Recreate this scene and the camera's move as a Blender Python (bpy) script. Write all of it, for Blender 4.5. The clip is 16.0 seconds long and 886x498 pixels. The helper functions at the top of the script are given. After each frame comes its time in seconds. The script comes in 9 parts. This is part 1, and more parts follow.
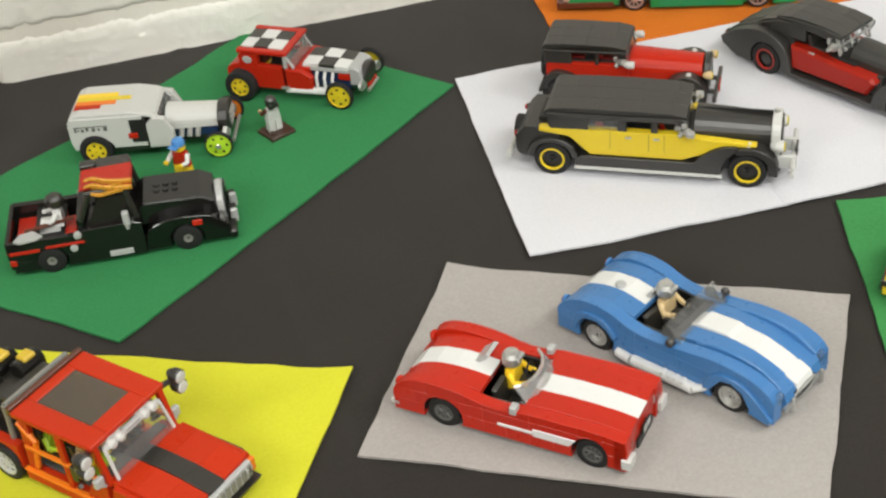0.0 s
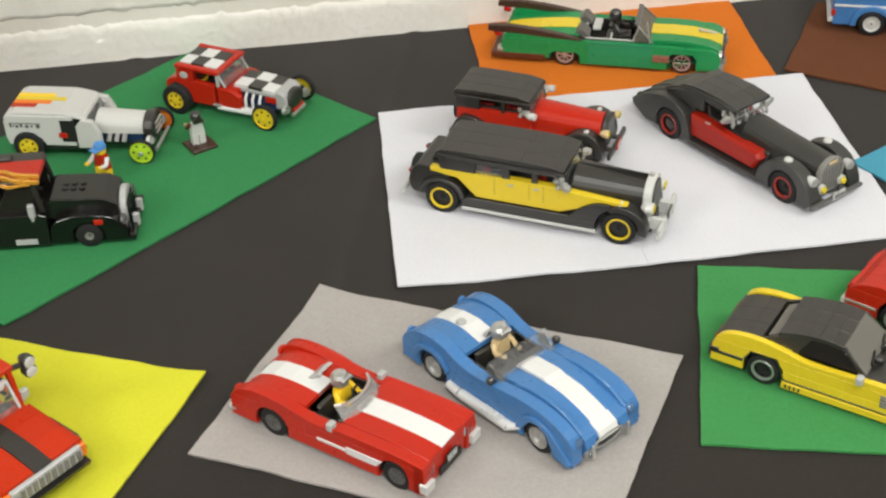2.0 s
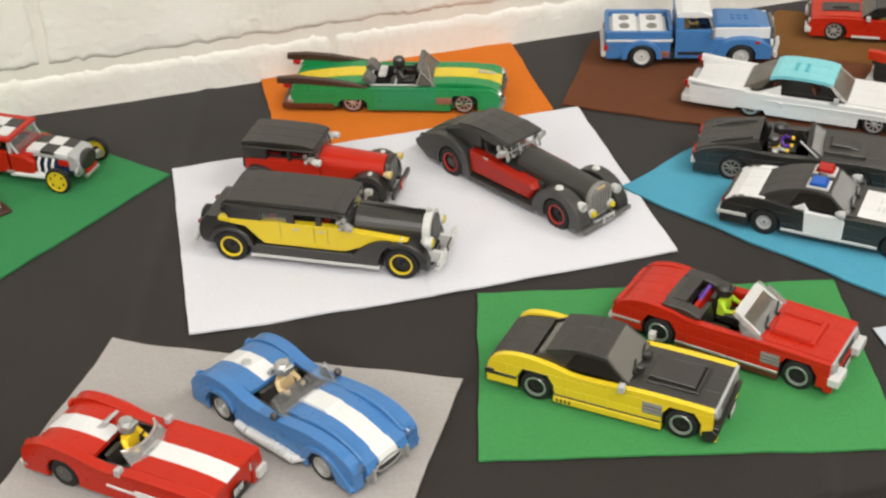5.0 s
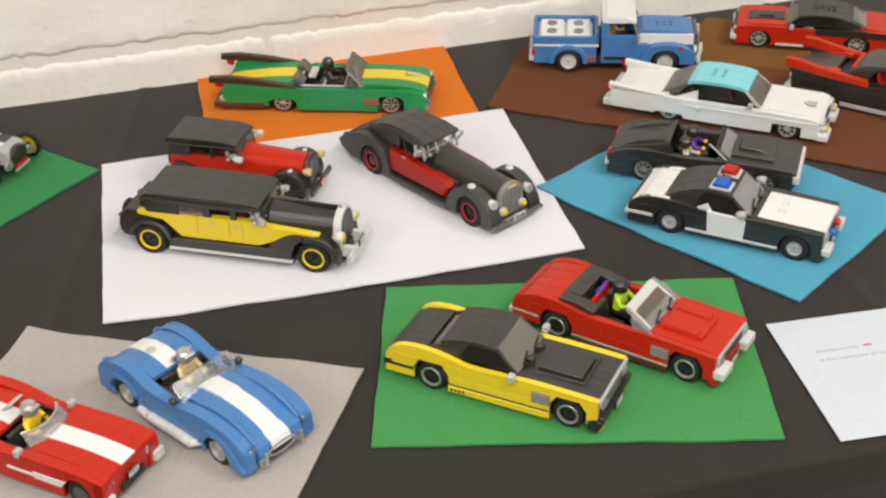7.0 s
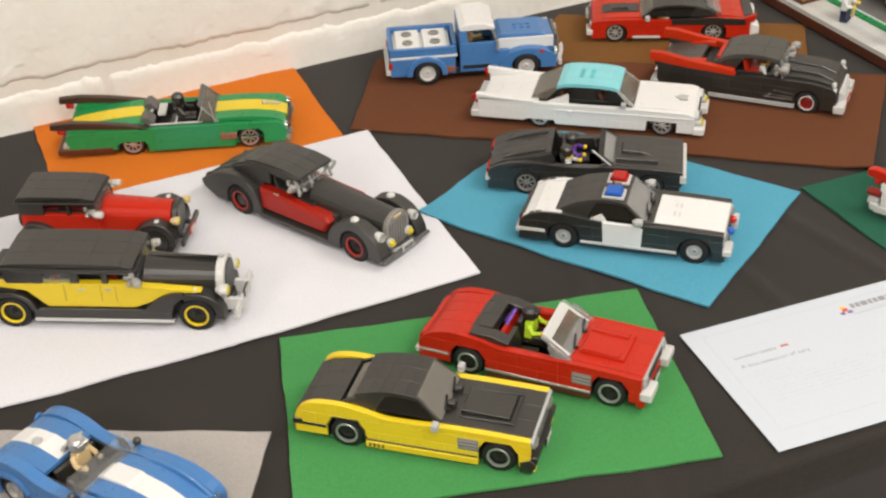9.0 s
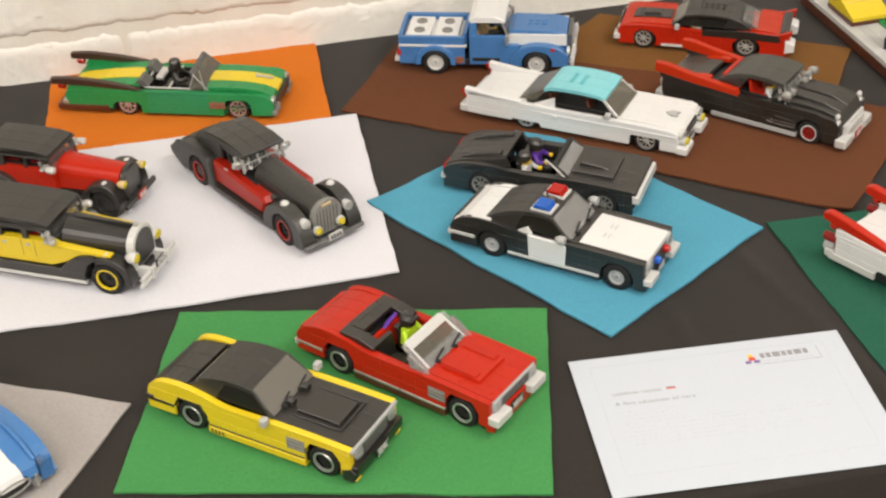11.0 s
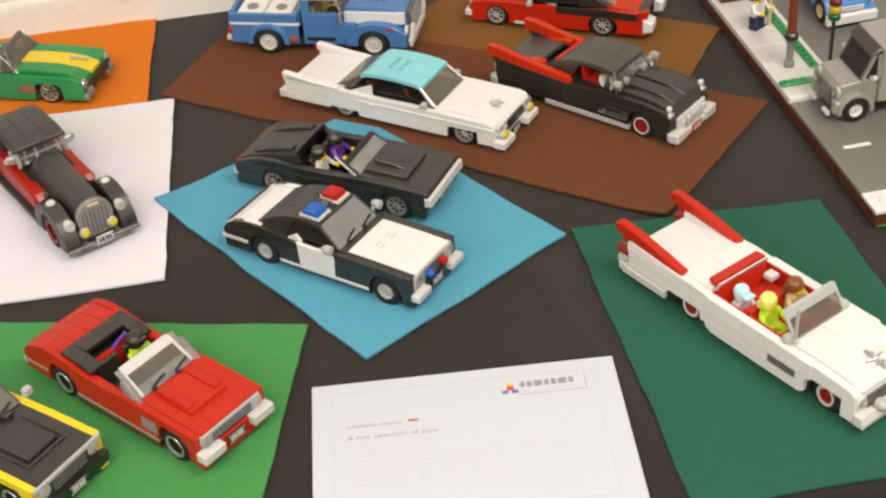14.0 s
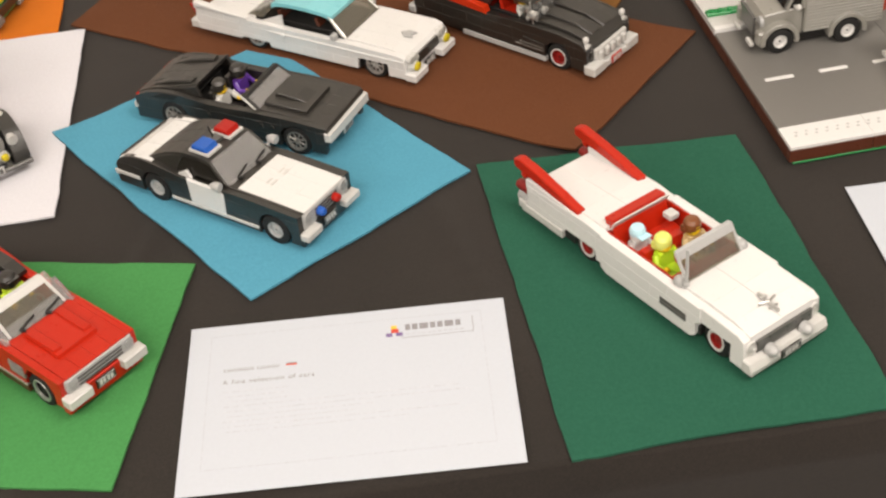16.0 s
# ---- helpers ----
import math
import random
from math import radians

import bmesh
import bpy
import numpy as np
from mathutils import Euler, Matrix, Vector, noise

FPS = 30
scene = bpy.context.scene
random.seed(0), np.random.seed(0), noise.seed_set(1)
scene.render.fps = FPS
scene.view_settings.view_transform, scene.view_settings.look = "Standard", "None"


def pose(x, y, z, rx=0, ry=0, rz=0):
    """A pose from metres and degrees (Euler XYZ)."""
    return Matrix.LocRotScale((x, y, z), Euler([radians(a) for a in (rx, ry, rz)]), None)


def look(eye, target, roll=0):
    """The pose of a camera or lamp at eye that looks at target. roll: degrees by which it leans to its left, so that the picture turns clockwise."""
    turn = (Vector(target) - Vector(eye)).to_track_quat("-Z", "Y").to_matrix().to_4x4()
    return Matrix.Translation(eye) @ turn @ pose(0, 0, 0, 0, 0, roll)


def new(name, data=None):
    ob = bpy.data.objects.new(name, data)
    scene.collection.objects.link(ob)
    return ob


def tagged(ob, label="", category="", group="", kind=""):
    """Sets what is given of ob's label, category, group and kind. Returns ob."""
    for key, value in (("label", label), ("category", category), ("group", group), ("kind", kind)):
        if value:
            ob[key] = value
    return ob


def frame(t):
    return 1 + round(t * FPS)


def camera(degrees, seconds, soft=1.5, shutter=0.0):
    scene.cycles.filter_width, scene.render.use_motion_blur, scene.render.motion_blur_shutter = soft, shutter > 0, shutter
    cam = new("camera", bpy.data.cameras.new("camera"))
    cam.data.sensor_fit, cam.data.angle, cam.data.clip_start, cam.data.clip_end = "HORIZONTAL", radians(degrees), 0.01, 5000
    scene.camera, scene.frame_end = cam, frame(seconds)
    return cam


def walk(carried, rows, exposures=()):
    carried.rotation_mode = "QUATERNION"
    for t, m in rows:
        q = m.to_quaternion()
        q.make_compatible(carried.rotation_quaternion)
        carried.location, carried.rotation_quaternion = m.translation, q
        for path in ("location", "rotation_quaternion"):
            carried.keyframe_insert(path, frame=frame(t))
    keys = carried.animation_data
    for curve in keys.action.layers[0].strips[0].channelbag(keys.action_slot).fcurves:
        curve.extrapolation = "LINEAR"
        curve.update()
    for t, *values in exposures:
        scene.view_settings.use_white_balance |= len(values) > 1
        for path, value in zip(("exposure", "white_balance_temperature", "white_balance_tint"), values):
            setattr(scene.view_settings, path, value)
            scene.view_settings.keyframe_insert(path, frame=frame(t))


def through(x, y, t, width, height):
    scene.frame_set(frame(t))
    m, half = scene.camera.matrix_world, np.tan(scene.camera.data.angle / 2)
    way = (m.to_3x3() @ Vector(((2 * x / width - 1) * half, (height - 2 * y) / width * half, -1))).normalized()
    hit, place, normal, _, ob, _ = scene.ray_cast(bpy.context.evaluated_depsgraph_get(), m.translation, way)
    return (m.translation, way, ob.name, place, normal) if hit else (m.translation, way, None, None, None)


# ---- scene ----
cam = camera(34.6, 16.0, soft=2.4)
PATH = [
    (0, (0.045, -0.788, 0.637), (0.276, 0.805, -0.551), -6.3),
    (0.5, (0.104, -0.818, 0.648), (0.221, 0.786, -0.542), -3.4),
    (1, (0.157, -0.842, 0.657), (0.237, 0.766, -0.53), -2.9),
    (1.5, (0.182, -0.859, 0.658), (0.288, 0.754, -0.519), -2.6),
    (2, (0.189, -0.86, 0.668), (0.327, 0.768, -0.486), -2.2),
    (2.5, (0.192, -0.867, 0.665), (0.357, 0.77, -0.471), -2.6),
    (3, (0.202, -0.874, 0.669), (0.395, 0.755, -0.475), -2.7),
    (3.5, (0.219, -0.883, 0.671), (0.452, 0.746, -0.466), -3.1),
    (4, (0.23, -0.891, 0.676), (0.51, 0.746, -0.439), -2.6),
    (4.5, (0.234, -0.9, 0.68), (0.55, 0.739, -0.421), -2.4),
    (5, (0.248, -0.915, 0.681), (0.579, 0.725, -0.416), -2.5),
    (5.2, (0.256, -0.919, 0.678), (0.593, 0.72, -0.417), -2.5),
    (7.3, (0.326, -0.967, 0.687), (0.661, 0.682, -0.394), -1.8),
    (7.5, (0.332, -0.959, 0.687), (0.683, 0.69, -0.389), -2.4),
    (8, (0.306, -0.922, 0.691), (0.732, 0.703, -0.394), -2.8),
    (8.5, (0.285, -0.898, 0.692), (0.799, 0.693, -0.406), -2.2),
    (9, (0.273, -0.873, 0.684), (0.855, 0.688, -0.422), -2.8),
    (9.2, (0.289, -0.87, 0.67), (0.86, 0.707, -0.419), -2.8),
    (11.3, (0.576, -0.922, 0.682), (0.787, 0.715, -0.448), -3.1),
    (11.5, (0.583, -0.916, 0.674), (0.8, 0.725, -0.45), -3.0),
    (12, (0.576, -0.881, 0.695), (0.87, 0.742, -0.436), -3.2),
    (12.5, (0.585, -0.851, 0.681), (0.948, 0.756, -0.453), -4.2),
    (13, (0.676, -0.835, 0.669), (0.913, 0.775, -0.494), -4.7),
    (13.5, (0.742, -0.833, 0.66), (0.923, 0.776, -0.513), -4.7),
    (14, (0.808, -0.847, 0.661), (0.908, 0.754, -0.533), -5.0),
    (14.5, (0.854, -0.888, 0.646), (0.873, 0.725, -0.536), -4.9),
    (15, (0.888, -0.899, 0.646), (0.856, 0.688, -0.57), -4.8),
    (15.5, (0.891, -0.87, 0.633), (0.907, 0.694, -0.613), -4.6),
    (16, (0.902, -0.824, 0.634), (0.959, 0.723, -0.633), -5.8),
]
walk(cam, [(t, look(eye, target, roll)) for t, eye, target, roll in PATH],
     [(0, 0.01, 6250, 6), (4, 0.02, 6280, 8), (7.5, 0.04, 6470, 11), (12, 0.06, 6760, 12), (16, 0.05, 6950, 15)])

# ---------- world and lights ----------
world = bpy.data.worlds.new("hall_world")
scene.world = world
world.use_nodes = True
world.node_tree.nodes["Background"].inputs[0].default_value = (0.9, 0.95, 1.0, 1)
world.node_tree.nodes["Background"].inputs[1].default_value = 0.15
scene.view_settings.exposure = 0.0

CEIL = 2.05
FIXTURES = [(1.9, -0.95), (0.2, -1.55), (-1.9, -1.35), (1.4, -3.3), (-1.0, -3.4)]
POWER = 46.0
for fx, fy in FIXTURES:
    lamp = bpy.data.lights.new("tube_light", "AREA")
    lamp.shape, lamp.size, lamp.size_y = "RECTANGLE", 1.2, 0.5
    lamp.energy, lamp.color = POWER, (1.0, 0.95, 0.88)
    lo = new("tube_light", lamp)
    lo.matrix_world = pose(fx, fy, CEIL - 0.075)

# ---------- materials ----------
def nodes_of(name):
    m = bpy.data.materials.new(name)
    m.use_nodes = True
    nt = m.node_tree
    return m, nt, nt.nodes["Principled BSDF"]


def noise_tex(nt, scale, detail=4.0, rough=0.55, coord="Object"):
    tc = nt.nodes.new("ShaderNodeTexCoord")
    n = nt.nodes.new("ShaderNodeTexNoise")
    n.inputs["Scale"].default_value = scale
    n.inputs["Detail"].default_value = detail
    n.inputs["Roughness"].default_value = rough
    nt.links.new(tc.outputs[coord], n.inputs["Vector"])
    return n


def ramp_of(nt, src, stops):
    r = nt.nodes.new("ShaderNodeValToRGB")
    while len(r.color_ramp.elements) < len(stops):
        r.color_ramp.elements.new(0.5)
    for e, (p, c) in zip(r.color_ramp.elements, stops):
        e.position, e.color = p, (*c, 1) if len(c) == 3 else c
    nt.links.new(src, r.inputs["Fac"])
    return r


def bump_of(nt, bsdf, src, strength, dist):
    b = nt.nodes.new("ShaderNodeBump")
    b.inputs["Strength"].default_value, b.inputs["Distance"].default_value = strength, dist
    nt.links.new(src, b.inputs["Height"])
    nt.links.new(b.outputs[0], bsdf.inputs["Normal"])
    return b


def plastic(name, rgb, rough=0.3, metal=0.0, spec=0.5, island=0.045):
    """Moulded toy-brick plastic: small shade changes from piece to piece, fine scuffs in the gloss."""
    m, nt, p = nodes_of(name)
    geo = nt.nodes.new("ShaderNodeNewGeometry")
    hsv = nt.nodes.new("ShaderNodeHueSaturation")
    mp = nt.nodes.new("ShaderNodeMapRange")
    mp.inputs["To Min"].default_value, mp.inputs["To Max"].default_value = 1 - island, 1 + island
    oi = nt.nodes.new("ShaderNodeObjectInfo")
    ad, fr = nt.nodes.new("ShaderNodeMath"), nt.nodes.new("ShaderNodeMath")
    ad.operation, fr.operation = "ADD", "FRACT"
    nt.links.new(geo.outputs["Random Per Island"], ad.inputs[0])
    nt.links.new(oi.outputs["Random"], ad.inputs[1])
    nt.links.new(ad.outputs[0], fr.inputs[0])
    nt.links.new(fr.outputs[0], mp.inputs["Value"])
    hsv.inputs["Color"].default_value = (*rgb, 1)
    nt.links.new(mp.outputs[0], hsv.inputs["Value"])
    nt.links.new(hsv.outputs[0], p.inputs["Base Color"])
    n = noise_tex(nt, 260.0, 5.0, 0.6)
    r = ramp_of(nt, n.outputs["Fac"], [(0.3, (rough - 0.04,) * 3), (0.75, (rough + 0.08,) * 3)])
    nt.links.new(r.outputs[0], p.inputs["Roughness"])
    n2 = noise_tex(nt, 55.0, 2.0)
    bump_of(nt, p, n2.outputs["Fac"], 0.05, 0.0005)
    p.inputs["Metallic"].default_value = metal
    p.inputs["Specular IOR Level"].default_value = spec
    return m


def clear(name, rgb, rough=0.06, through=0.8):
    m, nt, p = nodes_of(name)
    p.inputs["Base Color"].default_value = (*rgb, 1)
    p.inputs["Transmission Weight"].default_value = through
    p.inputs["IOR"].default_value = 1.3
    n = noise_tex(nt, 180.0, 3.0)
    r = ramp_of(nt, n.outputs["Fac"], [(0.3, (rough,) * 3), (0.8, (rough + 0.12,) * 3)])
    nt.links.new(r.outputs[0], p.inputs["Roughness"])
    return m


def felt(name, rgb, fuzz=0.22):
    """Pressed craft felt: matted fibres, mottled dye, lint."""
    m, nt, p = nodes_of(name)
    a = noise_tex(nt, 460.0, 7.0, 0.75)
    b = noise_tex(nt, 36.0, 4.0)
    lo, hi = tuple(c * (1 - fuzz) for c in rgb), tuple(min(1, c * (1 + fuzz) + 0.004) for c in rgb)
    r = ramp_of(nt, a.outputs["Fac"], [(0.34, lo), (0.66, hi)])
    mx = nt.nodes.new("ShaderNodeMixRGB")
    mx.blend_type, mx.inputs[0].default_value = "MULTIPLY", 1.0
    r2 = ramp_of(nt, b.outputs["Fac"], [(0.3, (1 - fuzz * 0.25,) * 3), (0.7, (1 + fuzz * 0.15,) * 3)])
    nt.links.new(r.outputs[0], mx.inputs[1])
    nt.links.new(r2.outputs[0], mx.inputs[2])
    nt.links.new(mx.outputs[0], p.inputs["Base Color"])
    p.inputs["Roughness"].default_value = 0.95
    p.inputs["Specular IOR Level"].default_value = 0.08
    p.inputs["Sheen Weight"].default_value = 0.03
    bump_of(nt, p, a.outputs["Fac"], 0.55, 0.0007)
    return m


RED = plastic("red_plastic", (0.41, 0.017, 0.005), spec=0.3)
ORED = plastic("orange_red_plastic", (0.43, 0.026, 0.005), spec=0.2)
CRIMSON = plastic("crimson_plastic", (0.31, 0.013, 0.005), spec=0.3)
DRED = plastic("dark_red_plastic", (0.22, 0.012, 0.010))
BLUE = plastic("blue_plastic", (0.052, 0.165, 0.385))
LBLUE = plastic("light_blue_plastic", (0.075, 0.235, 0.54))
YELLOW = plastic("yellow_plastic", (0.68, 0.51, 0.018))
SKIN = plastic("bright_yellow_plastic", (0.80, 0.54, 0.02))
WHITE = plastic("white_plastic", (0.635, 0.635, 0.625), island=0.015)
BLACK = plastic("black_plastic", (0.0105, 0.0088, 0.0066), rough=0.42, island=0.25, spec=1.0)
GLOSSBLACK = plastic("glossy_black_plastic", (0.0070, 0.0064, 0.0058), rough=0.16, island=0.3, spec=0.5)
MATTE = plastic("dark_plastic", (0.012, 0.0115, 0.011), rough=0.5)
DGREY = plastic("dark_grey_plastic", (0.085, 0.085, 0.08))
LGREY = plastic("light_grey_plastic", (0.38, 0.385, 0.38))
VGREY = plastic("pale_grey_plastic", (0.52, 0.52, 0.50))
SILVER = plastic("silver_plastic", (0.52, 0.52, 0.50), rough=0.3, metal=0.7)
GREEN = plastic("green_plastic", (0.010, 0.22, 0.06))
DOORGREEN = plastic("sea_green_plastic", (0.012, 0.215, 0.085))
LIME = plastic("lime_plastic", (0.42, 0.62, 0.03))
ORANGE = plastic("orange_plastic", (0.75, 0.18, 0.01))
TURQ = plastic("turquoise_plastic", (0.19, 0.53, 0.58))
BROWN = plastic("reddish_brown_plastic", (0.085, 0.025, 0.013))
DBROWN = plastic("dark_brown_plastic", (0.045, 0.022, 0.014))
TAN = plastic("tan_plastic", (0.56, 0.42, 0.22))
PURPLE = plastic("purple_plastic", (0.10, 0.035, 0.28))
RUBBER = plastic("rubber", (0.016, 0.016, 0.016), rough=0.62, spec=0.25)
GLASS = clear("clear_plastic", (0.96, 0.97, 0.97), 0.03, 0.95)
SMOKE = clear("smoked_plastic", (0.42, 0.39, 0.32), 0.10, 0.8)
# Grey in this pane's colour stands in for reflections on the glass.
GREYPANE = clear("reflection_grey_plastic", (0.30, 0.285, 0.25), 0.12, 0.55)
# Clear plastic whose pale, partly opaque colour paints in white glare.
PALECLEAR = clear("clear_grey_plastic", (0.80, 0.80, 0.79), 0.07, 0.82)
# Lighter copy of the black for the vintage coupe, with glare put into its colour.
LIFTEDBLACK = plastic("glare_lifted_black_plastic", (0.021, 0.020, 0.0175), rough=0.44, island=0.2, spec=0.9)
DRED2 = plastic("dull_red_plastic", (0.30, 0.022, 0.014))
# Dark grey: on the finned coupe's boot it carries reflected light, inside cabins plain colour.
OLIVE = plastic("sheen_dark_grey_plastic", (0.050, 0.048, 0.041), rough=0.4)
NAVY = plastic("navy_blue_plastic", (0.014, 0.03, 0.09))
GOLD = plastic("gold_plastic", (0.55, 0.27, 0.03), rough=0.28, metal=0.3)
GOLD2 = plastic("dull_yellow_plastic", (0.55, 0.38, 0.03))
RUST = plastic("rosy_brown_plastic", (0.24, 0.095, 0.06))
MGREY = plastic("medium_grey_plastic", (0.19, 0.185, 0.17))
# Near-black panes; at open car sides the colour holds the cabin's shade.
TINT = clear("dark_pane_plastic", (0.022, 0.020, 0.017), 0.10, 0.25)
REDGLASS = clear("red_clear_plastic", (0.50, 0.022, 0.015), 0.12, 0.3)
BLUEGLASS = clear("blue_clear_plastic", (0.03, 0.14, 0.58), 0.12, 0.3)
AMBER = clear("yellow_clear_plastic", (0.75, 0.62, 0.04), 0.12, 0.35)

# ---------- mesh helpers (millimetres) ----------
MM = 0.001


def thing(name, m, label, category, group=""):
    ob = new(name)
    ob.empty_display_size = 0.02
    ob.matrix_world = m
    return tagged(ob, label, category, group)


def mesh_of(name, bm, material):
    bmesh.ops.recalc_face_normals(bm, faces=bm.faces)
    me = bpy.data.meshes.new(name)
    bm.to_mesh(me)
    bm.free()
    me.materials.append(material)
    return me


LAID = []


def islands(bm):
    """The faces of each loose piece."""
    seen, out = set(), []
    for f in bm.faces:
        if f in seen:
            continue
        stack, piece = [f], []
        seen.add(f)
        while stack:
            q = stack.pop()
            piece.append(q)
            for e in q.edges:
                for g in e.link_faces:
                    if g not in seen:
                        seen.add(g)
                        stack.append(g)
        out.append(piece)
    return out


def part(name, bm, material, parent, label=""):
    """Links a bmesh as one mesh under a thing or part; a laid deck of several tiles becomes a base with the tiles under it."""
    if len(LAID) == 1 and LAID[0][0] is bm:
        _, pts, cols, y0, y1, thick, lean = LAID[-1]
        pieces = islands(bm)
        if len(pieces) > 1:
            under = bmesh.new()
            line = [(x, z - 0.7) for x, z in pts]
            slab(under, line + [(x, z - thick) for x, z in reversed(pts)], y0 + 0.5, y1 - 0.5, 0.1, lean)
            LAID.clear()
            ob = part(name, under, material, parent, label)
            for piece in pieces:
                tb, vm = bmesh.new(), {}
                for f in piece:
                    for v in f.verts:
                        if v not in vm:
                            vm[v] = tb.verts.new(v.co)
                    tb.faces.new([vm[v] for v in f.verts])
                t = new("tile", mesh_of("tile", tb, material))
                t.parent = ob
            bm.free()
            return ob
    LAID.clear()
    ob = new(name, mesh_of(name, bm, material))
    ob.parent = parent
    if label:
        ob["label"] = label
    return ob


def V(bm, x, y, z):
    return bm.verts.new((x * MM, y * MM, z * MM))


def face(bm, vs):
    try:
        return bm.faces.new(vs)
    except ValueError:
        return None


def box(bm, x0, x1, y0, y1, z0, z1, c=0.35):
    """A box with chamfered edges."""
    c = min(c, (x1 - x0) * 0.4, (y1 - y0) * 0.4, (z1 - z0) * 0.4)
    lo, hi = (x0, y0, z0), (x1, y1, z1)
    v = {}
    for s in ((a, b, d) for a in (0, 1) for b in (0, 1) for d in (0, 1)):
        for k in range(3):
            q = [(hi if s[n] else lo)[n] + (0 if n == k else (-c if s[n] else c)) for n in range(3)]
            v[s, k] = V(bm, *q)
    for k in range(3):
        i, j = [n for n in range(3) if n != k]
        for e in (0, 1):
            ring = []
            for a, b in ((0, 0), (1, 0), (1, 1), (0, 1)):
                s = [0, 0, 0]
                s[k], s[i], s[j] = e, a, b
                ring.append(v[tuple(s), k])
            face(bm, ring)
    for k in range(3):
        i, j = [n for n in range(3) if n != k]
        for a in (0, 1):
            for b in (0, 1):
                s, t = [0, 0, 0], [0, 0, 0]
                s[k], s[i], s[j] = 0, a, b
                t[k], t[i], t[j] = 1, a, b
                s, t = tuple(s), tuple(t)
                face(bm, [v[s, i], v[t, i], v[t, j], v[s, j]])
    for s in ((a, b, d) for a in (0, 1) for b in (0, 1) for d in (0, 1)):
        face(bm, [v[s, 0], v[s, 1], v[s, 2]])
    return bm


def inset(pts, c):
    n, out = len(pts), []
    area = sum(pts[i - 1][0] * pts[i][1] - pts[i][0] * pts[i - 1][1] for i in range(n))
    sg = 1 if area > 0 else -1
    for i in range(n):
        a, b, d = Vector(pts[i - 1]), Vector(pts[i]), Vector(pts[(i + 1) % n])
        e, f = (b - a), (d - b)
        e, f = (e.normalized() if e.length else Vector((1, 0))), (f.normalized() if f.length else Vector((1, 0)))
        p, q = Vector((-e.y, e.x)) * sg, Vector((-f.y, f.x)) * sg
        m = p + q
        k = m.length_squared
        out.append(b + (m * (2 * c / k) if k > 0.6 else p * c))
    return [tuple(o) for o in out]


def prism(bm, pts, a0, a1, c, put):
    ins = inset(pts, c) if c else pts
    if c:
        rings = [(ins, a0), (pts, a0 + c), (pts, a1 - c), (ins, a1)]
    else:
        rings = [(pts, a0), (pts, a1)]
    vs = [[V(bm, *put(p, a)) for p in ring] for ring, a in rings]
    n = len(pts)
    for r, s in zip(vs, vs[1:]):
        for i in range(n):
            face(bm, [r[i], r[(i + 1) % n], s[(i + 1) % n], s[i]])
    face(bm, vs[0])
    face(bm, vs[-1])
    return bm


def slab(bm, pts, y0, y1, c=0.35, lean=None):
    """A side outline (x, z) drawn out across the car. lean: sideways shrink towards the top, (z0, per mm)."""
    def put(p, a):
        k = 1.0
        if lean and p[1] > lean[0]:
            k = max(0.05, 1 - (p[1] - lean[0]) * lean[1])
        return p[0], a * k, p[1]
    return prism(bm, pts, y0, y1, c, put)


def plate(bm, pts, z0, z1, c=0.35):
    """A plan outline (x, y) drawn up."""
    return prism(bm, pts, z0, z1, c, lambda p, a: (p[0], p[1], a))


def front(bm, pts, x0, x1, c=0.35):
    """A front outline (y, z) drawn along the car."""
    return prism(bm, pts, x0, x1, c, lambda p, a: (a, p[0], p[1]))


def curve(*pts, n=6):
    """A smooth line through points."""
    out, q = [], [pts[0], *pts, pts[-1]]
    for i in range(1, len(q) - 2):
        for k in range(n):
            t = k / n
            out.append(tuple(0.5 * (2 * q[i][d] + (q[i + 1][d] - q[i - 1][d]) * t + (2 * q[i - 1][d] - 5 * q[i][d] + 4 * q[i + 1][d] - q[i + 2][d]) * t * t + (3 * q[i][d] - q[i - 1][d] - 3 * q[i + 1][d] + q[i + 2][d]) * t ** 3) for d in (0, 1)))
    return out + [tuple(pts[-1])]


def deck(bm, pts, y0, y1, thick=3.2, cols=1, gap=0.14, c=0.2, lean=None, rows=True):
    """Tiles laid along a side line (x, z): split across into cols; each stretch of the line is a tile of its own where rows is set."""
    LAID.append((bm, pts, cols, y0, y1, thick, lean))
    w = (y1 - y0) / cols
    spans = list(zip(pts, pts[1:])) if rows else [None]
    for k in range(cols):
        a, b = y0 + k * w + gap / 2, y0 + (k + 1) * w - gap / 2
        for s in spans:
            if s is None:
                line = list(pts)
            else:
                (x0, z0), (x1, z1) = s
                ln = math.hypot(x1 - x0, z1 - z0) or 1
                g = gap / 2 / ln
                line = [(x0 + (x1 - x0) * g, z0 + (z1 - z0) * g), (x1 - (x1 - x0) * g, z1 - (z1 - z0) * g)]
            poly = line + [(x, z - thick) for x, z in reversed(line)]
            slab(bm, poly, a, b, c, lean)
    return bm


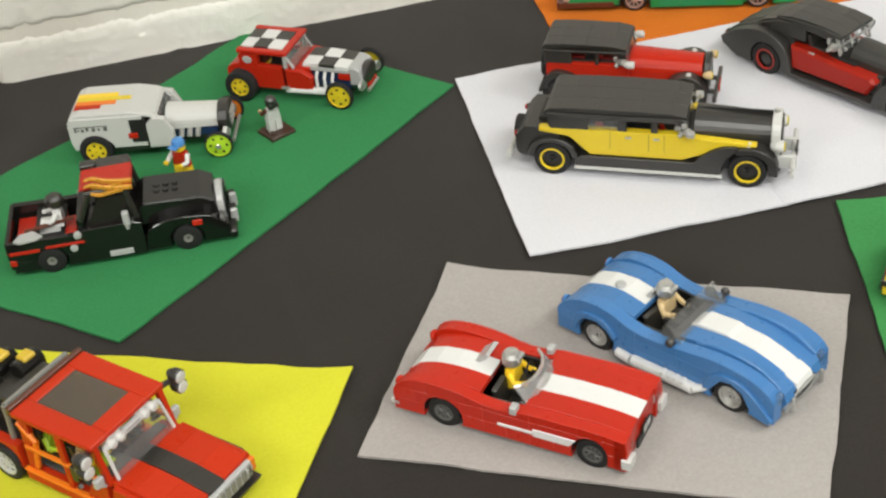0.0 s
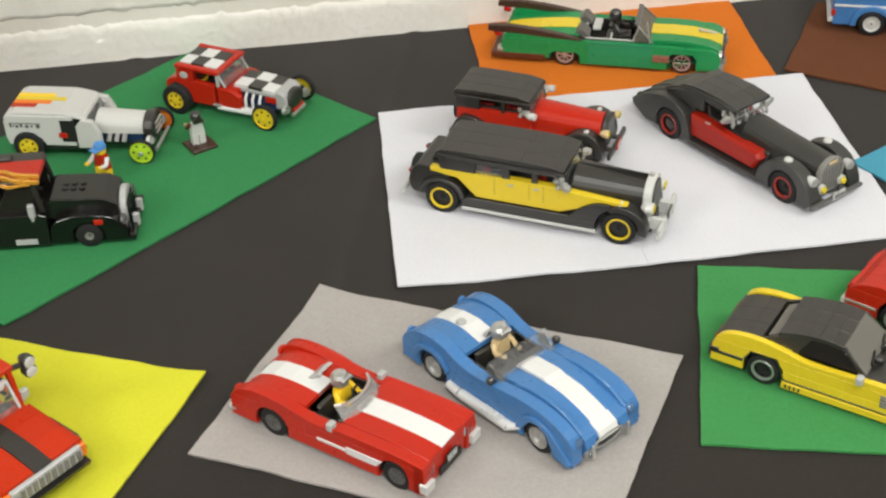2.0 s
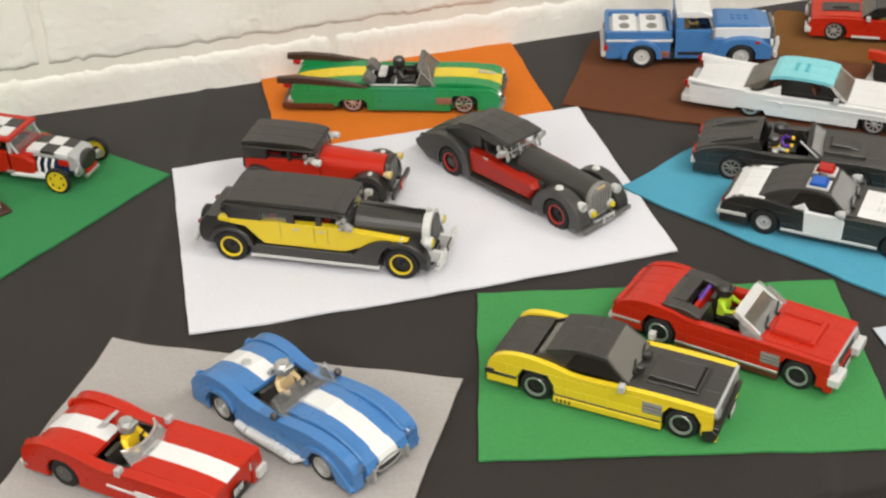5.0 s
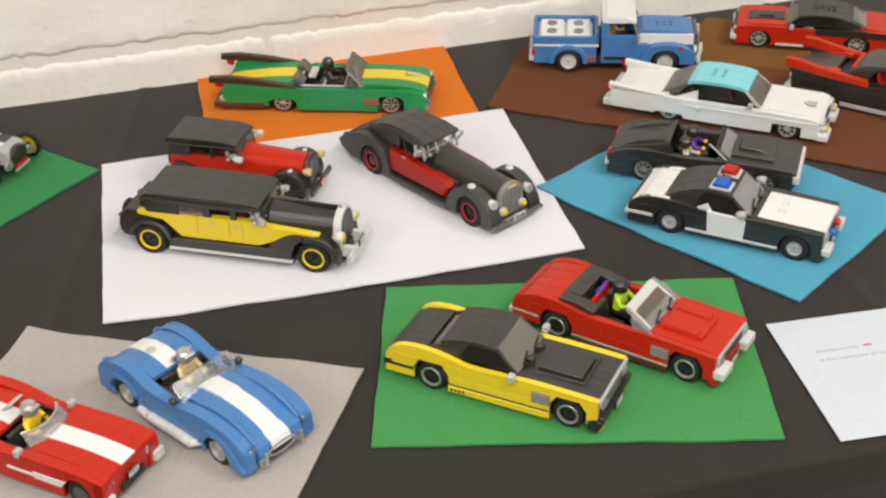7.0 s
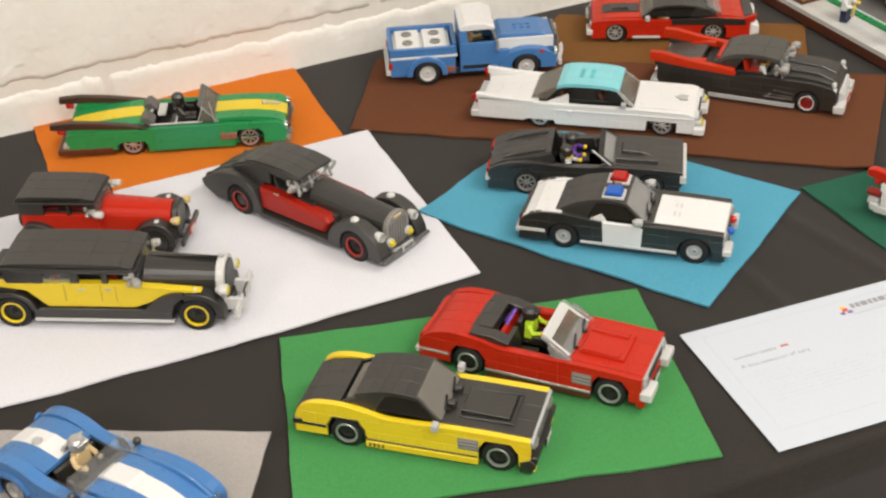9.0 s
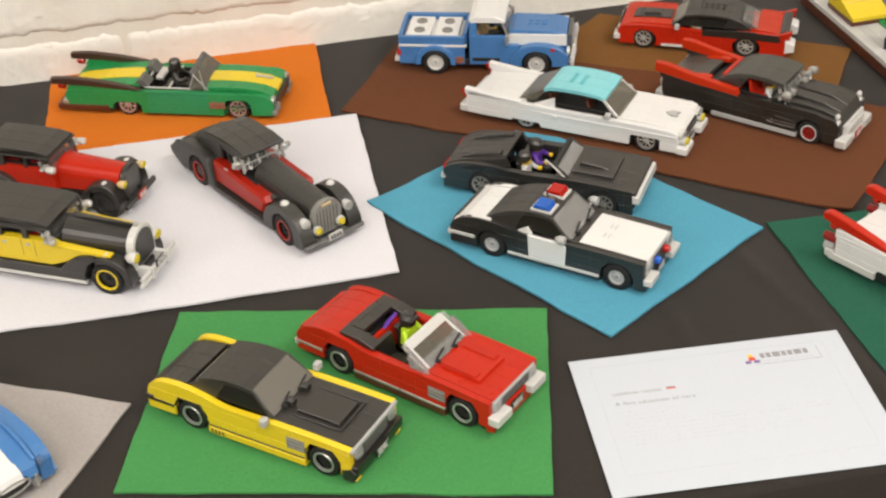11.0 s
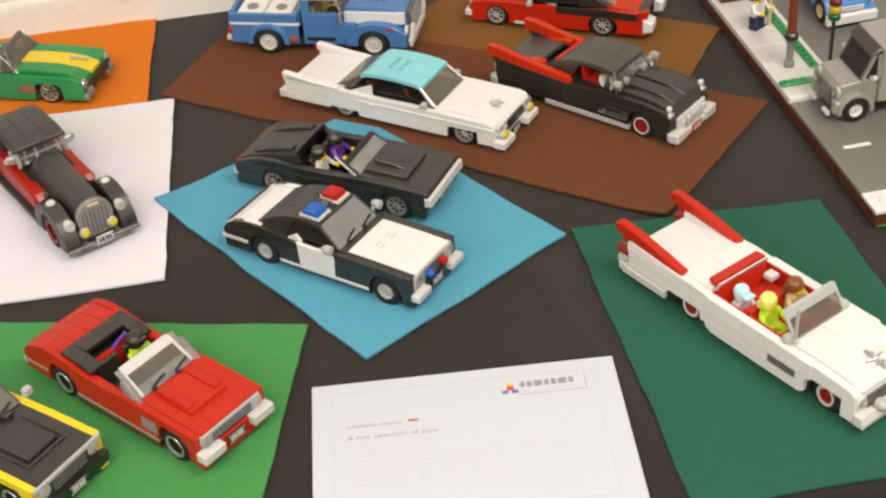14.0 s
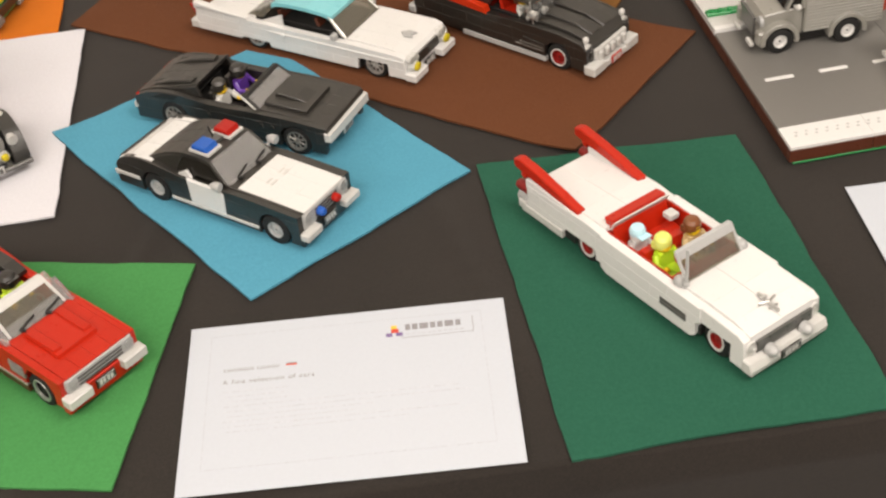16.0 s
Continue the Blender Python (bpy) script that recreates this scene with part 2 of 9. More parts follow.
def lathe(bm, prof, at=(0, 0, 0), axis="y", seg=20, caps=True):
    """A turned form: (radius, along) about an axis through a point."""
    rings = []
    for r, a in prof:
        ring = []
        for k in range(seg):
            t = 2 * math.pi * k / seg
            u, w = r * math.cos(t), r * math.sin(t)
            p = {"y": (u, a, w), "x": (a, u, w), "z": (u, w, a)}[axis]
            ring.append(V(bm, at[0] + p[0], at[1] + p[1], at[2] + p[2]))
        rings.append(ring)
    for r, s in zip(rings, rings[1:]):
        for k in range(seg):
            face(bm, [r[k], r[(k + 1) % seg], s[(k + 1) % seg], s[k]])
    if caps:
        face(bm, rings[0])
        face(bm, rings[-1])
    return bm


def rod(bm, p, q, r, seg=8, r2=None):
    p, q = Vector(p), Vector(q)
    d = (q - p).normalized()
    u = d.orthogonal().normalized()
    w = d.cross(u)
    rings = [[V(bm, *(o + (u * math.cos(2 * math.pi * k / seg) + w * math.sin(2 * math.pi * k / seg)) * rr)) for k in range(seg)] for o, rr in ((p, r), (q, r if r2 is None else r2))]
    for k in range(seg):
        face(bm, [rings[0][k], rings[0][(k + 1) % seg], rings[1][(k + 1) % seg], rings[1][k]])
    face(bm, rings[0])
    face(bm, rings[1])
    return bm


def ball(bm, at, r, sx=1, sy=1, sz=1, seg=12):
    rings = [[V(bm, at[0] + sx * r * math.sin(math.pi * j / 7) * math.cos(2 * math.pi * k / seg), at[1] + sy * r * math.sin(math.pi * j / 7) * math.sin(2 * math.pi * k / seg), at[2] + sz * r * math.cos(math.pi * j / 7)) for k in range(seg)] for j in range(1, 7)]
    for a, b in zip(rings, rings[1:]):
        for k in range(seg):
            face(bm, [a[k], a[(k + 1) % seg], b[(k + 1) % seg], b[k]])
    face(bm, rings[0])
    face(bm, rings[-1])
    return bm


def stud(bm, x, y, z, r=2.4, h=1.7):
    return lathe(bm, [(r, z), (r, z + h - 0.3), (r - 0.3, z + h)], (x, y, 0), "z", 14)


def B():
    return bmesh.new()


def arch_line(x, r, zb, zc, style="round"):
    """The edge of a wheel arch, from rear to front."""
    if style == "block":
        return [(x - r, zb), (x - r, zc + r * 0.45), (x - r * 0.62, zc + r), (x + r * 0.62, zc + r), (x + r, zc + r * 0.45), (x + r, zb)]
    a0 = math.asin(max(-0.95, min(0.95, (zb - zc) / r)))
    return [(x - r * math.cos(a), zc + r * math.sin(a)) for a in (a0 + (math.pi - 2 * a0) * k / 12 for k in range(13))]


def outline(top, zb, axles, r, zc, style="round"):
    """A car side: the bottom edge with its arches from rear to front, then the top line (given rear to front) back."""
    pts = [(top[0][0], zb)]
    for x in axles:
        pts += arch_line(x, r, zb, zc, style)
    pts.append((top[-1][0], zb))
    return pts + list(reversed(top))


def wheels(root, spots, r, w, rim, style="dish", tyre_r=None, rim_label="", flat=RUBBER):
    """Wheels at (x, y): outer face towards the nearer side."""
    k = rim_r = tyre_r or r * 0.66
    tb, rb, hb = B(), B(), B()
    lathe(tb, [(k, 0.4), (k + 0.4, 0.0), (r - 1.6, 0.0), (r - 0.5, 0.5), (r, 1.6), (r, w * 0.3), (r - 0.25, w * 0.3 + 0.2), (r - 0.25, w * 0.36), (r, w * 0.36 + 0.2), (r, w * 0.62), (r - 0.25, w * 0.64), (r - 0.25, w * 0.7), (r, w * 0.72), (r, w - 1.6), (r - 0.5, w - 0.5), (r - 1.6, w), (k, w)], seg=28, caps=False)
    if style == "ring":
        lathe(rb, [(k - 1.6, 1.2), (k - 1.5, 0.1), (k - 0.2, -0.25), (k + 0.1, 0.2), (k, 1.6), (k - 1.6, 1.6), (k - 1.6, 1.2)], seg=28, caps=False)
        lathe(hb, [(k - 1.4, 3.2), (2.6, 3.0), (2.4, 1.2), (1.2, 1.0), (1.1, 2.4)], seg=20)
        hub_mat = MATTE
    elif style == "spoke":
        lathe(rb, [(k - 1.5, 2.0), (k - 1.3, 0.2), (k, 0.0), (k, 1.8), (k - 1.4, 2.4)], seg=28, caps=False)
        for n in range(8):
            t = math.pi * n / 4
            rod(rb, (1.5 * math.cos(t), 1.0, 1.5 * math.sin(t)), ((k - 1) * math.cos(t), 0.9, (k - 1) * math.sin(t)), 0.75, 6)
        lathe(rb, [(2.2, 2.0), (2.2, 0.6), (1.4, 0.2), (1.3, 1.4)], seg=14)
        lathe(hb, [(k - 1, 3.4), (0.6, 3.4)], seg=20)
        hub_mat = MATTE
    elif style == "holes":
        lathe(rb, [(k - 0.8, 1.4), (k - 0.5, 0.0), (k, 0.0), (k, 1.6)], seg=28, caps=False)
        lathe(rb, [(k - 0.6, 1.2), (3.2, 0.3), (1.2, 0.1), (1.1, 1.2)], seg=28)
        for n in range(6):
            t = math.pi * n / 3
            lathe(hb, [(1.1, 0.8), (1.1, 0.2), (0.7, 0.15)], (4.6 * k / 7 * math.cos(t), 0, 4.6 * k / 7 * math.sin(t)), seg=10)
        hub_mat = MATTE
    else:
        lathe(rb, [(k - 1.2, 2.2), (k - 1.0, 0.3), (k, 0.0), (k, 1.6)], seg=28, caps=False)
        lathe(rb, [(k - 1.0, 2.2), (3.0, 1.6), (2.6, 0.6), (1.2, 0.5), (1.0, 1.4)], seg=24)
        lathe(hb, [(1.0, 1.2), (0.4, 0.9)], seg=10)
        hub_mat = MATTE
    lathe(hb, [(3.0, w - 0.5), (3.0, 3.6)], seg=10)
    tm, rm, hm = mesh_of("tyre", tb, flat), mesh_of("rim", rb, rim), mesh_of("wheel", hb, hub_mat)
    for o in (tm, rm):
        for p in o.polygons:
            p.use_smooth = True
        o.set_sharp_from_angle(angle=radians(35))
    for x, y in spots:
        wh = new("wheel", hm)
        wh.parent = root
        wh.matrix_local = pose(x * MM, y * MM, r * MM, 0, 11 * ((x * 7) % 5), 0) if y < 0 else pose(x * MM, y * MM, r * MM, 0, 0, 180)
        ty, rr = new("tyre", tm), new("rim", rm)
        ty.parent, rr.parent = wh, wh
        if rim_label:
            rr["label"] = rim_label


def squash(root, z0, k):
    """Lowers a body above z0 by the factor k; the wheels stay."""
    for ob in root.children_recursive:
        o = ob
        while o.parent is not root:
            o = o.parent
        if o.name.split(".")[0] != "wheel" and ob.type == "MESH" and ob.data.users == 1:
            for v in ob.data.vertices:
                if v.co.z > z0 * MM:
                    v.co.z = z0 * MM + (v.co.z - z0 * MM) * k


def fit_length(root, fore, kf, aft, ka):
    """Draws in the overhangs: past fore by kf, behind aft by ka; the wheels stay."""
    for ob in root.children_recursive:
        o = ob
        while o.parent is not root:
            o = o.parent
        if o.name.split(".")[0] != "wheel" and ob.type == "MESH" and ob.data.users == 1:
            for v in ob.data.vertices:
                x = v.co.x / MM
                v.co.x = MM * (fore + (x - fore) * kf if x > fore else aft + (x - aft) * ka if x < aft else x)


def draw_in(root, names, x0, k, fore=True):
    """Scales the named parts along the car past (or behind) x0."""
    for ob in root.children_recursive:
        o = ob
        while o.parent is not root:
            o = o.parent
        if o.name.split(".")[0] in names and ob.type == "MESH":
            for v in ob.data.vertices:
                if (v.co.x > x0 * MM) == fore:
                    v.co.x = MM * (x0 + (v.co.x / MM - x0) * k)


def slide(root, names, dx):
    for ob in root.children:
        if ob.name.split(".")[0] in names:
            ob.location.x += dx * MM


CABIN = {"side_window", "interior", "roof", "rear_pillar", "front_pillar", "windscreen", "wiper", "light_bar", "beacon_base", "antenna", "spotlight"}


def both(root, name, mat, make, label=""):
    """The same part on both flanks: make(bm, s) with s = -1 (right) and 1 (left)."""
    for s in (-1, 1):
        b = B()
        make(b, s)
        part(name, b, mat, root, label)


def ybox(bm, s, x0, x1, ya, yb, z0, z1, c=0.35):
    a, b = sorted((s * ya, s * yb))
    return box(bm, x0, x1, a, b, z0, z1, c)


def yslab(bm, s, pts, ya, yb, c=0.35, lean=None):
    a, b = sorted((s * ya, s * yb))
    return slab(bm, pts, a, b, c, lean)


def figure(name, m, torso, legs, hair, label, skin=SKIN, seated=True, cap="hair", arms=None):
    """A toy figure as one plain mesh: legs, torso, arms, head and headgear."""
    bm = B()
    mats = [torso, legs, hair, skin, arms or torso]
    cuts = []

    def mark(i):
        cuts.append((len(bm.faces), i))
    if seated:
        box(bm, 0, 15, -7.5, -0.3, 0, 6)
        box(bm, 0, 15, 0.3, 7.5, 0, 6)
        box(bm, 11, 15.5, -7.5, 7.5, -2, 5)
        base = 5
    else:
        for a in (-7.5, 0.3):
            box(bm, -3.5, 3.5, a, a + 7.2, 2.2, 13)
            box(bm, -3.5, 5, a, a + 7.2, 0, 2.6)
        box(bm, -3.2, 3.2, -7.6, 7.6, 12, 15)
        base = 14
    mark(1)
    front(bm, [(-7.8, base), (7.8, base), (5.6, base + 13), (-5.6, base + 13)], -3.3, 3.3, 0.5)
    mark(0)
    for s in (-1, 1):
        rod(bm, (0, s * 7.2, base + 11.5), (4.5, s * 9.4, base + 6), 2.1, 8, 1.9)
        rod(bm, (4.5, s * 9.4, base + 6), (9.5, s * 7.4, base + 6), 1.9, 8, 1.6)
    mark(4)
    for s in (-1, 1):
        lathe(bm, [(1.2, 9.5), (1.9, 10), (1.9, 12.4), (1.2, 12.8)], (0, s * 7.2, base + 6.2), "x", 10)
    lathe(bm, [(2.4, base + 12.8), (2.8, base + 13.6), (4.6, base + 14.2), (5.1, base + 15.2), (5.1, base + 20.5), (4.6, base + 21.8), (2.6, base + 22.4)], (0, 0, 0), "z", 16)
    mark(3)
    if cap == "helmet":
        lathe(bm, [(6.2, base + 15.5), (6.5, base + 18), (6.2, base + 21.5), (4.6, base + 24), (2, base + 25)], (-0.6, 0, 0), "z", 18)
        box(bm, 3.5, 6.6, -5, 5, base + 19.5, base + 22)
    elif cap == "cap":
        lathe(bm, [(5.6, base + 19), (5.6, base + 21.5), (4.6, base + 24), (2, base + 25)], (0, 0, 0), "z", 18)
        box(bm, 4, 9.5, -4.4, 4.4, base + 19, base + 20.2)
    elif cap == "top":
        lathe(bm, [(7.4, base + 20.5), (7.4, base + 21.4), (4.8, base + 21.6), (4.9, base + 28), (4.2, base + 28.4)], (0, 0, 0), "z", 18)
    else:
        lathe(bm, [(5.7, base + 16), (6.1, base + 19), (5.8, base + 22.5), (4.2, base + 24.6), (1.6, base + 25.3)], (-0.9, 0, 0), "z", 16)
        box(bm, -6.6, -2.5, -5.2, 5.2, base + 13.5, base + 19)
    mark(2)
    bm.faces.ensure_lookup_table()
    start = 0
    for end, i in cuts:
        for k in range(start, end):
            bm.faces[k].material_index = i
        start = end
    bmesh.ops.recalc_face_normals(bm, faces=bm.faces)
    me = bpy.data.meshes.new(name)
    bm.to_mesh(me)
    bm.free()
    for q in mats:
        me.materials.append(q)
    ob = new(name, me)
    ob.matrix_world = m
    return tagged(ob, label, "toy figure", "toy figures")


# ---------- the table, wall and room ----------
Z0 = 0.0012


def grid_mesh(name, nu, nv, fn, mat, smooth=True):
    """A sheet from fn(i/nu, j/nv) -> place."""
    vs = [fn(i / nu, j / nv) for j in range(nv + 1) for i in range(nu + 1)]
    fs = [(j * (nu + 1) + i, j * (nu + 1) + i + 1, (j + 1) * (nu + 1) + i + 1, (j + 1) * (nu + 1) + i) for j in range(nv) for i in range(nu)]
    me = bpy.data.meshes.new(name)
    me.from_pydata(vs, [], fs)
    if smooth:
        me.polygons.foreach_set("use_smooth", [True] * len(fs))
    me.materials.append(mat)
    return me


def cloth_material():
    m, nt, p = nodes_of("black_cloth")
    a = noise_tex(nt, 700.0, 5.0, 0.75)
    b = noise_tex(nt, 9.0, 5.0)
    r = ramp_of(nt, a.outputs["Fac"], [(0.35, (0.0102, 0.0079, 0.0062)), (0.7, (0.0242, 0.0190, 0.0152))])
    r2 = ramp_of(nt, b.outputs["Fac"], [(0.3, (0.85, 0.85, 0.85)), (0.7, (1.1, 1.1, 1.1))])
    mx = nt.nodes.new("ShaderNodeMixRGB")
    mx.blend_type, mx.inputs[0].default_value = "MULTIPLY", 1.0
    nt.links.new(r.outputs[0], mx.inputs[1])
    nt.links.new(r2.outputs[0], mx.inputs[2])
    nt.links.new(mx.outputs[0], p.inputs["Base Color"])
    p.inputs["Roughness"].default_value = 0.85
    p.inputs["Specular IOR Level"].default_value = 0.25
    p.inputs["Sheen Weight"].default_value = 0.15
    p.inputs["Sheen Roughness"].default_value = 0.5
    bump_of(nt, p, a.outputs["Fac"], 0.4, 0.0004)
    return m


CLOTH = cloth_material()
TX0, TX1, TY0, TY1 = -0.20, 2.4, -0.27, 0.56
CREASES = [(0.30, 0.10), (0.845, -0.08), (-0.20, 0.05), (1.30, 0.02), (0.175, 0.22), (0.72, 0.30), (0.93, -0.25), (0.05, -0.12)]


def cloth_z(x, y):
    z = -0.0016 + 0.0008 * noise.fractal(Vector((x * 9, y * 6, 0.3)), 1.0, 2.0, 3)
    for cx, sl in CREASES:
        d = (x - cx - sl * y) / 0.005
        if abs(d) < 4:
            z += 0.0021 * math.exp(-d * d)
    return min(z, 0.0002)


def cloth_at(u, v):
    q = v * (TY1 - TY0 + 0.62)
    # the cloth ends on a slant and hangs down at the table's end
    x0 = TX0 - 0.1 * (0.455 - (TY0 + max(0.0, q - 0.62)))
    if u < 0.05:
        y = TY0 + max(0.0, q - 0.62)
        drop = -0.012 - 0.55 * (1 - u / 0.05)
        return (x0 - 0.006 - 0.006 * math.sin(y * 24) * (1 - u / 0.05), y, min(drop, -0.62 + q))
    x = x0 + (TX1 - x0) * (u - 0.05) / 0.95
    y0 = TY0 - 0.001 + 0.02 * (x - 0.5)
    if q < 0.6:
        return (x, y0 - 0.008 - 0.03 * (0.6 - q) - 0.02 * math.sin(x * 21) * (0.6 - q), -0.62 + q)
    if q < 0.62:
        k = (q - 0.6) / 0.02
        return (x, y0 - 0.008 * (1 - k) ** 2, -0.02 + 0.0184 * k * (2 - k))
    y = y0 + (q - 0.62) * (TY1 - y0) / (TY1 - TY0)
    return (x, y, cloth_z(x, y))


tc_ob = new("tablecloth", grid_mesh("tablecloth", 420, 290, cloth_at, CLOTH))
tagged(tc_ob, "plain black cloth spread over a long table", "tablecloth")


def wood_material(name, a, b):
    m, nt, p = nodes_of(name)
    n = noise_tex(nt, 14.0, 5.0)
    r = ramp_of(nt, n.outputs["Fac"], [(0.3, a), (0.7, b)])
    nt.links.new(r.outputs[0], p.inputs["Base Color"])
    p.inputs["Roughness"].default_value = 0.5
    return m


TABLEWOOD = wood_material("table_laminate", (0.36, 0.30, 0.22), (0.44, 0.37, 0.28))
STEEL = plastic("painted_steel", (0.12, 0.12, 0.12), rough=0.4)
table = thing("table", pose((TX0 + TX1) / 2, 0.03, -0.742), "long folding table hidden under a black cloth", "table")
hx = (TX1 - TX0) * 500 - 20
part("tabletop", box(B(), -hx - 40, hx, -255, 420, 712, 738, 3), TABLEWOOD, table)
for sx in (-1, 1):
    for sy in (-1, 1):
        part("leg", rod(B(), (sx * (hx - 120), 70 + sy * 260, 0), (sx * (hx - 120), 70 + sy * 260, 712), 14, 10), STEEL, table)


def floor_material():
    m, nt, p = nodes_of("hall_floor")
    n = noise_tex(nt, 6.0, 6.0)
    r = ramp_of(nt, n.outputs["Fac"], [(0.3, (0.12, 0.11, 0.10)), (0.7, (0.18, 0.165, 0.15))])
    nt.links.new(r.outputs[0], p.inputs["Base Color"])
    p.inputs["Roughness"].default_value = 0.4
    return m


def paint_material(name, a, b, grain=70.0, depth=0.0016):
    m, nt, p = nodes_of(name)
    n = noise_tex(nt, grain, 6.0, 0.65)
    n2 = noise_tex(nt, 7.0, 4.0)
    r = ramp_of(nt, n2.outputs["Fac"], [(0.32, a), (0.68, b)])
    nt.links.new(r.outputs[0], p.inputs["Base Color"])
    p.inputs["Roughness"].default_value = 0.6
    bump_of(nt, p, n.outputs["Fac"], 0.5, depth)
    return m


MORTAR = paint_material("white_painted_mortar", (0.66, 0.62, 0.55), (0.76, 0.73, 0.67), 120.0)
ROOMPAINT = paint_material("ceiling_paint", (0.76, 0.74, 0.70), (0.82, 0.80, 0.76), 30.0)
# Dark on purpose, so that black car sides mirror less brightness.
DIMPAINT = paint_material("dim_hall_paint", (0.30, 0.28, 0.25), (0.38, 0.36, 0.33), 30.0)


def wall_material(name, a, b):
    """Thick emulsion over rough concrete: crisp crumbs, pits, thin stains."""
    m, nt, p = nodes_of(name)
    n, n1, n2 = noise_tex(nt, 95.0, 9.0, 0.72), noise_tex(nt, 300.0, 4.0, 0.7), noise_tex(nt, 7.0, 4.0)
    pits = ramp_of(nt, n.outputs["Fac"], [(0.36, (0.0, 0.0, 0.0)), (0.47, (0.55, 0.55, 0.55)), (0.66, (1.0, 1.0, 1.0))])
    ad = nt.nodes.new("ShaderNodeMath")
    ad.operation = "MULTIPLY_ADD"
    ad.inputs[1].default_value = 0.35
    nt.links.new(n1.outputs["Fac"], ad.inputs[0])
    nt.links.new(pits.outputs[0], ad.inputs[2])
    r = ramp_of(nt, n2.outputs["Fac"], [(0.32, a), (0.68, b)])
    nt.links.new(r.outputs[0], p.inputs["Base Color"])
    p.inputs["Roughness"].default_value = 0.55
    bump_of(nt, p, ad.outputs[0], 0.46, 0.0011)
    return m


PAINT = wall_material("white_wall_paint", (0.72, 0.69, 0.63), (0.80, 0.78, 0.73))


def room_box(name, x0, x1, y0, y1, z0, z1, mat, label):
    ob = new(name, mesh_of(name, box(B(), x0 * 1000, x1 * 1000, y0 * 1000, y1 * 1000, z0 * 1000, z1 * 1000, 2), mat))
    return tagged(ob, label, name.split("_")[0], "", "structure")


RX0, RX1, RY0, RY1, FZ = -3.2, 4.2, -5.0, 0.9, -0.742
room_box("floor", RX0, RX1, RY0, RY1, FZ - 0.1, FZ, floor_material(), "grey-brown hall floor")
room_box("ceiling", RX0, RX1, RY0, RY1, CEIL, CEIL + 0.1, ROOMPAINT, "off-white painted ceiling")
# Unseen closing walls, added with dark paint that dims reflections in the cars.
room_box("wall_south", RX0, RX1, RY0 - 0.1, RY0, FZ, CEIL, DIMPAINT, "unseen beige-grey hall wall, kept dark to dim reflections")
room_box("wall_east", RX1, RX1 + 0.1, RY0, RY1, FZ, CEIL, DIMPAINT, "unseen beige-grey hall wall, kept dark to dim reflections")
room_box("wall_west", RX0 - 0.1, RX0, RY0, RY1, FZ, CEIL, DIMPAINT, "unseen beige-grey hall wall, kept dark to dim reflections")

# The block wall behind the table, turned a little from the table's axis.
WALL = pose(-0.19, 0.4585, 0, 0, 0, 2.3)
wall_n = new("wall_north", mesh_of("wall_north", box(B(), -3100, 4500, 3.2, 200, FZ * 1000, CEIL * 1000, 2), MORTAR))
wall_n.matrix_world = WALL
tagged(wall_n, "white painted concrete block wall with crumbly joints", "wall", "", "structure")


def block(u0, u1, z0, z1, seed, fine, round_top=0.0):
    nu, nv = (max(8, int((u1 - u0) / 0.0026)), max(6, int((z1 - z0) / 0.0026))) if fine else (10, 5)

    def at(a, b):
        u, z = u0 + (u1 - u0) * a, z0 + (z1 - z0) * b
        e = min(u - u0, u1 - u, z - z0, z1 - z)
        y = 0.0
        if e < 0.007:
            y += 0.0052 * (1 - e / 0.007) ** 2
        if round_top and z1 - z < 0.016:
            y += 0.004 * ((0.016 - (z1 - z)) / 0.016) ** 2
        q = Vector((u * 22 + seed, z * 22, seed * 0.7))
        y -= 0.0005 * noise.fractal(q, 0.8, 2.1, 4)
        if fine and not round_top:
            y += 0.003 * max(0.0, noise.noise(Vector((u * 60, z * 45, seed)))) * max(0, 1 - e / 0.02)
        if fine:
            y -= 0.0006 * noise.fractal(Vector((u * 130, z * 130, seed)), 0.6, 2.0, 3)
        du = 0.0035 * noise.noise(Vector((z * 40, seed, 2.0)))
        dz = 0.0035 * noise.fractal(Vector((u * 35, seed, 5.0)), 0.8, 2.0, 3)
        if fine:
            dz += 0.0022 * noise.fractal(Vector((u * 150, seed, 8.0)), 0.7, 2.0, 2)
        return (u + du * (1 if e < 0.02 else 0), y, z + dz * (1 if e < 0.02 else 0))
    ob = new("block", grid_mesh("block", nu, nv, at, PAINT))
    ob.parent = wall_n


random.seed(4)
COURSES = [(-0.357, -0.160, 0.30), (-0.564, -0.367, 0.0), (-0.150, 0.043, 0.0), (0.050, 0.257, 0.30), (0.267, 0.464, 0.0)]
for ci, (cz0, cz1, off) in enumerate(COURSES):
    for k in range(-3, 7):
        u0 = 0.61 + off + 0.6 * k - 0.6
        block(u0 + (0.001 if ci == 2 else 0.003), u0 + (0.599 if ci == 2 else 0.597), cz0, cz1, (ci - 2) * 13 + k, -1.0 < u0 < 1.7 and ci in (2, 3), 1.0 if ci == 2 else 0.0)
for zc in range(9):
    z0 = 0.474 + zc * 0.207
    for k in range(-2, 4):
        if z0 + 0.2 < CEIL:
            block(0.31 + 1.2 * k + 0.005, 0.31 + 1.2 * k + 1.195, z0, z0 + 0.197, zc * 5 + k + 90, False)

# A plain return of the wall where the cloth ends.
ret = new("wall_return", mesh_of("wall_return", box(B(), -700, 0, -150, 60, FZ * 1000, CEIL * 1000 - 4, 2), PAINT))
ret.matrix_world = pose(-0.2030, 0.460, 0, 0, 0, -5.7)
tagged(ret, "white painted return of the block wall", "wall", "", "structure")

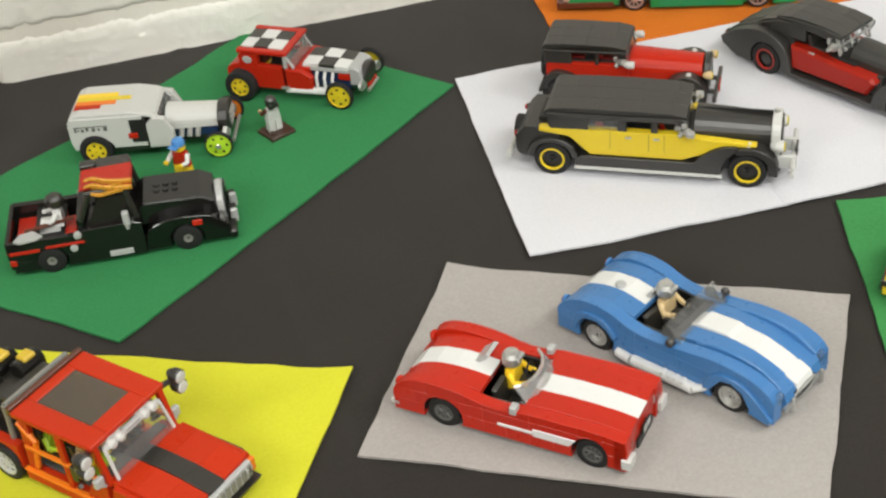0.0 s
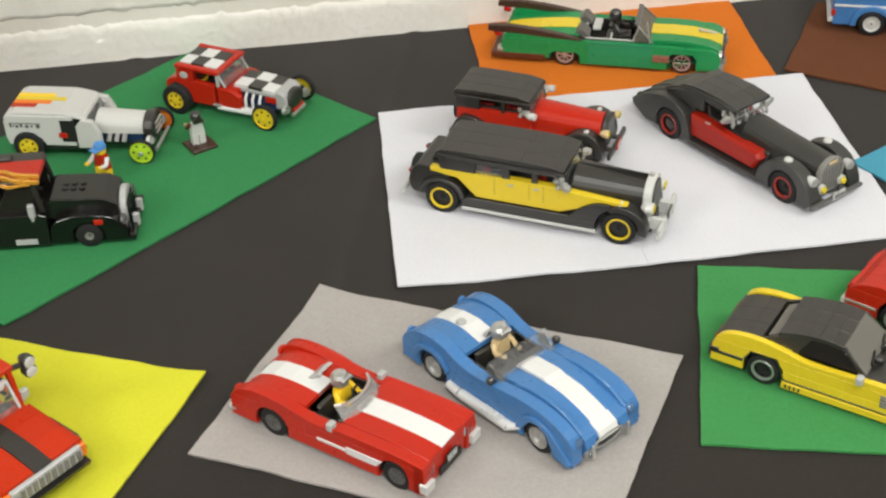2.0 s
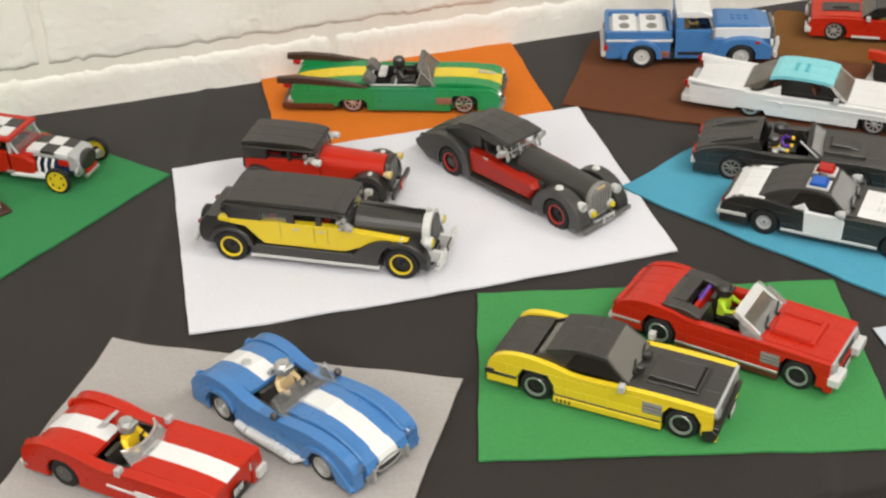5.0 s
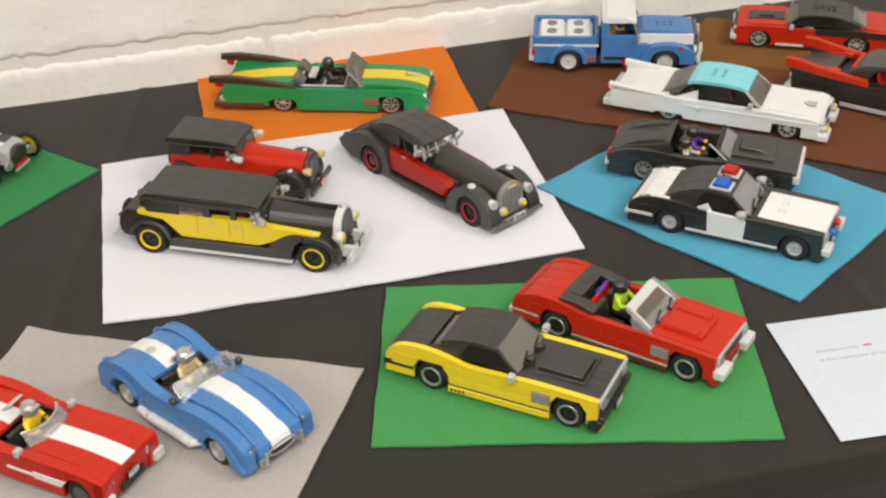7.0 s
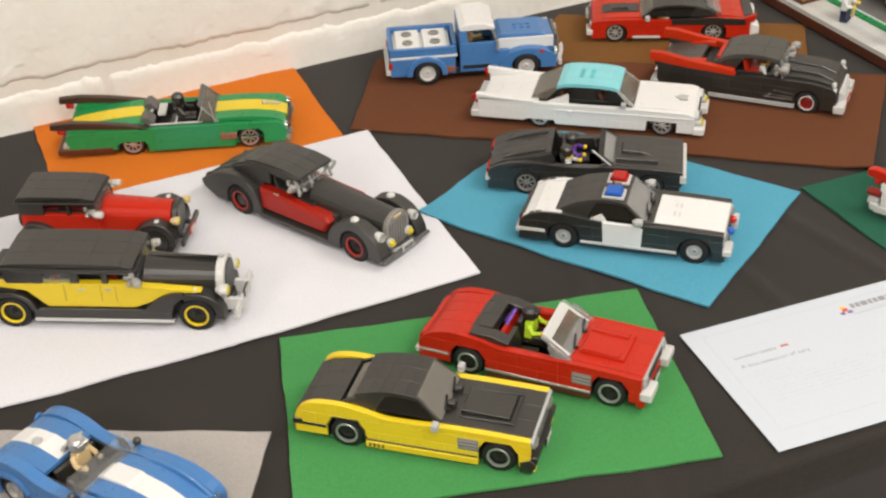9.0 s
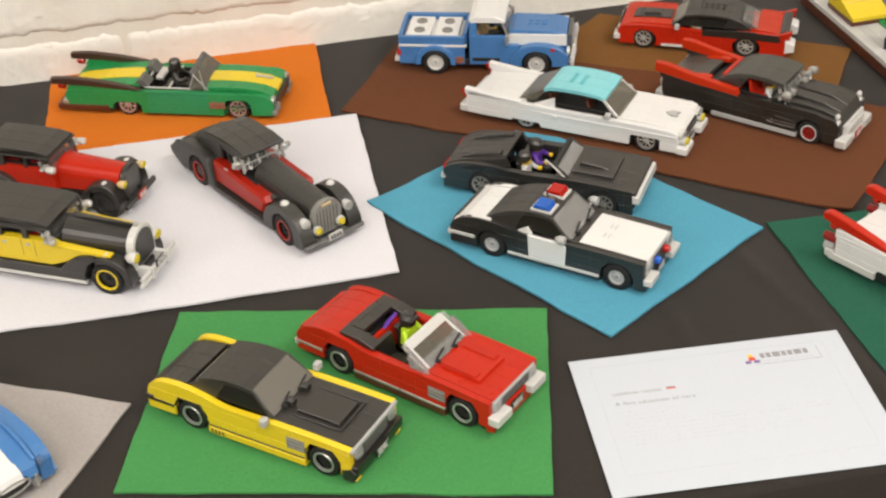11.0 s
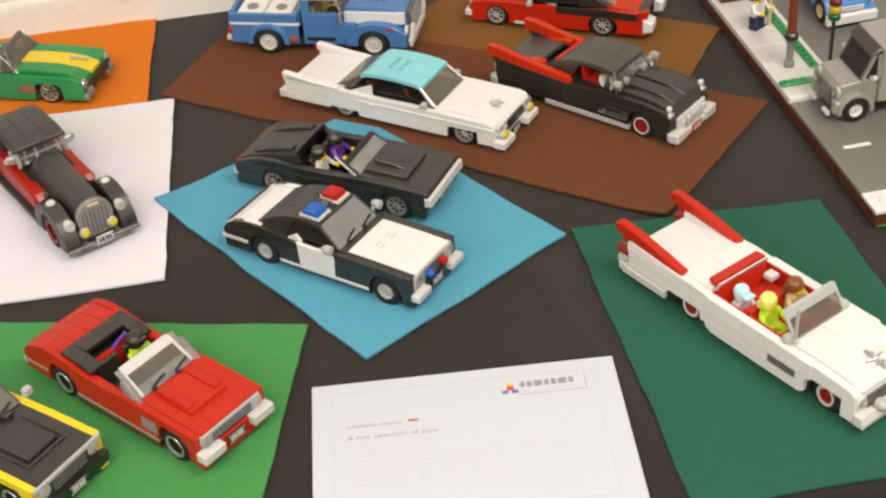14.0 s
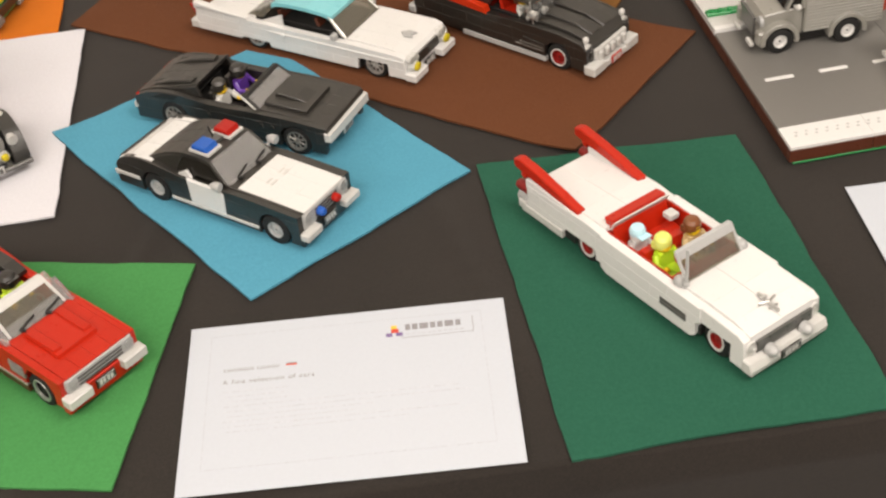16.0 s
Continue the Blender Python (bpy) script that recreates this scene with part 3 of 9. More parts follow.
# Ceiling light fittings.
HOUSING = plastic("fitting_white", (0.75, 0.75, 0.73))
for fx, fy in FIXTURES:
    f = thing("ceiling_light", pose(fx, fy, CEIL), "white fluorescent ceiling light fitting", "ceiling light", "ceiling lights")
    part("housing", box(B(), -640, 640, -280, 280, -60, 0, 4), HOUSING, f)

# ---------- felt sheets ----------
FELTS = {}


def felt_sheet(name, pts, rgb, label, z=0.0, seed=1, mat=None, wav=0.0011, category="felt sheet", curl=()):
    """A cut sheet, 1.8 mm thick, with slightly wandering edges; it lies in soft waves, and corners named in curl lift by that many metres."""
    n, pts = len(pts), [Vector(p) for p in pts]
    turn = [(pts[i] - pts[i - 1]).angle((pts[(i + 1) % n] - pts[i])) for i in range(n)]
    four = sorted(sorted(range(n), key=lambda i: -turn[i])[:4])
    NU, NV = 44, 36

    def side(a, b, count):
        """Evenly spaced points along the outline from corner a to corner b."""
        way = [pts[a]]
        while a != b:
            a = (a + 1) % n
            way.append(pts[a])
        lens = [(q - p).length for p, q in zip(way, way[1:])]
        out = []
        for k in range(count + 1):
            d, m = sum(lens) * k / count, 0
            while m < len(lens) - 1 and d > lens[m]:
                d -= lens[m]
                m += 1
            p = way[m].lerp(way[m + 1], d / lens[m])
            nr = Vector((-(way[m + 1] - way[m]).y, (way[m + 1] - way[m]).x)).normalized()
            q = noise.fractal(Vector((p.x * 22 + seed, p.y * 22, seed)), 0.9, 2.0, 3) * wav * 1.3
            t = k / count
            out.append(p + nr * q * min(1, 8 * t * (1 - t)))
        return out
    c = four
    s0, s1 = side(c[0], c[1], NU), side(c[1], c[2], NV)
    s2, s3 = side(c[2], c[3], NU)[::-1], side(c[3], c[0], NV)[::-1]
    p00, p10, p11, p01 = s0[0], s0[-1], s2[-1], s2[0]
    tops, bots = [], []
    for j in range(NV + 1):
        v = j / NV
        for i in range(NU + 1):
            u = i / NU
            p = s0[i] * (1 - v) + s2[i] * v + s3[j] * (1 - u) + s1[j] * u - (p00 * (1 - u) * (1 - v) + p10 * u * (1 - v) + p11 * u * v + p01 * (1 - u) * v)
            h = 0.0012 + z + max(-0.0007, min(0.0004, 0.0009 * noise.fractal(Vector((p.x * 17, p.y * 17, 3.0)), 0.9, 2.0, 2)))
            for k, lift in curl:
                d = (p - pts[k]).length
                h += lift * max(0.0, 1 - d / 0.055) ** 2
            tops.append((p.x, p.y, h))
            bots.append((p.x, p.y, h - 0.0018))
    w, m = NU + 1, len(tops)
    fs = [(j * w + i, j * w + i + 1, (j + 1) * w + i + 1, (j + 1) * w + i) for j in range(NV) for i in range(NU)]
    rim = [i for i in range(w)] + [j * w + NU for j in range(1, NV + 1)] + [NV * w + i for i in range(NU - 1, -1, -1)] + [j * w for j in range(NV - 1, 0, -1)]
    skirt = [(a, b, b + m, a + m) for a, b in zip(rim, rim[1:] + rim[:1])]
    me = bpy.data.meshes.new(name)
    me.from_pydata(tops + bots, [], fs + [tuple(q + m for q in reversed(f)) for f in fs] + skirt)
    me.polygons.foreach_set("use_smooth", [True] * len(me.polygons))
    bm = bmesh.new()
    bm.from_mesh(me)
    bmesh.ops.recalc_face_normals(bm, faces=bm.faces)
    bm.to_mesh(me)
    bm.free()
    me.set_sharp_from_angle(angle=radians(50))
    if mat is None:
        mat = FELTS.get(rgb) or felt("felt_" + name, rgb, 0.05 if max(rgb) > 0.5 else 0.09)
        FELTS[rgb] = mat
    me.materials.append(mat)
    ob = new(name, me)
    return tagged(ob, label, category, "felt sheets" if category == "felt sheet" else "")


GREENF, GRASSF, WHITEF, BROWNF = (0.036, 0.200, 0.068), (0.050, 0.225, 0.066), (0.62, 0.62, 0.66), (0.114, 0.040, 0.016)
felt_sheet("felt_sheet", [(0.1674, 0.0425), (0.071, -0.132), (0.332, -0.258), (0.428, -0.079)], (0.345, 0.322, 0.305), "grey felt sheet under two sports cars", seed=2, curl=((0, 0.004),))
felt_sheet("felt_sheet", [(0.466, 0.028), (0.417, -0.172), (0.712, -0.238), (0.755, -0.033)], GRASSF, "grass green felt sheet under two muscle cars", seed=3)
felt_sheet("felt_sheet", [(0.338, 0.486), (0.338, 0.30), (0.619, 0.323), (0.619, 0.491)], (0.57, 0.148, 0.012), "orange felt sheet under a finned convertible", seed=4)
felt_sheet("felt_sheet", [(0.232, 0.311), (0.228, 0.0335), (0.4315, 0.035), (0.412, 0.316)], WHITEF, "white felt sheet under vintage cars", 0.0006, seed=5, curl=((1, 0.002),))
felt_sheet("felt_sheet", [(0.406, 0.316), (0.4285, 0.035), (0.647, 0.043), (0.644, 0.32)], WHITEF, "white felt sheet under vintage cars", 0.0010, seed=6)
felt_sheet("felt_sheet", [(0.634, 0.1535), (0.795, -0.08), (0.96, 0.0368), (0.83, 0.225), (0.79, 0.25)], (0.072, 0.285, 0.40), "sky blue felt sheet under a police car", 0.0008, seed=7, curl=((0, 0.0035),))
felt_sheet("felt_sheet", [(0.9655, 0.044), (0.986, -0.2615), (1.085, -0.2545), (1.188, -0.2525), (1.1635, 0.0415)], (0.015, 0.088, 0.054), "dark green felt sheet under a white convertible", seed=8)
felt_sheet("felt_sheet", [(0.63, 0.332), (0.845, 0.187), (0.954, 0.335), (0.708, 0.470)], BROWNF, "brown felt sheet under a blue pickup", 0.0002, seed=9)
felt_sheet("felt_sheet", [(0.840, 0.189), (1.0405, 0.0405), (1.1695, 0.194), (0.948, 0.337)], BROWNF, "brown felt sheet under fifties cars", 0.0006, seed=10, curl=((1, 0.0055),))
felt_sheet("felt_sheet", [(0.84, 0.40), (1.106, 0.24), (1.165, 0.335), (0.935, 0.484)], (0.16, 0.072, 0.018), "light brown felt sheet under a muscle car", -0.0004, seed=11)
felt_sheet("felt_sheet", [(0.0812, -0.0520), (-0.195, 0.066), (-0.238, -0.002), (-0.252, -0.122), (-0.012, -0.235)], (0.56, 0.555, 0.030), "yellow felt sheet under an off-road car", seed=12, curl=((0, 0.0045),))
felt_sheet("felt_sheet", [(0.229, 0.302), (0.074, 0.161), (-0.102, 0.333), (0.061, 0.476)], GREENF, "green felt sheet under a hot rod", seed=13)
felt_sheet("felt_sheet", [(0.0775, 0.164), (-0.076, 0.031), (-0.226, 0.156), (-0.214, 0.26), (-0.098, 0.336)], GREENF, "green felt sheet under a black pickup", 0.0004, seed=14)

# ---------- shared parts of the brick-built cars ----------
def park(name, rear, fore, half, label, category="toy car", group="toy cars", z=0.0):
    """A car's base, from where its right-hand wheels stand; x runs forwards."""
    a, b = Vector(rear), Vector(fore)
    d = (b - a).normalized()
    mid = (a + b) / 2 + Vector((-d.y, d.x)) * (half - 1) * MM
    return thing(name, pose(mid.x, mid.y, Z0 + z, 0, 0, math.degrees(math.atan2(d.y, d.x))), label, category, group)


def lens(root, name, x, y, z, r, mat, out=2.0, parent=None):
    """A round lamp facing along x."""
    s = 1 if out > 0 else -1
    return part(name, lathe(B(), [(r, 0), (r, out * 0.6), (r * 0.75, out), (r * 0.3, out * 1.1)], (x, y, z), "x", 16), mat, parent or root)


def lamps(root, name, x, y, z, r, mat, out=2.0, bezel=None):
    for s in (-1, 1):
        if bezel:
            q = part(name, lathe(B(), [(r + 1, -1.5 * (1 if out > 0 else -1)), (r + 1, out * 0.35), (r, out * 0.4)], (x, s * y, z), "x", 16), bezel, root)
            lens(root, "lens", x, s * y, z, r, mat, out, q)
        else:
            lens(root, name, x, s * y, z, r, mat, out)


def blocks(root, name, mat, *boxes, label=""):
    one = name[:-1] if len(boxes) > 1 and name.endswith("s") else name
    for q in boxes:
        ob = part(one, box(B(), *q), mat, root, label)
    return ob


def number_plate(root, x, z, s=1, w=15.4, back=BLACK, ink=VGREY):
    a, b = sorted((x, x + s * 1.6))
    p = part("number_plate", box(B(), a, b, -w / 2, w / 2, z - 3.4, z + 3.4, 0.3), back, root)
    g = B()
    xa, xb = sorted((x + s * 1.6, x + s * 1.8))
    for k, (y0, y1) in enumerate(((-5.6, -3.4), (-2.8, -0.6), (0.4, 2.6), (3.2, 5.4))):
        box(g, xa, xb, y0, y1, z - 1.7, z + 1.7, 0.05)
    for zz in (-2.9, 2.5):
        box(g, xa, xb, -w / 2 + 0.5, w / 2 - 0.5, z + zz, z + zz + 0.4, 0.05)
    part("plate_bars", g, ink, p)


def steering(root, x, y, z):
    b = B()
    rod(b, (x + 8, y, z - 3), (x, y, z), 1.1)
    for k in range(14):
        t, u = 2 * math.pi * k / 14, 2 * math.pi * (k + 1) / 14
        p = [(x - 1 - 2 * math.sin(a) * 0.5, y + 5.2 * math.cos(a), z + 4.8 * math.sin(a)) for a in (t, u)]
        rod(b, p[0], p[1], 0.75, 6)
    part("steering_wheel", b, MATTE, root)


def seat(root, x, y, z, w=15, mat=BLACK, back=18):
    b = B()
    box(b, x - 2, x + 14, y - w / 2, y + w / 2, z, z + 3.2, 0.5)
    slab(b, [(x - 6, z + back), (x - 2.5, z + back), (x + 1, z), (x - 3, z)], y - w / 2, y + w / 2, 0.5)
    part("seat", b, mat, root)


def mirrors(root, x, y, z, mat=SILVER, reach=5):
    def one(b, s):
        ybox(b, s, x - 1.2, x + 1.2, y - 1, y + reach, z, z + 1.6)
        ybox(b, s, x - 2.2, x + 2.6, y + reach - 3, y + reach + 3.4, z - 1, z + 5, 0.6)
    both(root, "mirror", mat, one)


def wipers(root, x, z, slope=0.3, mat=MATTE):
    for y in (-12, 9):
        b = B()
        rod(b, (x, y, z + 0.8), (x - 2, y - 3, z + 2.2), 1.2)
        rod(b, (x - 2, y - 3, z + 2.2), (x - 5, y + 11, z + 3.6), 0.8)
        part("wiper", b, mat, root)


def screen(root, name, x0, z0, x1, z1, half, mat, thick=1.6, top=1.0, frame=None, fw=2.4):
    """A sloping pane from its foot (x0, z0) to its top (x1, z1), with an optional frame."""
    pts = [(x0, z0), (x0 - thick, z0), (x1 - thick, z1), (x1, z1)]
    g = part(name, slab(B(), pts, -half, half, 0.25, (z0, (1 - top) / max(1, z1 - z0))), mat, root)
    if frame:
        dx, dz = x1 - x0, z1 - z0
        ln = math.hypot(dx, dz)
        k = fw / ln
        b = B()
        q = [(x1 + 0.6, z1 + 0.8), (x1 - thick - 0.8, z1 + 0.8), (x1 - thick - 0.8 - dx * k, z1 - dz * k), (x1 + 0.6 - dx * k, z1 - dz * k)]
        slab(b, q, -half * top - 0.4, half * top + 0.4, 0.3)
        for s in (-1, 1):
            rod(b, (x0 - thick / 2, s * (half + 0.2), z0), (x1 - thick / 2, s * (half * top + 0.2), z1), 1.3, 6)
        part("frame", b, frame, g)
    return g


def tub(root, x0, x1, half, z0, z1, mat, floor=MATTE):
    """The open cockpit's lining."""
    part("floor_pan", box(B(), x0, x1, -half, half, z0 - 3, z0, 0.3), floor, root)
    b = B()
    for s in (-1, 1):
        ybox(b, s, x0, x1, half - 1.4, half, z0, z1)
    part("lining", b, mat, root)


def clip_to(pts, axis, level, keep):
    """The part of an outline on one side of a level line."""
    out = []
    for a, b in zip(pts, pts[1:] + pts[:1]):
        da, db = (a[axis] - level) * keep, (b[axis] - level) * keep
        if da >= 0:
            out.append(a)
        if (da > 0 > db) or (da < 0 < db):
            t = da / (da - db)
            out.append((a[0] + (b[0] - a[0]) * t, a[1] + (b[1] - a[1]) * t))
    return out


def tidy(pts):
    out = []
    for p in pts:
        if not out or math.hypot(p[0] - out[-1][0], p[1] - out[-1][1]) > 0.25:
            out.append(p)
    while len(out) > 1 and math.hypot(out[0][0] - out[-1][0], out[0][1] - out[-1][1]) <= 0.25:
        out.pop()
    return out


def courses(pts, long, axles, gap=0.06, course=9.6):
    """Cuts a side outline into bricks laid in courses, with joints staggered; every axle is a joint."""
    x0, x1 = min(p[0] for p in pts), max(p[0] for p in pts)
    z0, z1 = min(p[1] for p in pts), max(p[1] for p in pts)
    cells, z, k = [], z0, 0
    while z < z1 - 0.5:
        top = z + course if z + course * 1.45 < z1 else z1
        cuts = {x0, x1, *(a for a in axles if x0 < a < x1)}
        x = x0 + long * (0.5 if k % 2 else 1.0)
        while x < x1 - 6:
            if all(abs(x - q) > 7 for q in cuts):
                cuts.add(x)
            x += long if (k + int(x / long)) % 3 else long * 0.5
        cuts = sorted(cuts)
        for a, b in zip(cuts, cuts[1:]):
            cell = pts
            for axis, level, keep in ((0, a + gap / 2, 1), (0, b - gap / 2, -1), (1, z + gap / 2, 1), (1, top - gap / 2, -1)):
                cell = clip_to(cell, axis, level, keep) if len(cell) > 2 else []
            cell = tidy(cell)
            if len(cell) > 2:
                area = abs(sum(p[0] * q[1] - q[0] * p[1] for p, q in zip(cell, cell[1:] + cell[:1]))) / 2
                if area > 4:
                    cells.append(cell)
        z, k = top, k + 1
    return cells


def flank(root, name, mat, pts, half, thick=5.0, c=0.5, lean=None, label="", long=32.0, axles=(-76, -68, -64, -62, -60, -57, -56, -53, -52, -51, -50, 50, 51, 52, 53, 56, 57, 58, 60, 62, 64, 68, 76)):
    """A side of the body on both flanks, laid in bricks over a backing."""
    size = max(p[0] for p in pts) - min(p[0] for p in pts)
    for s in (-1, 1):
        b = B()
        brick_built = size > 60 and not lean
        ob = part(name, yslab(b, s, inset(pts, 0.3) if brick_built else pts, half - thick, half - (0.7 if brick_built else 0), 0.2 if brick_built else c, lean), mat, root, label)
        if brick_built:
            mids = [a for a in axles if any(abs(p[0] - a) < 0.6 and 15 < p[1] < 30 for p in pts)]
            for cell in courses(pts, long, mids[:1] + [m for m in mids[-1:] if m != mids[0]]):
                t = new("brick", mesh_of("brick", yslab(B(), s, cell, half - 2.0, half, 0.16), mat))
                t.parent = ob


def strip(root, name, mat, x0, x1, half, z0, z1, out=0.7, inn=1.5, label=""):
    both(root, name, mat, lambda b, s: ybox(b, s, x0, x1, half - inn, half + out, z0, z1, 0.25), label)


def chassis(root, x0, x1, axles, half, z0=5, z1=14, r=14):
    """The dark underside with room for the wheels."""
    b = B()
    box(b, x0, x1, -half + 16, half - 16, z0, z1)
    cuts = [x0, *(v for a in axles for v in (a - r, a + r)), x1]
    for k in range(0, len(cuts), 2):
        if cuts[k + 1] - cuts[k] > 3:
            box(b, cuts[k], cuts[k + 1], -half + 2, half - 2, z0 + 1, z1)
    for a in axles:
        box(b, a - r, a + r, -half + 4.5, half - 4.5, 25.5, 27)
        rod(b, (a, -half + 6, 12), (a, half - 6, 12), 2)
    part("chassis", b, MATTE, root)


def vent_panel(root, x0, x1, half, z0, z1, mat=LGREY, n=3):
    def one(b, s):
        ybox(b, s, x0, x1, half - 1, half + 0.5, z0, z1, 0.2)
        for k in range(n):
            z = z0 + (k + 0.65) * (z1 - z0) / (n + 0.3)
            ybox(b, s, x0 + 0.8, x1 - 0.8, half, half + 1.3, z - 0.7, z + 0.5, 0.2)
    both(root, "side_vent", mat, one)


# ---------- the muscle cars on the grass green sheet ----------
def yellow_muscle():
    h, a = 31, (-56, 56)
    c = park("toy_muscle_car", (0.474, -0.117), (0.563, -0.187), h, "yellow brick-built muscle car with a black roof and bonnet")
    chassis(c, -90, 78, a, h)
    top = curve((-95, 16), (-94, 24), (-90, 31), (-80, 36), (-62, 37.5), (-42, 35), (-28, 31.5), (-12, 31), (20, 32.2), (50, 32), (79, 31), n=4)
    flank(c, "body_side", YELLOW, outline(top, 8, a, 14.6, 11.5, "block"), h, 5.2)
    strip(c, "side_stripe", BLACK, -41, 41, h, 9.6, 11.2, 0.25)
    strip(c, "sill", YELLOW, -41.5, 41.5, h, 3.6, 8.6, 0.6, 6)
    strip(c, "rear_stripe", BLACK, -94.5, -71, h, 14.5, 17.5, 0.25, 2)
    def louvre(b, s):
        for k in range(4):
            ybox(b, s, -39 + k * 3.2, -37.4 + k * 3.2, h, h + 1.0, 4.6, 7.8, 0.2)
    both(c, "louvre", BLACK, louvre)
    part("hood", deck(B(), [(11, 32.4), (32, 32.2), (50, 31.9), (66, 31.5), (79, 31)], -25.5, 25.5, 3.2, 3), BLACK, c, "black bonnet of tiles")
    b = B()
    slab(b, [(24, 31), (26, 35.6), (60, 34.4), (61, 31)], -13, 13, 0.4)
    box(b, 62, 64, -17, 17, 31, 32.9)
    for s in (-1, 1):
        ybox(b, s, 24, 62, 15.4, 17, 31, 33.2)
    part("hood_scoop", b, BLACK, c)
    part("trunk_lid", deck(B(), [(-92, 28.6), (-84, 33), (-72, 35.4), (-61, 36.6)], -25.5, 25.5, 3.2, 3), BLACK, c)
    part("rear_window", slab(B(), [(-60.5, 33.5), (-46, 41.2), (-40, 41.2), (-40, 31), (-60.5, 31)], -22.8, 22.8, 0.4), TINT, c, "dark recessed rear window")
    part("tail_panel", box(B(), -93, -90, -25.5, 25.5, 10, 29), BLACK, c)
    # cabin
    win = [(-40, 33), (-33, 40), (-24, 45.5), (-12, 47.5), (1, 47), (17, 33)]
    # A dark slab fills the openings in place of the shade inside.
    part("side_window", slab(B(), win, -25.6, 25.6, 0.4, (33, 0.007)), TINT, c, "side window openings filled dark for the cabin's shade")
    part("interior", slab(B(), [(-38, 30), (-26, 43.5), (-12, 45.5), (0, 45), (14, 30)], -22.5, 22.5, 0.4, (33, 0.007)), MATTE, c)
    roof = [(-44, 44.4), (-34, 47.2), (-25, 49), (-16, 50), (-7, 50), (1.5, 49)]
    part("roof", deck(B(), roof, -26, 26, 3.2, 3, lean=(33, 0.006)), BLACK, c, "black tiled roof over a recessed rear window")
    def pillar(b, s):
        yslab(b, s, [(-58, 34), (-46, 40.5), (-34, 45), (-20, 48), (-25, 40), (-29, 33)], 23.2, 26.4, 0.4, (33, 0.007))
    both(c, "rear_pillar", BLACK, pillar)
    def apillar(b, s):
        yslab(b, s, [(16, 32.5), (19, 32.5), (3, 48.8), (0.5, 48.8)], 24, 26.4, 0.3, (33, 0.007))
    both(c, "front_pillar", BLACK, apillar)
    screen(c, "windscreen", 20, 33.2, 2.5, 48.6, 24.5, GREYPANE, 1.6, 0.9)
    blocks(c, "wiper_box", BLACK, (14, 20, -10, -4, 32, 37.5, 0.8), (14, 20, 8, 14, 32, 37, 0.8))
    part("rear_glass", slab(B(), [(-58, 36.6), (-45, 43.4), (-44.4, 42.8), (-57.4, 36)], -20, 20, 0.2), GREYPANE, c, "grey rear glass")
    wipers(c, 22.5, 33.2)
    mirrors(c, 12, h, 33, LGREY, 3)
    vent_panel(c, 27, 42, h, 15.5, 25.5, MGREY)
    # front and tail
    part("grille", box(B(), 78, 80.5, -26, 26, 15, 27.6, 0.5), BLACK, c)
    part("grille_trim", box(B(), 78, 81, -h + 1, h - 1, 27.7, 30.6, 0.4), LGREY, c, "grey strip over the grille")
    blocks(c, "grille_slots", DGREY, *[(80.2, 81.2, -15, 15, 18.5 + k * 2.7, 19.9 + k * 2.7) for k in range(4)])
    lamps(c, "headlight", 80, 22, 24.5, 4.0, GLASS, 2.6, LGREY)
    part("front_bumper", slab(B(), [(79, 6), (82, 6), (84, 14), (84, 17), (79, 17)], -h + 0.5, h - 0.5, 0.5), BLACK, c, "black chin spoiler")
    both(c, "front_corner", BLACK, lambda b, s: yslab(b, s, [(71.5, 5), (81, 5), (82.5, 12), (79, 15), (71.5, 12)], h - 6, h + 0.5, 0.4), "black lower corner")
    blocks(c, "chin_tip", YELLOW, (76, 82, -h + 1, -h + 8, 4, 5.4), (76, 82, h - 8, h - 1, 4, 5.4))
    strip(c, "chin_trim", BLACK, 72, 80, h, 3.8, 5.4, 0.4, 8)
    number_plate(c, 83.9, 12.5)
    blocks(c, "taillight", REDGLASS, (-95.5, -92.5, -24, -8, 18, 24), (-95.5, -92.5, 8, 24, 18, 24))
    both(c, "tail_corner", BLACK, lambda b, s: ybox(b, s, -96.6, -89, h - 9, h + 0.7, 15, 20, 0.5), "black rear corner lamp housing")
    both(c, "arch_trim", BLACK, lambda b, s: yslab(b, s, [(-71, 17.5), (-66, 26.4), (-46, 26.4), (-40, 11.2), (-41.6, 11.2), (-47, 25), (-65.4, 25), (-69.6, 17.5)], h - 2, h + 0.3, 0.1))
    part("rear_bumper", box(B(), -97, -92, -h + 1, h - 1, 10, 15, 0.6), BLACK, c)
    wheels(c, [(x, s * (h - 0.4)) for x in a for s in (-1, 1)], 12.2, 13, SILVER, "ring", 8.4, "bright silver wheel ring")
    slide(c, CABIN, -6)
    return c


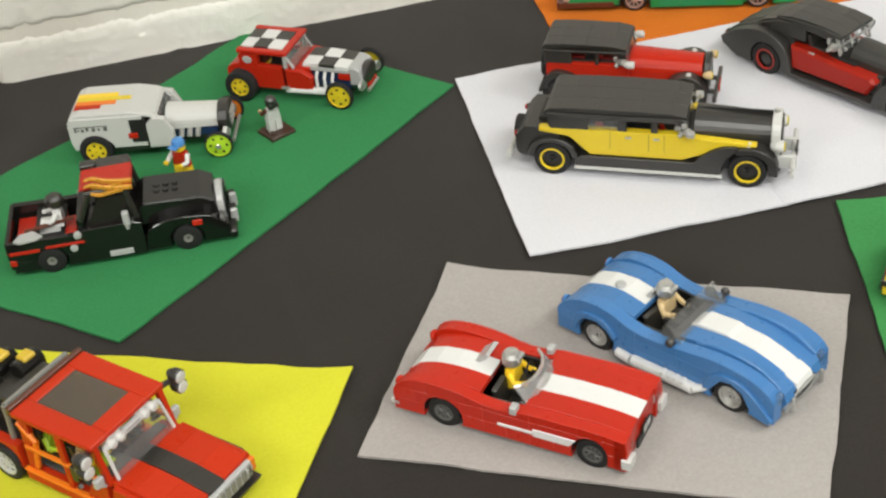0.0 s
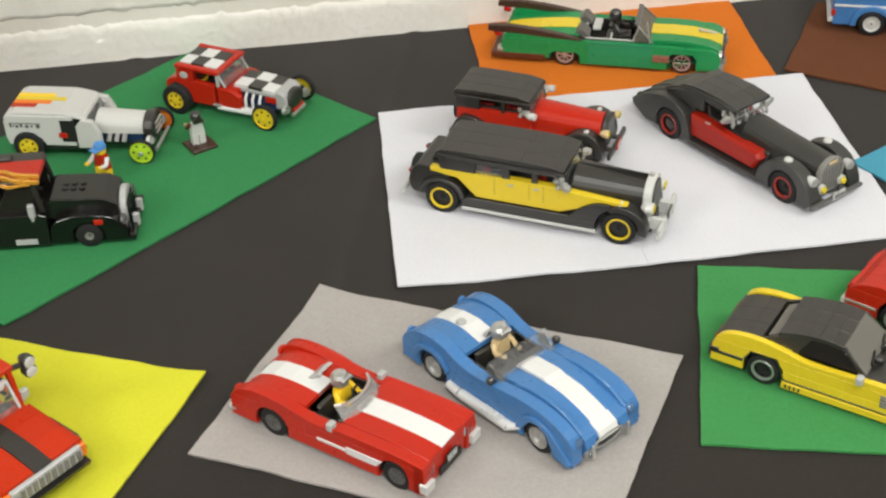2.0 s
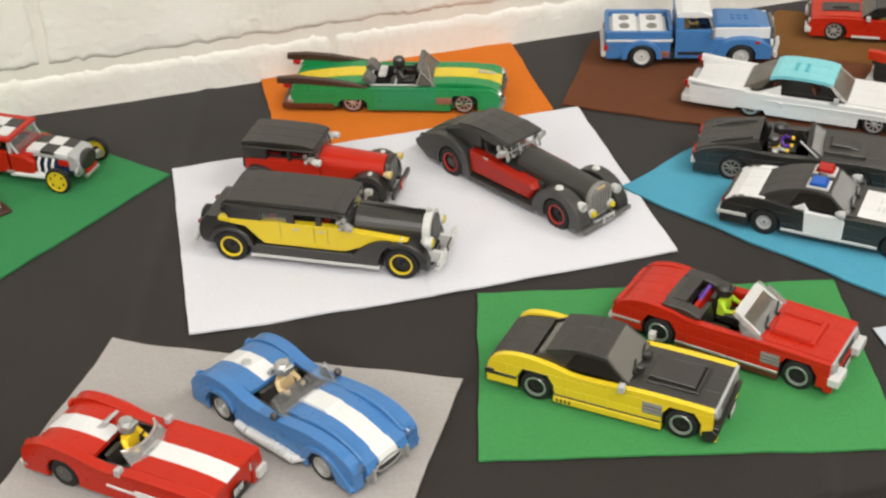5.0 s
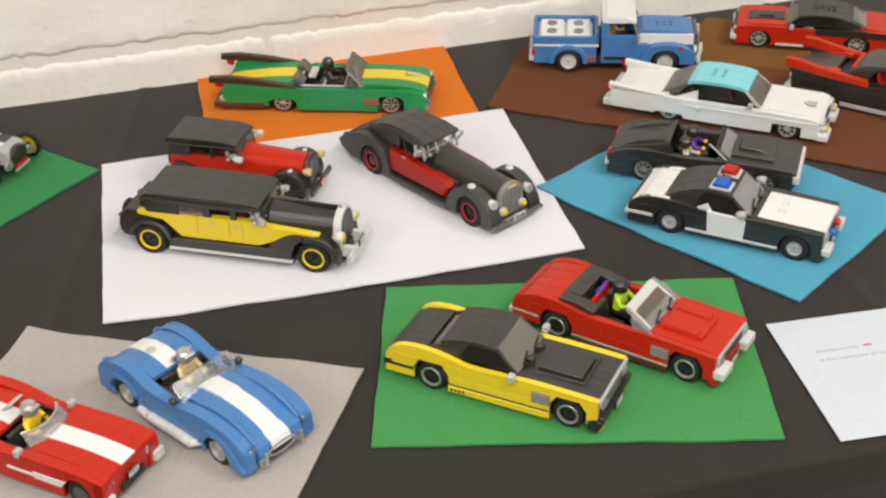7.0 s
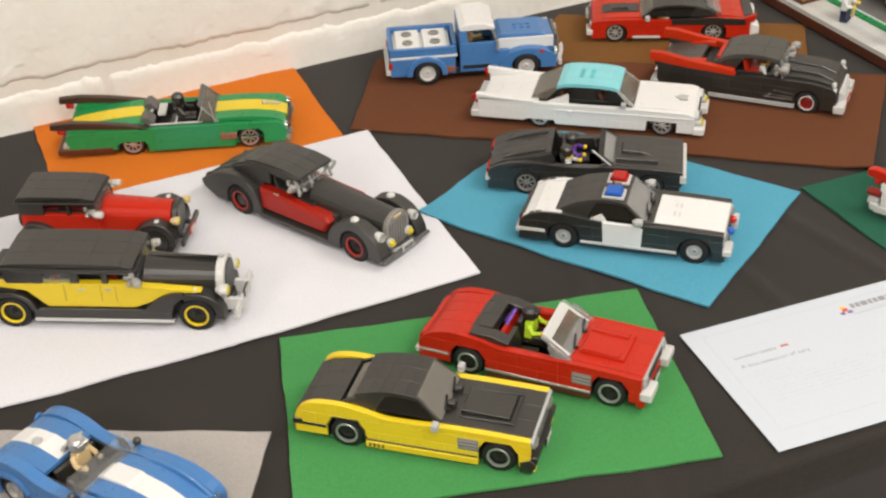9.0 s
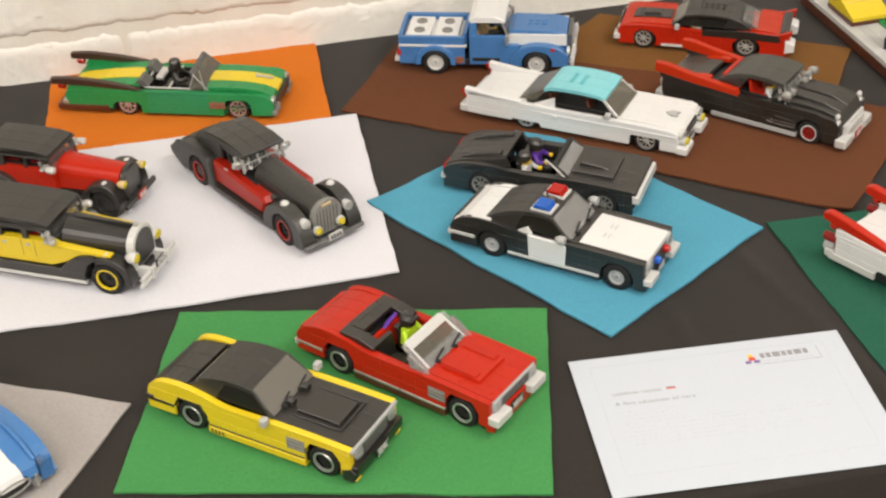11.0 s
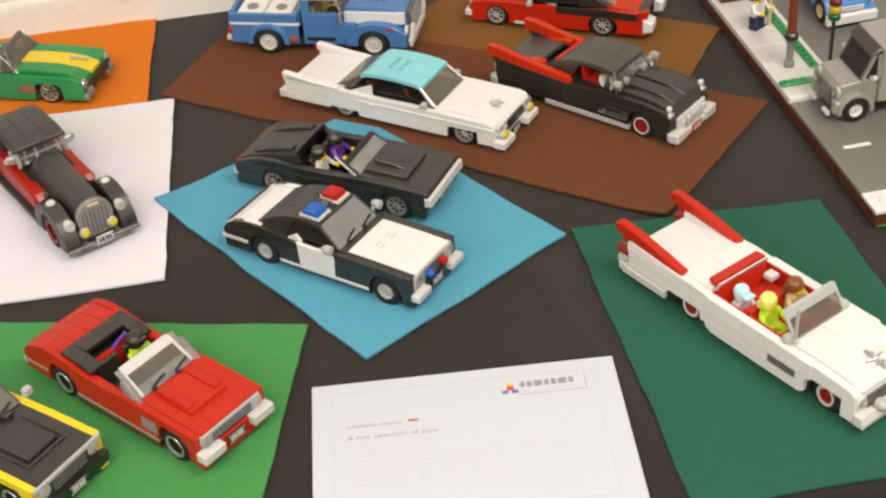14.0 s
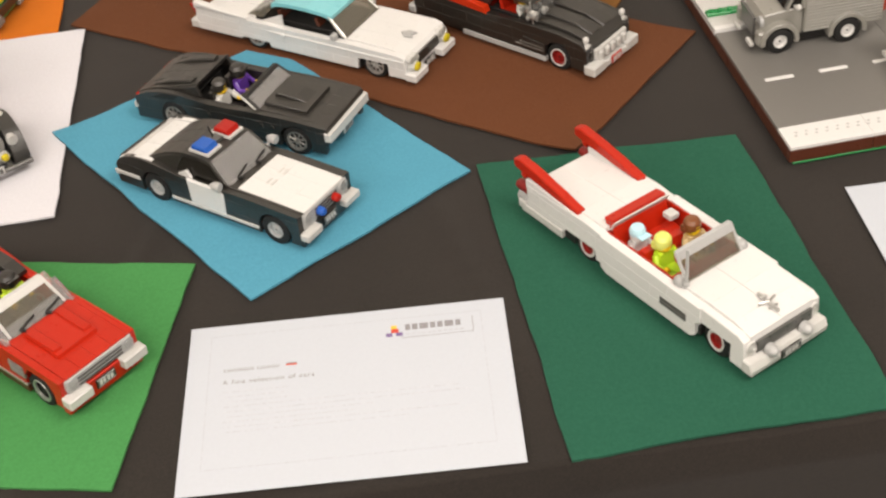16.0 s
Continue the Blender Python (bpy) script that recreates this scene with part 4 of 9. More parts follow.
def red_convertible():
    h, a = 31, (-56, 56)
    c = park("toy_convertible", (0.5849, -0.0780), (0.6649, -0.1570), h, "red brick-built convertible with an open cockpit and a silver windscreen")
    chassis(c, -90, 78, a, h)
    top = curve((-96, 18), (-95, 25), (-88, 32), (-74, 36.5), (-60, 37), (-44, 35), (-30, 32), (-12, 31.5), (22, 32.5), (50, 32.2), (80, 31), n=4)
    flank(c, "body_side", RED, outline(top, 9, a, 14.6, 11.5, "block"), h, 5.2)
    strip(c, "sill", BROWN, -41.5, 41.5, h, 3.6, 9.4, 0.3, 6)
    strip(c, "side_trim", SILVER, -41.5, 41.5, h, 9.2, 11.2, 0.9, 2)
    strip(c, "rear_trim", SILVER, -95.5, -71, h, 15.5, 17.6, 0.7, 2)
    part("hood", deck(B(), [(22, 32.8), (34, 32.6), (50, 32.3), (66, 31.8), (80, 31)], -25.6, 25.6, 3.2, 4), RED, c, "red bonnet of tiles")
    b = B()
    slab(b, [(27, 31.5), (29, 35.4), (62, 34.2), (63, 31.5)], -16, 16, 0.3)
    part("hood_scoop", b, RED, c)
    both(c, "scoop_ridge", RED, lambda b, s: yslab(b, s, [(29, 35), (30, 36.9), (58, 35.8), (59, 34)], 9, 15.4, 0.4))
    part("trunk_lid", deck(B(), [(-94, 27), (-86, 32.4), (-74, 35.4), (-62, 36.6), (-50, 36.6)], -25.6, 25.6, 3.2, 4), RED, c)
    # folded-top well
    b = B()
    for s in (-1, 1):
        yslab(b, s, [(-56, 36), (-55, 38.8), (-36, 38.5), (-24, 35), (-24, 32), (-50, 32)], 17, 27.5, 0.4)
    deck(b, [(-57, 37.2), (-50, 39.2), (-40, 39.4)], -17, 17, 3.2, 2)
    part("tonneau", b, BLACK, c, "black folded top")
    tub(c, -40, 20, 25.4, 14, 31, RED)
    for y in (-12, 12):
        seat(c, -22, y, 14.5, 18, BLACK, 20)
    part("rear_seat", slab(B(), [(-40, 14), (-37, 31), (-34, 31), (-30, 14)], -23, 23, 0.5), RED, c)
    part("roll_bar", rod(rod(B(), (-38, 5, 30), (-32, 12, 39), 1.6), (-36, 0, 30), (-32, 12, 39), 1.2), PURPLE, c, "purple bar across the cockpit")
    part("dashboard", box(B(), 11, 22, -25, 25, 26, 32, 0.6), BLACK, c)
    steering(c, 6, 12, 31)
    screen(c, "windscreen", 23, 33, 3, 46, 22, SMOKE, 1.6, 0.95, VGREY, 5.0)
    both(c, "screen_side", PALECLEAR, lambda b, s: yslab(b, s, [(23.4, 32.6), (18, 32.6), (1, 46), (4, 46)], 21, 26, 0.5), "clear screen surround")
    part("screen_foot", slab(B(), [(24, 31.6), (24, 34), (17, 38), (15, 37), (18, 31.6)], -21, 21, 0.5), PALECLEAR, c)
    def cheek(b, s):
        yslab(b, s, [(26, 31.8), (10, 31.8), (7, 40), (9, 44), (16, 40)], 24.4, 28.4, 0.6)
    both(c, "screen_cheek", PALECLEAR, cheek)
    wipers(c, 25.5, 33.2, 0.3, MATTE)
    vent_panel(c, 27, 42, h, 15.5, 25.5, MGREY)
    part("grille", box(B(), 79, 81.5, -27, 27, 20, 30, 0.5), LGREY, c)
    blocks(c, "grille_slots", BLACK, *[(81.2, 82.2, -18, 18, 21 + k * 2.7, 22.4 + k * 2.7) for k in range(3)])
    part("valance", box(B(), 76, 82.5, -h + 0.5, h - 0.5, 5, 19, 0.7), RED, c)
    blocks(c, "front_bumper", VGREY, (79, 88, -h - 1, -13, 12.5, 20, 0.8), (79, 88, 13, h + 1, 12.5, 20, 0.8), label="pale grey split bumper")
    lamps(c, "headlight", 81, 23, 25, 3.6, GLASS, 2.4, LGREY)
    number_plate(c, 82.4, 14)
    blocks(c, "taillight", REDGLASS, (-97.5, -94, -25, -9, 19, 25), (-97.5, -94, 9, 25, 19, 25))
    part("tail_panel", box(B(), -95, -92, -25.6, 25.6, 12, 28), RED, c)
    part("rear_bumper", box(B(), -99, -93, -h, h, 12, 17, 0.7), VGREY, c)
    wheels(c, [(x, s * (h - 0.4)) for x in a for s in (-1, 1)], 12.2, 13, SILVER, "ring", 8.4, "bright silver wheel ring")
    m = c.matrix_world
    figure("toy_driver", m @ pose(-0.019, 0.010, 0.0160), LIME, BLACK, BLACK, "toy driver in lime with a black cap in the red convertible", cap="helmet")
    return c


# ---------- the cars on the blue sheet ----------
def police_car():
    h, a = 31, (-56, 56)
    c = park("toy_police_car", (0.728, 0.047), (0.814, -0.021), h, "black and white brick-built police car with roof lights")
    chassis(c, -90, 78, a, h)
    top = curve((-95, 17), (-94, 24), (-86, 31), (-72, 34.5), (-56, 34.5), (-42, 33), (-28, 31.5), (-12, 31), (20, 32.2), (50, 32), (79, 31), n=4)
    full = outline(top, 6, a, 14.6, 11.5)
    flank(c, "body_side", BLACK, full, h, 5.2)
    flank(c, "door", WHITE, [(-22, 10.5), (11, 10.5), (12, 29), (9, 31.8), (-10, 31.6), (-23, 32)], h + 0.6, 3, 0.8, label="white front door")
    both(c, "vent_wedge", WHITE, lambda b, s: yslab(b, s, [(-34, 31), (-20, 31), (-24, 37)], h - 5, h - 2.4, 0.4), "white wedge behind the door")
    strip(c, "side_trim", VGREY, -41, 41, h, 8.6, 11, 0.9, 2)
    strip(c, "rear_trim", VGREY, -95.5, -72, h, 14.5, 17.5, 0.8, 3)
    part("hood", deck(B(), [(20, 32.5), (40, 32.2), (62, 31.8), (79, 31)], -23.5, 23.5, 3.2, 3), WHITE, c, "white bonnet of tiles")
    part("cowl", box(B(), 9, 19.8, -23.4, 23.4, 29, 32.4, 0.4), BLACK, c)
    b = B()
    for y in (-9, 5):
        for k in range(2):
            box(b, 34 + k * 4, 36 + k * 4, y, y + 7, 32.2, 32.7, 0.1)
    part("hood_slots", b, VGREY, c)
    both(c, "fender_top", BLACK, lambda b, s: deck(b, [(11, 32.8), (36, 32.4), (60, 31.9), (79, 31.2)], *sorted((s * 23.6, s * 25.9)), 3.2, 1))
    part("trunk_lid", deck(B(), [(-92, 27), (-82, 31.6), (-68, 34), (-52, 34.8)], -24.4, 24.4, 3.2, 3), WHITE, c, "white boot lid of tiles")
    both(c, "rear_fender_top", WHITE, lambda b, s: deck(b, curve((-92, 27.6), (-82, 32.2), (-68, 34.9), (-58, 35.2), n=2), *sorted((s * 24.5, s * 29)), 3.2, 1), "white boot edge tiles")
    win = [(-44, 32), (-33, 40), (-24, 44.5), (-12, 46), (1, 45.5), (17, 32)]
    part("side_window", slab(B(), win, -25.4, 25.4, 0.4, (32, 0.007)), TINT, c)
    part("interior", slab(B(), [(-41, 30), (-26, 42.5), (-12, 44), (0, 43.5), (14, 30)], -22.5, 22.5, 0.4, (33, 0.007)), OLIVE, c)
    roof = [(-58, 34.5), (-50, 39), (-41, 43.4), (-33, 46), (-24, 48), (-14, 48.8), (-5, 48.6), (2.5, 47.4)]
    part("roof", deck(B(), roof, -25.6, 25.6, 3.2, 3, lean=(33, 0.006)), BLACK, c)
    both(c, "rear_pillar", BLACK, lambda b, s: yslab(b, s, [(-58, 32), (-46, 39.5), (-34, 44), (-22, 46.4), (-26, 40), (-30, 32)], 23, 26.2, 0.4, (33, 0.007)))
    both(c, "front_pillar", BLACK, lambda b, s: yslab(b, s, [(16, 32), (19, 32), (3.5, 47), (1, 47)], 24, 26.2, 0.3, (33, 0.007)))
    screen(c, "windscreen", 20, 32.6, 3.5, 47, 24.5, PALECLEAR, 1.6, 0.9)
    wipers(c, 22, 32.4)
    # roof lights
    lb = part("light_bar", slab(B(), [(-14, 48.4), (-14, 51.5), (-6, 51.2), (-6, 48.2)], -4, 4, 0.3), DGREY, c)
    for y0, mat, lab in ((-20, BLUEGLASS, "blue beacon"), (5, REDGLASS, "red beacon")):
        q = part("beacon_base", box(B(), -19, 0, y0, y0 + 15.6, 48.2, 50.6, 0.4), VGREY, c)
        part("beacon", slab(B(), [(-17.5, 50.6), (-15.5, 54.4), (-4, 54.4), (-2, 50.6)], y0 + 0.6, y0 + 14.4, 0.8), mat, q, lab)
    part("antenna", rod(B(), (-12, 0, 51), (-14, -1, 60), 0.6), MATTE, c)
    # side spotlights
    def spot(b, s):
        rod(b, (13, s * 27, 33), (13, s * 33, 36), 1.2)
        lathe(b, [(1.5, 10), (3.4, 13), (3.6, 18), (3.0, 18.6)], (0, s * 33, 36.5), "x", 14)
    both(c, "spotlight", LGREY, spot)
    part("grille", box(B(), 78, 80, -26, 26, 17, 30, 0.5), LGREY, c)
    blocks(c, "grille_slots", BLACK, *[(79.8, 80.8, -13, 13, 18 + k * 2.7, 19.4 + k * 2.7) for k in range(4)])
    lamps(c, "headlight", 80, 21, 25.5, 3.8, GLASS, 2.6, LGREY)
    lens(c, "front_beacon", 80.5, -9, 24, 3.4, BLUEGLASS, 5)
    lens(c, "front_beacon", 80.5, 9, 24, 3.4, REDGLASS, 5)
    part("valance", box(B(), 75, 81, -h + 0.5, h - 0.5, 5, 17, 0.7), BLACK, c)
    blocks(c, "front_bumper", VGREY, (79, 86.5, -h - 0.5, -14, 11.5, 17.5, 0.8), (79, 86.5, 14, h + 0.5, 11.5, 17.5, 0.8))
    number_plate(c, 81, 13)
    blocks(c, "taillight", REDGLASS, (-96, -93, -24, -9, 18, 24), (-96, -93, 9, 24, 18, 24))
    part("tail_panel", box(B(), -94, -91, -25.6, 25.6, 12, 28), BLACK, c)
    part("rear_bumper", box(B(), -98, -93, -h, h, 12, 17, 0.7), VGREY, c)
    wheels(c, [(x, s * (h - 0.2)) for x in a for s in (-1, 1)], 12.4, 13, LGREY, "dish", 6.6, "grey hub cap")
    slide(c, CABIN, -6.5)
    return c


def black_convertible():
    h, a = 31, (-56, 56)
    c = park("toy_convertible", (0.7370, 0.1410), (0.8310, 0.0860), h, "black brick-built convertible with a long flat bonnet and a purple-suited driver")
    chassis(c, -92, 78, a, h)
    top = curve((-100, 20), (-99, 25), (-88, 30), (-70, 33.5), (-50, 34.5), (-30, 32), (-8, 31), (20, 32), (52, 31.5), (84, 29.5), n=4)
    flank(c, "body_side", BLACK, outline(top, 6, a, 14.8, 11.5), h, 5.2)
    part("hood", deck(B(), [(20, 32.4), (38, 32.2), (54, 31.6), (70, 30.6), (85, 29.4)], -26, 26, 3.2, 4), BLACK, c, "black bonnet of tiles")
    b = B()
    slab(b, [(24, 31.5), (24, 35.4), (62, 34), (62, 31)], -19, 19, 0.5)
    slab(b, [(28, 35), (30, 38.4), (46, 37), (56, 34.2)], -9, 9, 0.6)
    part("hood_scoop", b, BLACK, c)
    part("trunk_lid", deck(B(), [(-98, 27), (-86, 31), (-74, 33.6), (-60, 36), (-46, 39.5), (-34, 42)], -25, 25, 3.2, 4, lean=(34, 0.012)), BLACK, c, "black humped rear deck")
    both(c, "deck_cheek", BLACK, lambda b, s: yslab(b, s, [(-78, 32), (-46, 38), (-34, 41), (-30, 32)], 22, 25.4, 0.4))
    both(c, "deck_scoop", BLACK, lambda b, s: yslab(b, s, [(-84, 31), (-66, 37.6), (-48, 41.6), (-40, 42.6), (-40, 38), (-66, 33)], 13, 20.5, 0.9), "black rear deck scoop")
    both(c, "deck_slot", MATTE, lambda b, s: yslab(b, s, [(-80, 27), (-62, 34), (-48, 34), (-54, 28)], 30, h + 0.5, 0.5))
    tub(c, -32, 20, 25.4, 14, 31, BLACK)
    for y in (-12, 12):
        seat(c, -20, y, 14.5, 18, BLACK, 20)
    part("dashboard", box(B(), 11, 20, -25, 25, 26, 32, 0.6), BLACK, c)
    steering(c, 6, 12, 31)
    screen(c, "windscreen", 23, 32.6, 11, 41, 25.5, PALECLEAR, 1.6, 0.94, MATTE, 2)
    part("antenna", rod(B(), (20, -26, 31.5), (3, -27, 47), 0.8), VGREY, c)
    strip(c, "side_trim", MATTE, -41, 41, h, 8, 10, 0.5, 2)
    for x in (-22, 26, 36):
        both(c, "side_knob", BLACK, lambda b, s: lathe(b, [(2.2, 0), (2.2, s * 0.9), (1.2, s * 1.0)], (x, s * h, 21), "y", 12))
    part("nose", slab(B(), [(78, 10), (86, 14), (88, 22), (86, 29), (78, 30)], -h + 0.5, h - 0.5, 0.6), BLACK, c)
    part("front_bumper", slab(B(), [(84, 18), (90.5, 18.5), (90, 25), (84, 26)], -h - 0.5, h + 0.5, 0.5), VGREY, c, "pale full-width bumper bar")
    number_plate(c, 86.6, 14, 1, 14, VGREY, BLACK)
    blocks(c, "taillight", REDGLASS, (-102, -98, -27, -12, 20, 25), (-102, -98, 12, 27, 20, 25))
    part("tail_panel", box(B(), -99, -94, -25.6, 25.6, 10, 27), BLACK, c)
    blocks(c, "rear_bumper", VGREY, (-103, -97, -h, -h + 14, 14, 19, 0.6), (-103, -97, h - 14, h, 14, 19, 0.6))
    wheels(c, [(x, s * (h - 0.4)) for x in a for s in (-1, 1)], 12.6, 13, MGREY, "spoke", 8.6, "grey spoked wheel")
    fit_length(c, 56, 0.92, -56, 0.8)
    m = c.matrix_world
    figure("toy_driver", m @ pose(-0.017, 0.011, 0.0135), PURPLE, BLACK, BLACK, "toy driver in purple with a black hat in the convertible", cap="helmet")
    figure("toy_passenger", m @ pose(-0.020, -0.012, 0.0125), VGREY, BLACK, BLACK, "black-haired toy passenger in pale grey seated in the black convertible")
    return c


# ---------- the sports cars on the grey sheet ----------
def red_sports():
    h, a = 32, (-51, 51)
    c = park("toy_sports_car", (0.1305, -0.1235), (0.2095, -0.1865), h, "red brick-built open sports car with a white centre stripe")
    chassis(c, -82, 74, a, h)
    top = curve((-86, 14), (-86, 22), (-80, 30), (-68, 34.5), (-52, 35), (-36, 33.2), (-24, 30), (-10, 28.6), (4, 30.8), (12, 31.3), (46, 31.5), (68, 30.4), (80, 28.8), n=2)
    flank(c, "body_side", RED, outline(top, 6, a, 14.2, 11), h, 9, 0.7)
    part("hood", deck(B(), [(4, 31.2), (30, 31.9), (46, 31.7), (62, 30.8), (79, 29)], -23, 23, 3.2, 1, rows=False), RED, c)
    part("hood_stripe", deck(B(), [(4, 31.9), (30, 32.6), (46, 32.3), (62, 31.4), (79.6, 29.6)], -8, 8, 3.2, 1, rows=False), WHITE, c, "white stripe of tiles")
    part("trunk_lid", deck(B(), curve((-85, 20), (-78, 27), (-66, 31.5), (-52, 33), (-38, 32.8), (-27, 31.4), n=2), -22.8, 22.8, 3.2, 1, rows=False), RED, c)
    part("trunk_stripe", deck(B(), [(-85.4, 20.8), (-78.2, 27.8), (-66, 32.2), (-52, 33.7), (-38, 33.4), (-27, 32)], -8, 8, 3.2, 1, rows=False), WHITE, c)
    part("tail_panel", box(B(), -85.5, -82, -21, 21, 9, 21, 0.6), RED, c)
    tub(c, -27, 10, 22.6, 12, 28, BLACK)
    for y in (-10, 10):
        seat(c, -16, y, 12.5, 16, BLACK, 17)
    part("headrest", slab(B(), [(-42, 33), (-34, 40.5), (-31, 40.5), (-38, 33)], 0, 15, 0.4), LGREY, c, "grey head fairing")
    part("dashboard", box(B(), -1, 6, -22, 22, 23, 30, 0.6), BLACK, c)
    steering(c, -6, 9, 29)
    # curved screen
    b, rings = B(), []
    for k in range(9):
        t = radians(-68 + k * 17)
        x, y = 14 * math.cos(t) - 6, 21.5 * math.sin(t) / math.sin(radians(68)) * 0.98
        rings.append([V(b, x, y, 29.5), V(b, x - 8, y * 0.93, 38.5), V(b, x - 9.3, y * 0.89, 38.5), V(b, x - 1.3, y * 0.95, 29.5)])
    for p, q in zip(rings, rings[1:]):
        for n in range(4):
            face(b, [p[n], p[(n + 1) % 4], q[(n + 1) % 4], q[n]])
    face(b, rings[0])
    face(b, rings[-1])
    ws = part("windscreen", b, PALECLEAR, c)
    rim, edge = B(), []
    for k in range(9):
        t = radians(-68 + k * 17)
        edge.append((14 * math.cos(t) - 14.6, 21.5 * math.sin(t) / math.sin(radians(68)) * 0.89, 38.7))
    for p, q in zip(edge, edge[1:]):
        rod(rim, p, q, 1.1, 6)
        rod(rim, (p[0] + 8.6, p[1] * 1.09, 30), (q[0] + 8.6, q[1] * 1.09, 30), 0.9, 6)
    part("rim", rim, SILVER, ws)

    mirrors(c, -1, h - 3, 29, LGREY, 0.5)
    strip(c, "side_flash", WHITE, -12, 14, h, 16, 18.2, 0.7, 2, "white side trim")
    flank(c, "side_flash", WHITE, [(12, 14.5), (36, 14.5), (41, 20.5), (12, 20.5)], h + 0.7, 2, 0.3, label="white side trim")
    part("nose", slab(B(), [(72, 8), (79, 8), (80, 20), (79.6, 28.4), (72, 29)], -20, 20, 0.6), RED, c)
    both(c, "front_corner", RED, lambda b, s: yslab(b, s, [(70, 5), (81, 5), (82, 20), (80.4, 28.6), (70, 29.6)], 20.2, h, 0.6))
    part("grille", box(B(), 80, 82, -13, 13, 8, 15, 0.5), MATTE, c)
    both(c, "front_bumper", VGREY, lambda b, s: ybox(b, s, 77, 85.5, h - 9, h + 1.5, 8, 16, 0.7))
    lamps(c, "headlight", 79, 23, 20.5, 3.8, GLASS, 3.2, LGREY)
    number_plate(c, 81.8, 18, 1, 12)
    lamps(c, "taillight", -84.5, 24.5, 23, 3.0, REDGLASS, -2.4, RED)
    both(c, "rear_bumper", VGREY, lambda b, s: ybox(b, s, -89, -82, h - 10, h, 9, 13, 0.6))
    wheels(c, [(x, s * (h - 1.2)) for x in a for s in (-1, 1)], 11.6, 12, DGREY, "spoke", 6.6, "dark grey spoked rim")
    slide(c, {"windscreen"}, 4)
    fit_length(c, 51, 0.74, -51, 1.0)
    figure("toy_driver", c.matrix_world @ pose(-0.0165, 0.004, 0.0165), SKIN, BLACK, SILVER, "toy driver in yellow with a silver helmet", cap="helmet")
    return c


def blue_sports():
    h, a = 33, (-52, 52)
    c = park("toy_sports_car", (0.245, -0.080), (0.307, -0.164), h, "blue brick-built open roadster with a white centre stripe and side pipes")
    chassis(c, -76, 76, a, h)
    top = curve((-84, 17), (-84, 22), (-78, 30), (-66, 36.5), (-52, 38.5), (-38, 36.6), (-26, 32), (-12, 30), (8, 32), (34, 36), (52, 36.5), (68, 34), (80, 28), (84, 22), n=2)
    flank(c, "body_side", BLUE, outline(top, 6, a, 14.8, 11.5), h, 10, 0.9)
    flank(c, "rear_haunch", BLUE, curve((-72, 13), (-68, 24), (-60, 29.6), (-50, 30.5), (-42, 28.5), (-34, 20), n=3) + [(-36, 16), (-42, 22.5), (-50, 26.4), (-60, 25), (-65, 19), (-67.5, 12)], h + 2.4, 3, 0.6)
    flank(c, "front_haunch", BLUE, curve((33, 12), (37, 23), (45, 29), (55, 30), (64, 27.5), (74, 20), (84, 10), n=3) + [(82, 6), (70, 8), (66.5, 14), (62, 22), (54, 26), (46, 24), (39, 14)], h + 2.4, 3, 0.6)
    part("hood", deck(B(), curve((7, 33), (34, 36.4), (54, 35), (72, 29.5), (84, 23), n=3), -21.2, 21.2, 3.2, 1, rows=False), BLUE, c)
    both(c, "fender_ridge", BLUE, lambda b, s: yslab(b, s, curve((20, 34), (34, 38.2), (52, 38.6), (68, 35.6), (82, 27), n=3) + [(80, 24), (20, 30)], 19.6, 22.4, 0.7))
    part("hood_stripe", deck(B(), [(7, 34), (26, 36), (40, 36.8), (54, 35.7), (68, 31.6), (76, 28.2), (86, 22)], -8, 8, 3.2, 1, rows=False), WHITE, c, "white stripe of tiles")
    part("hood_bulge", slab(B(), [(10, 33.5), (12, 36.8), (34, 38.4), (40, 36)], -8.2, 8.2, 0.5), WHITE, c)
    part("trunk_lid", deck(B(), curve((-84, 22), (-76, 30), (-62, 35), (-46, 36.5), (-28, 33), n=2), -22.6, 22.6, 3.2, 1, rows=False), BLUE, c)
    part("trunk_stripe", deck(B(), [(-84.5, 22.6), (-76, 30.9), (-62, 35.8), (-46, 37.3), (-29, 34)], -8, 8, 3.2, 1, rows=False), WHITE, c)
    part("fuel_cap", lathe(B(), [(3.8, 0), (3.8, 1.2), (3.2, 1.7)], (-52, -4, 36.8), "z", 18), LGREY, c)
    part("tail_panel", box(B(), -83.5, -80, -22, 22, 9, 22, 0.6), BLUE, c)
    tub(c, -29, 9, 22.6, 12, 30, BLACK)
    for y in (-10.5, 10.5):
        seat(c, -18, y, 12.5, 16, BLACK, 20)
    part("headrest", slab(B(), [(-34, 33), (-29, 41), (-26.6, 41), (-30, 33)], -2, 16, 0.4), LGREY, c)
    part("dashboard", box(B(), 0, 9, -22, 22, 26, 32.4, 0.6), BLACK, c)
    steering(c, -5, 10, 31)
    screen(c, "windscreen", 12, 32.5, 1, 43.5, 27.5, GLASS, 1.0)
    both(c, "wind_deflector", SMOKE, lambda b, s: yslab(b, s, [(-4, 31), (8, 32), (2, 41), (-4, 38)], 24.2, 25.4, 0.2))
    both(c, "mirror", BLACK, lambda b, s: ball(rod(b, (8, s * 27, 31), (7, s * 31, 34), 1), (7, s * 32, 34.6), 3.2))
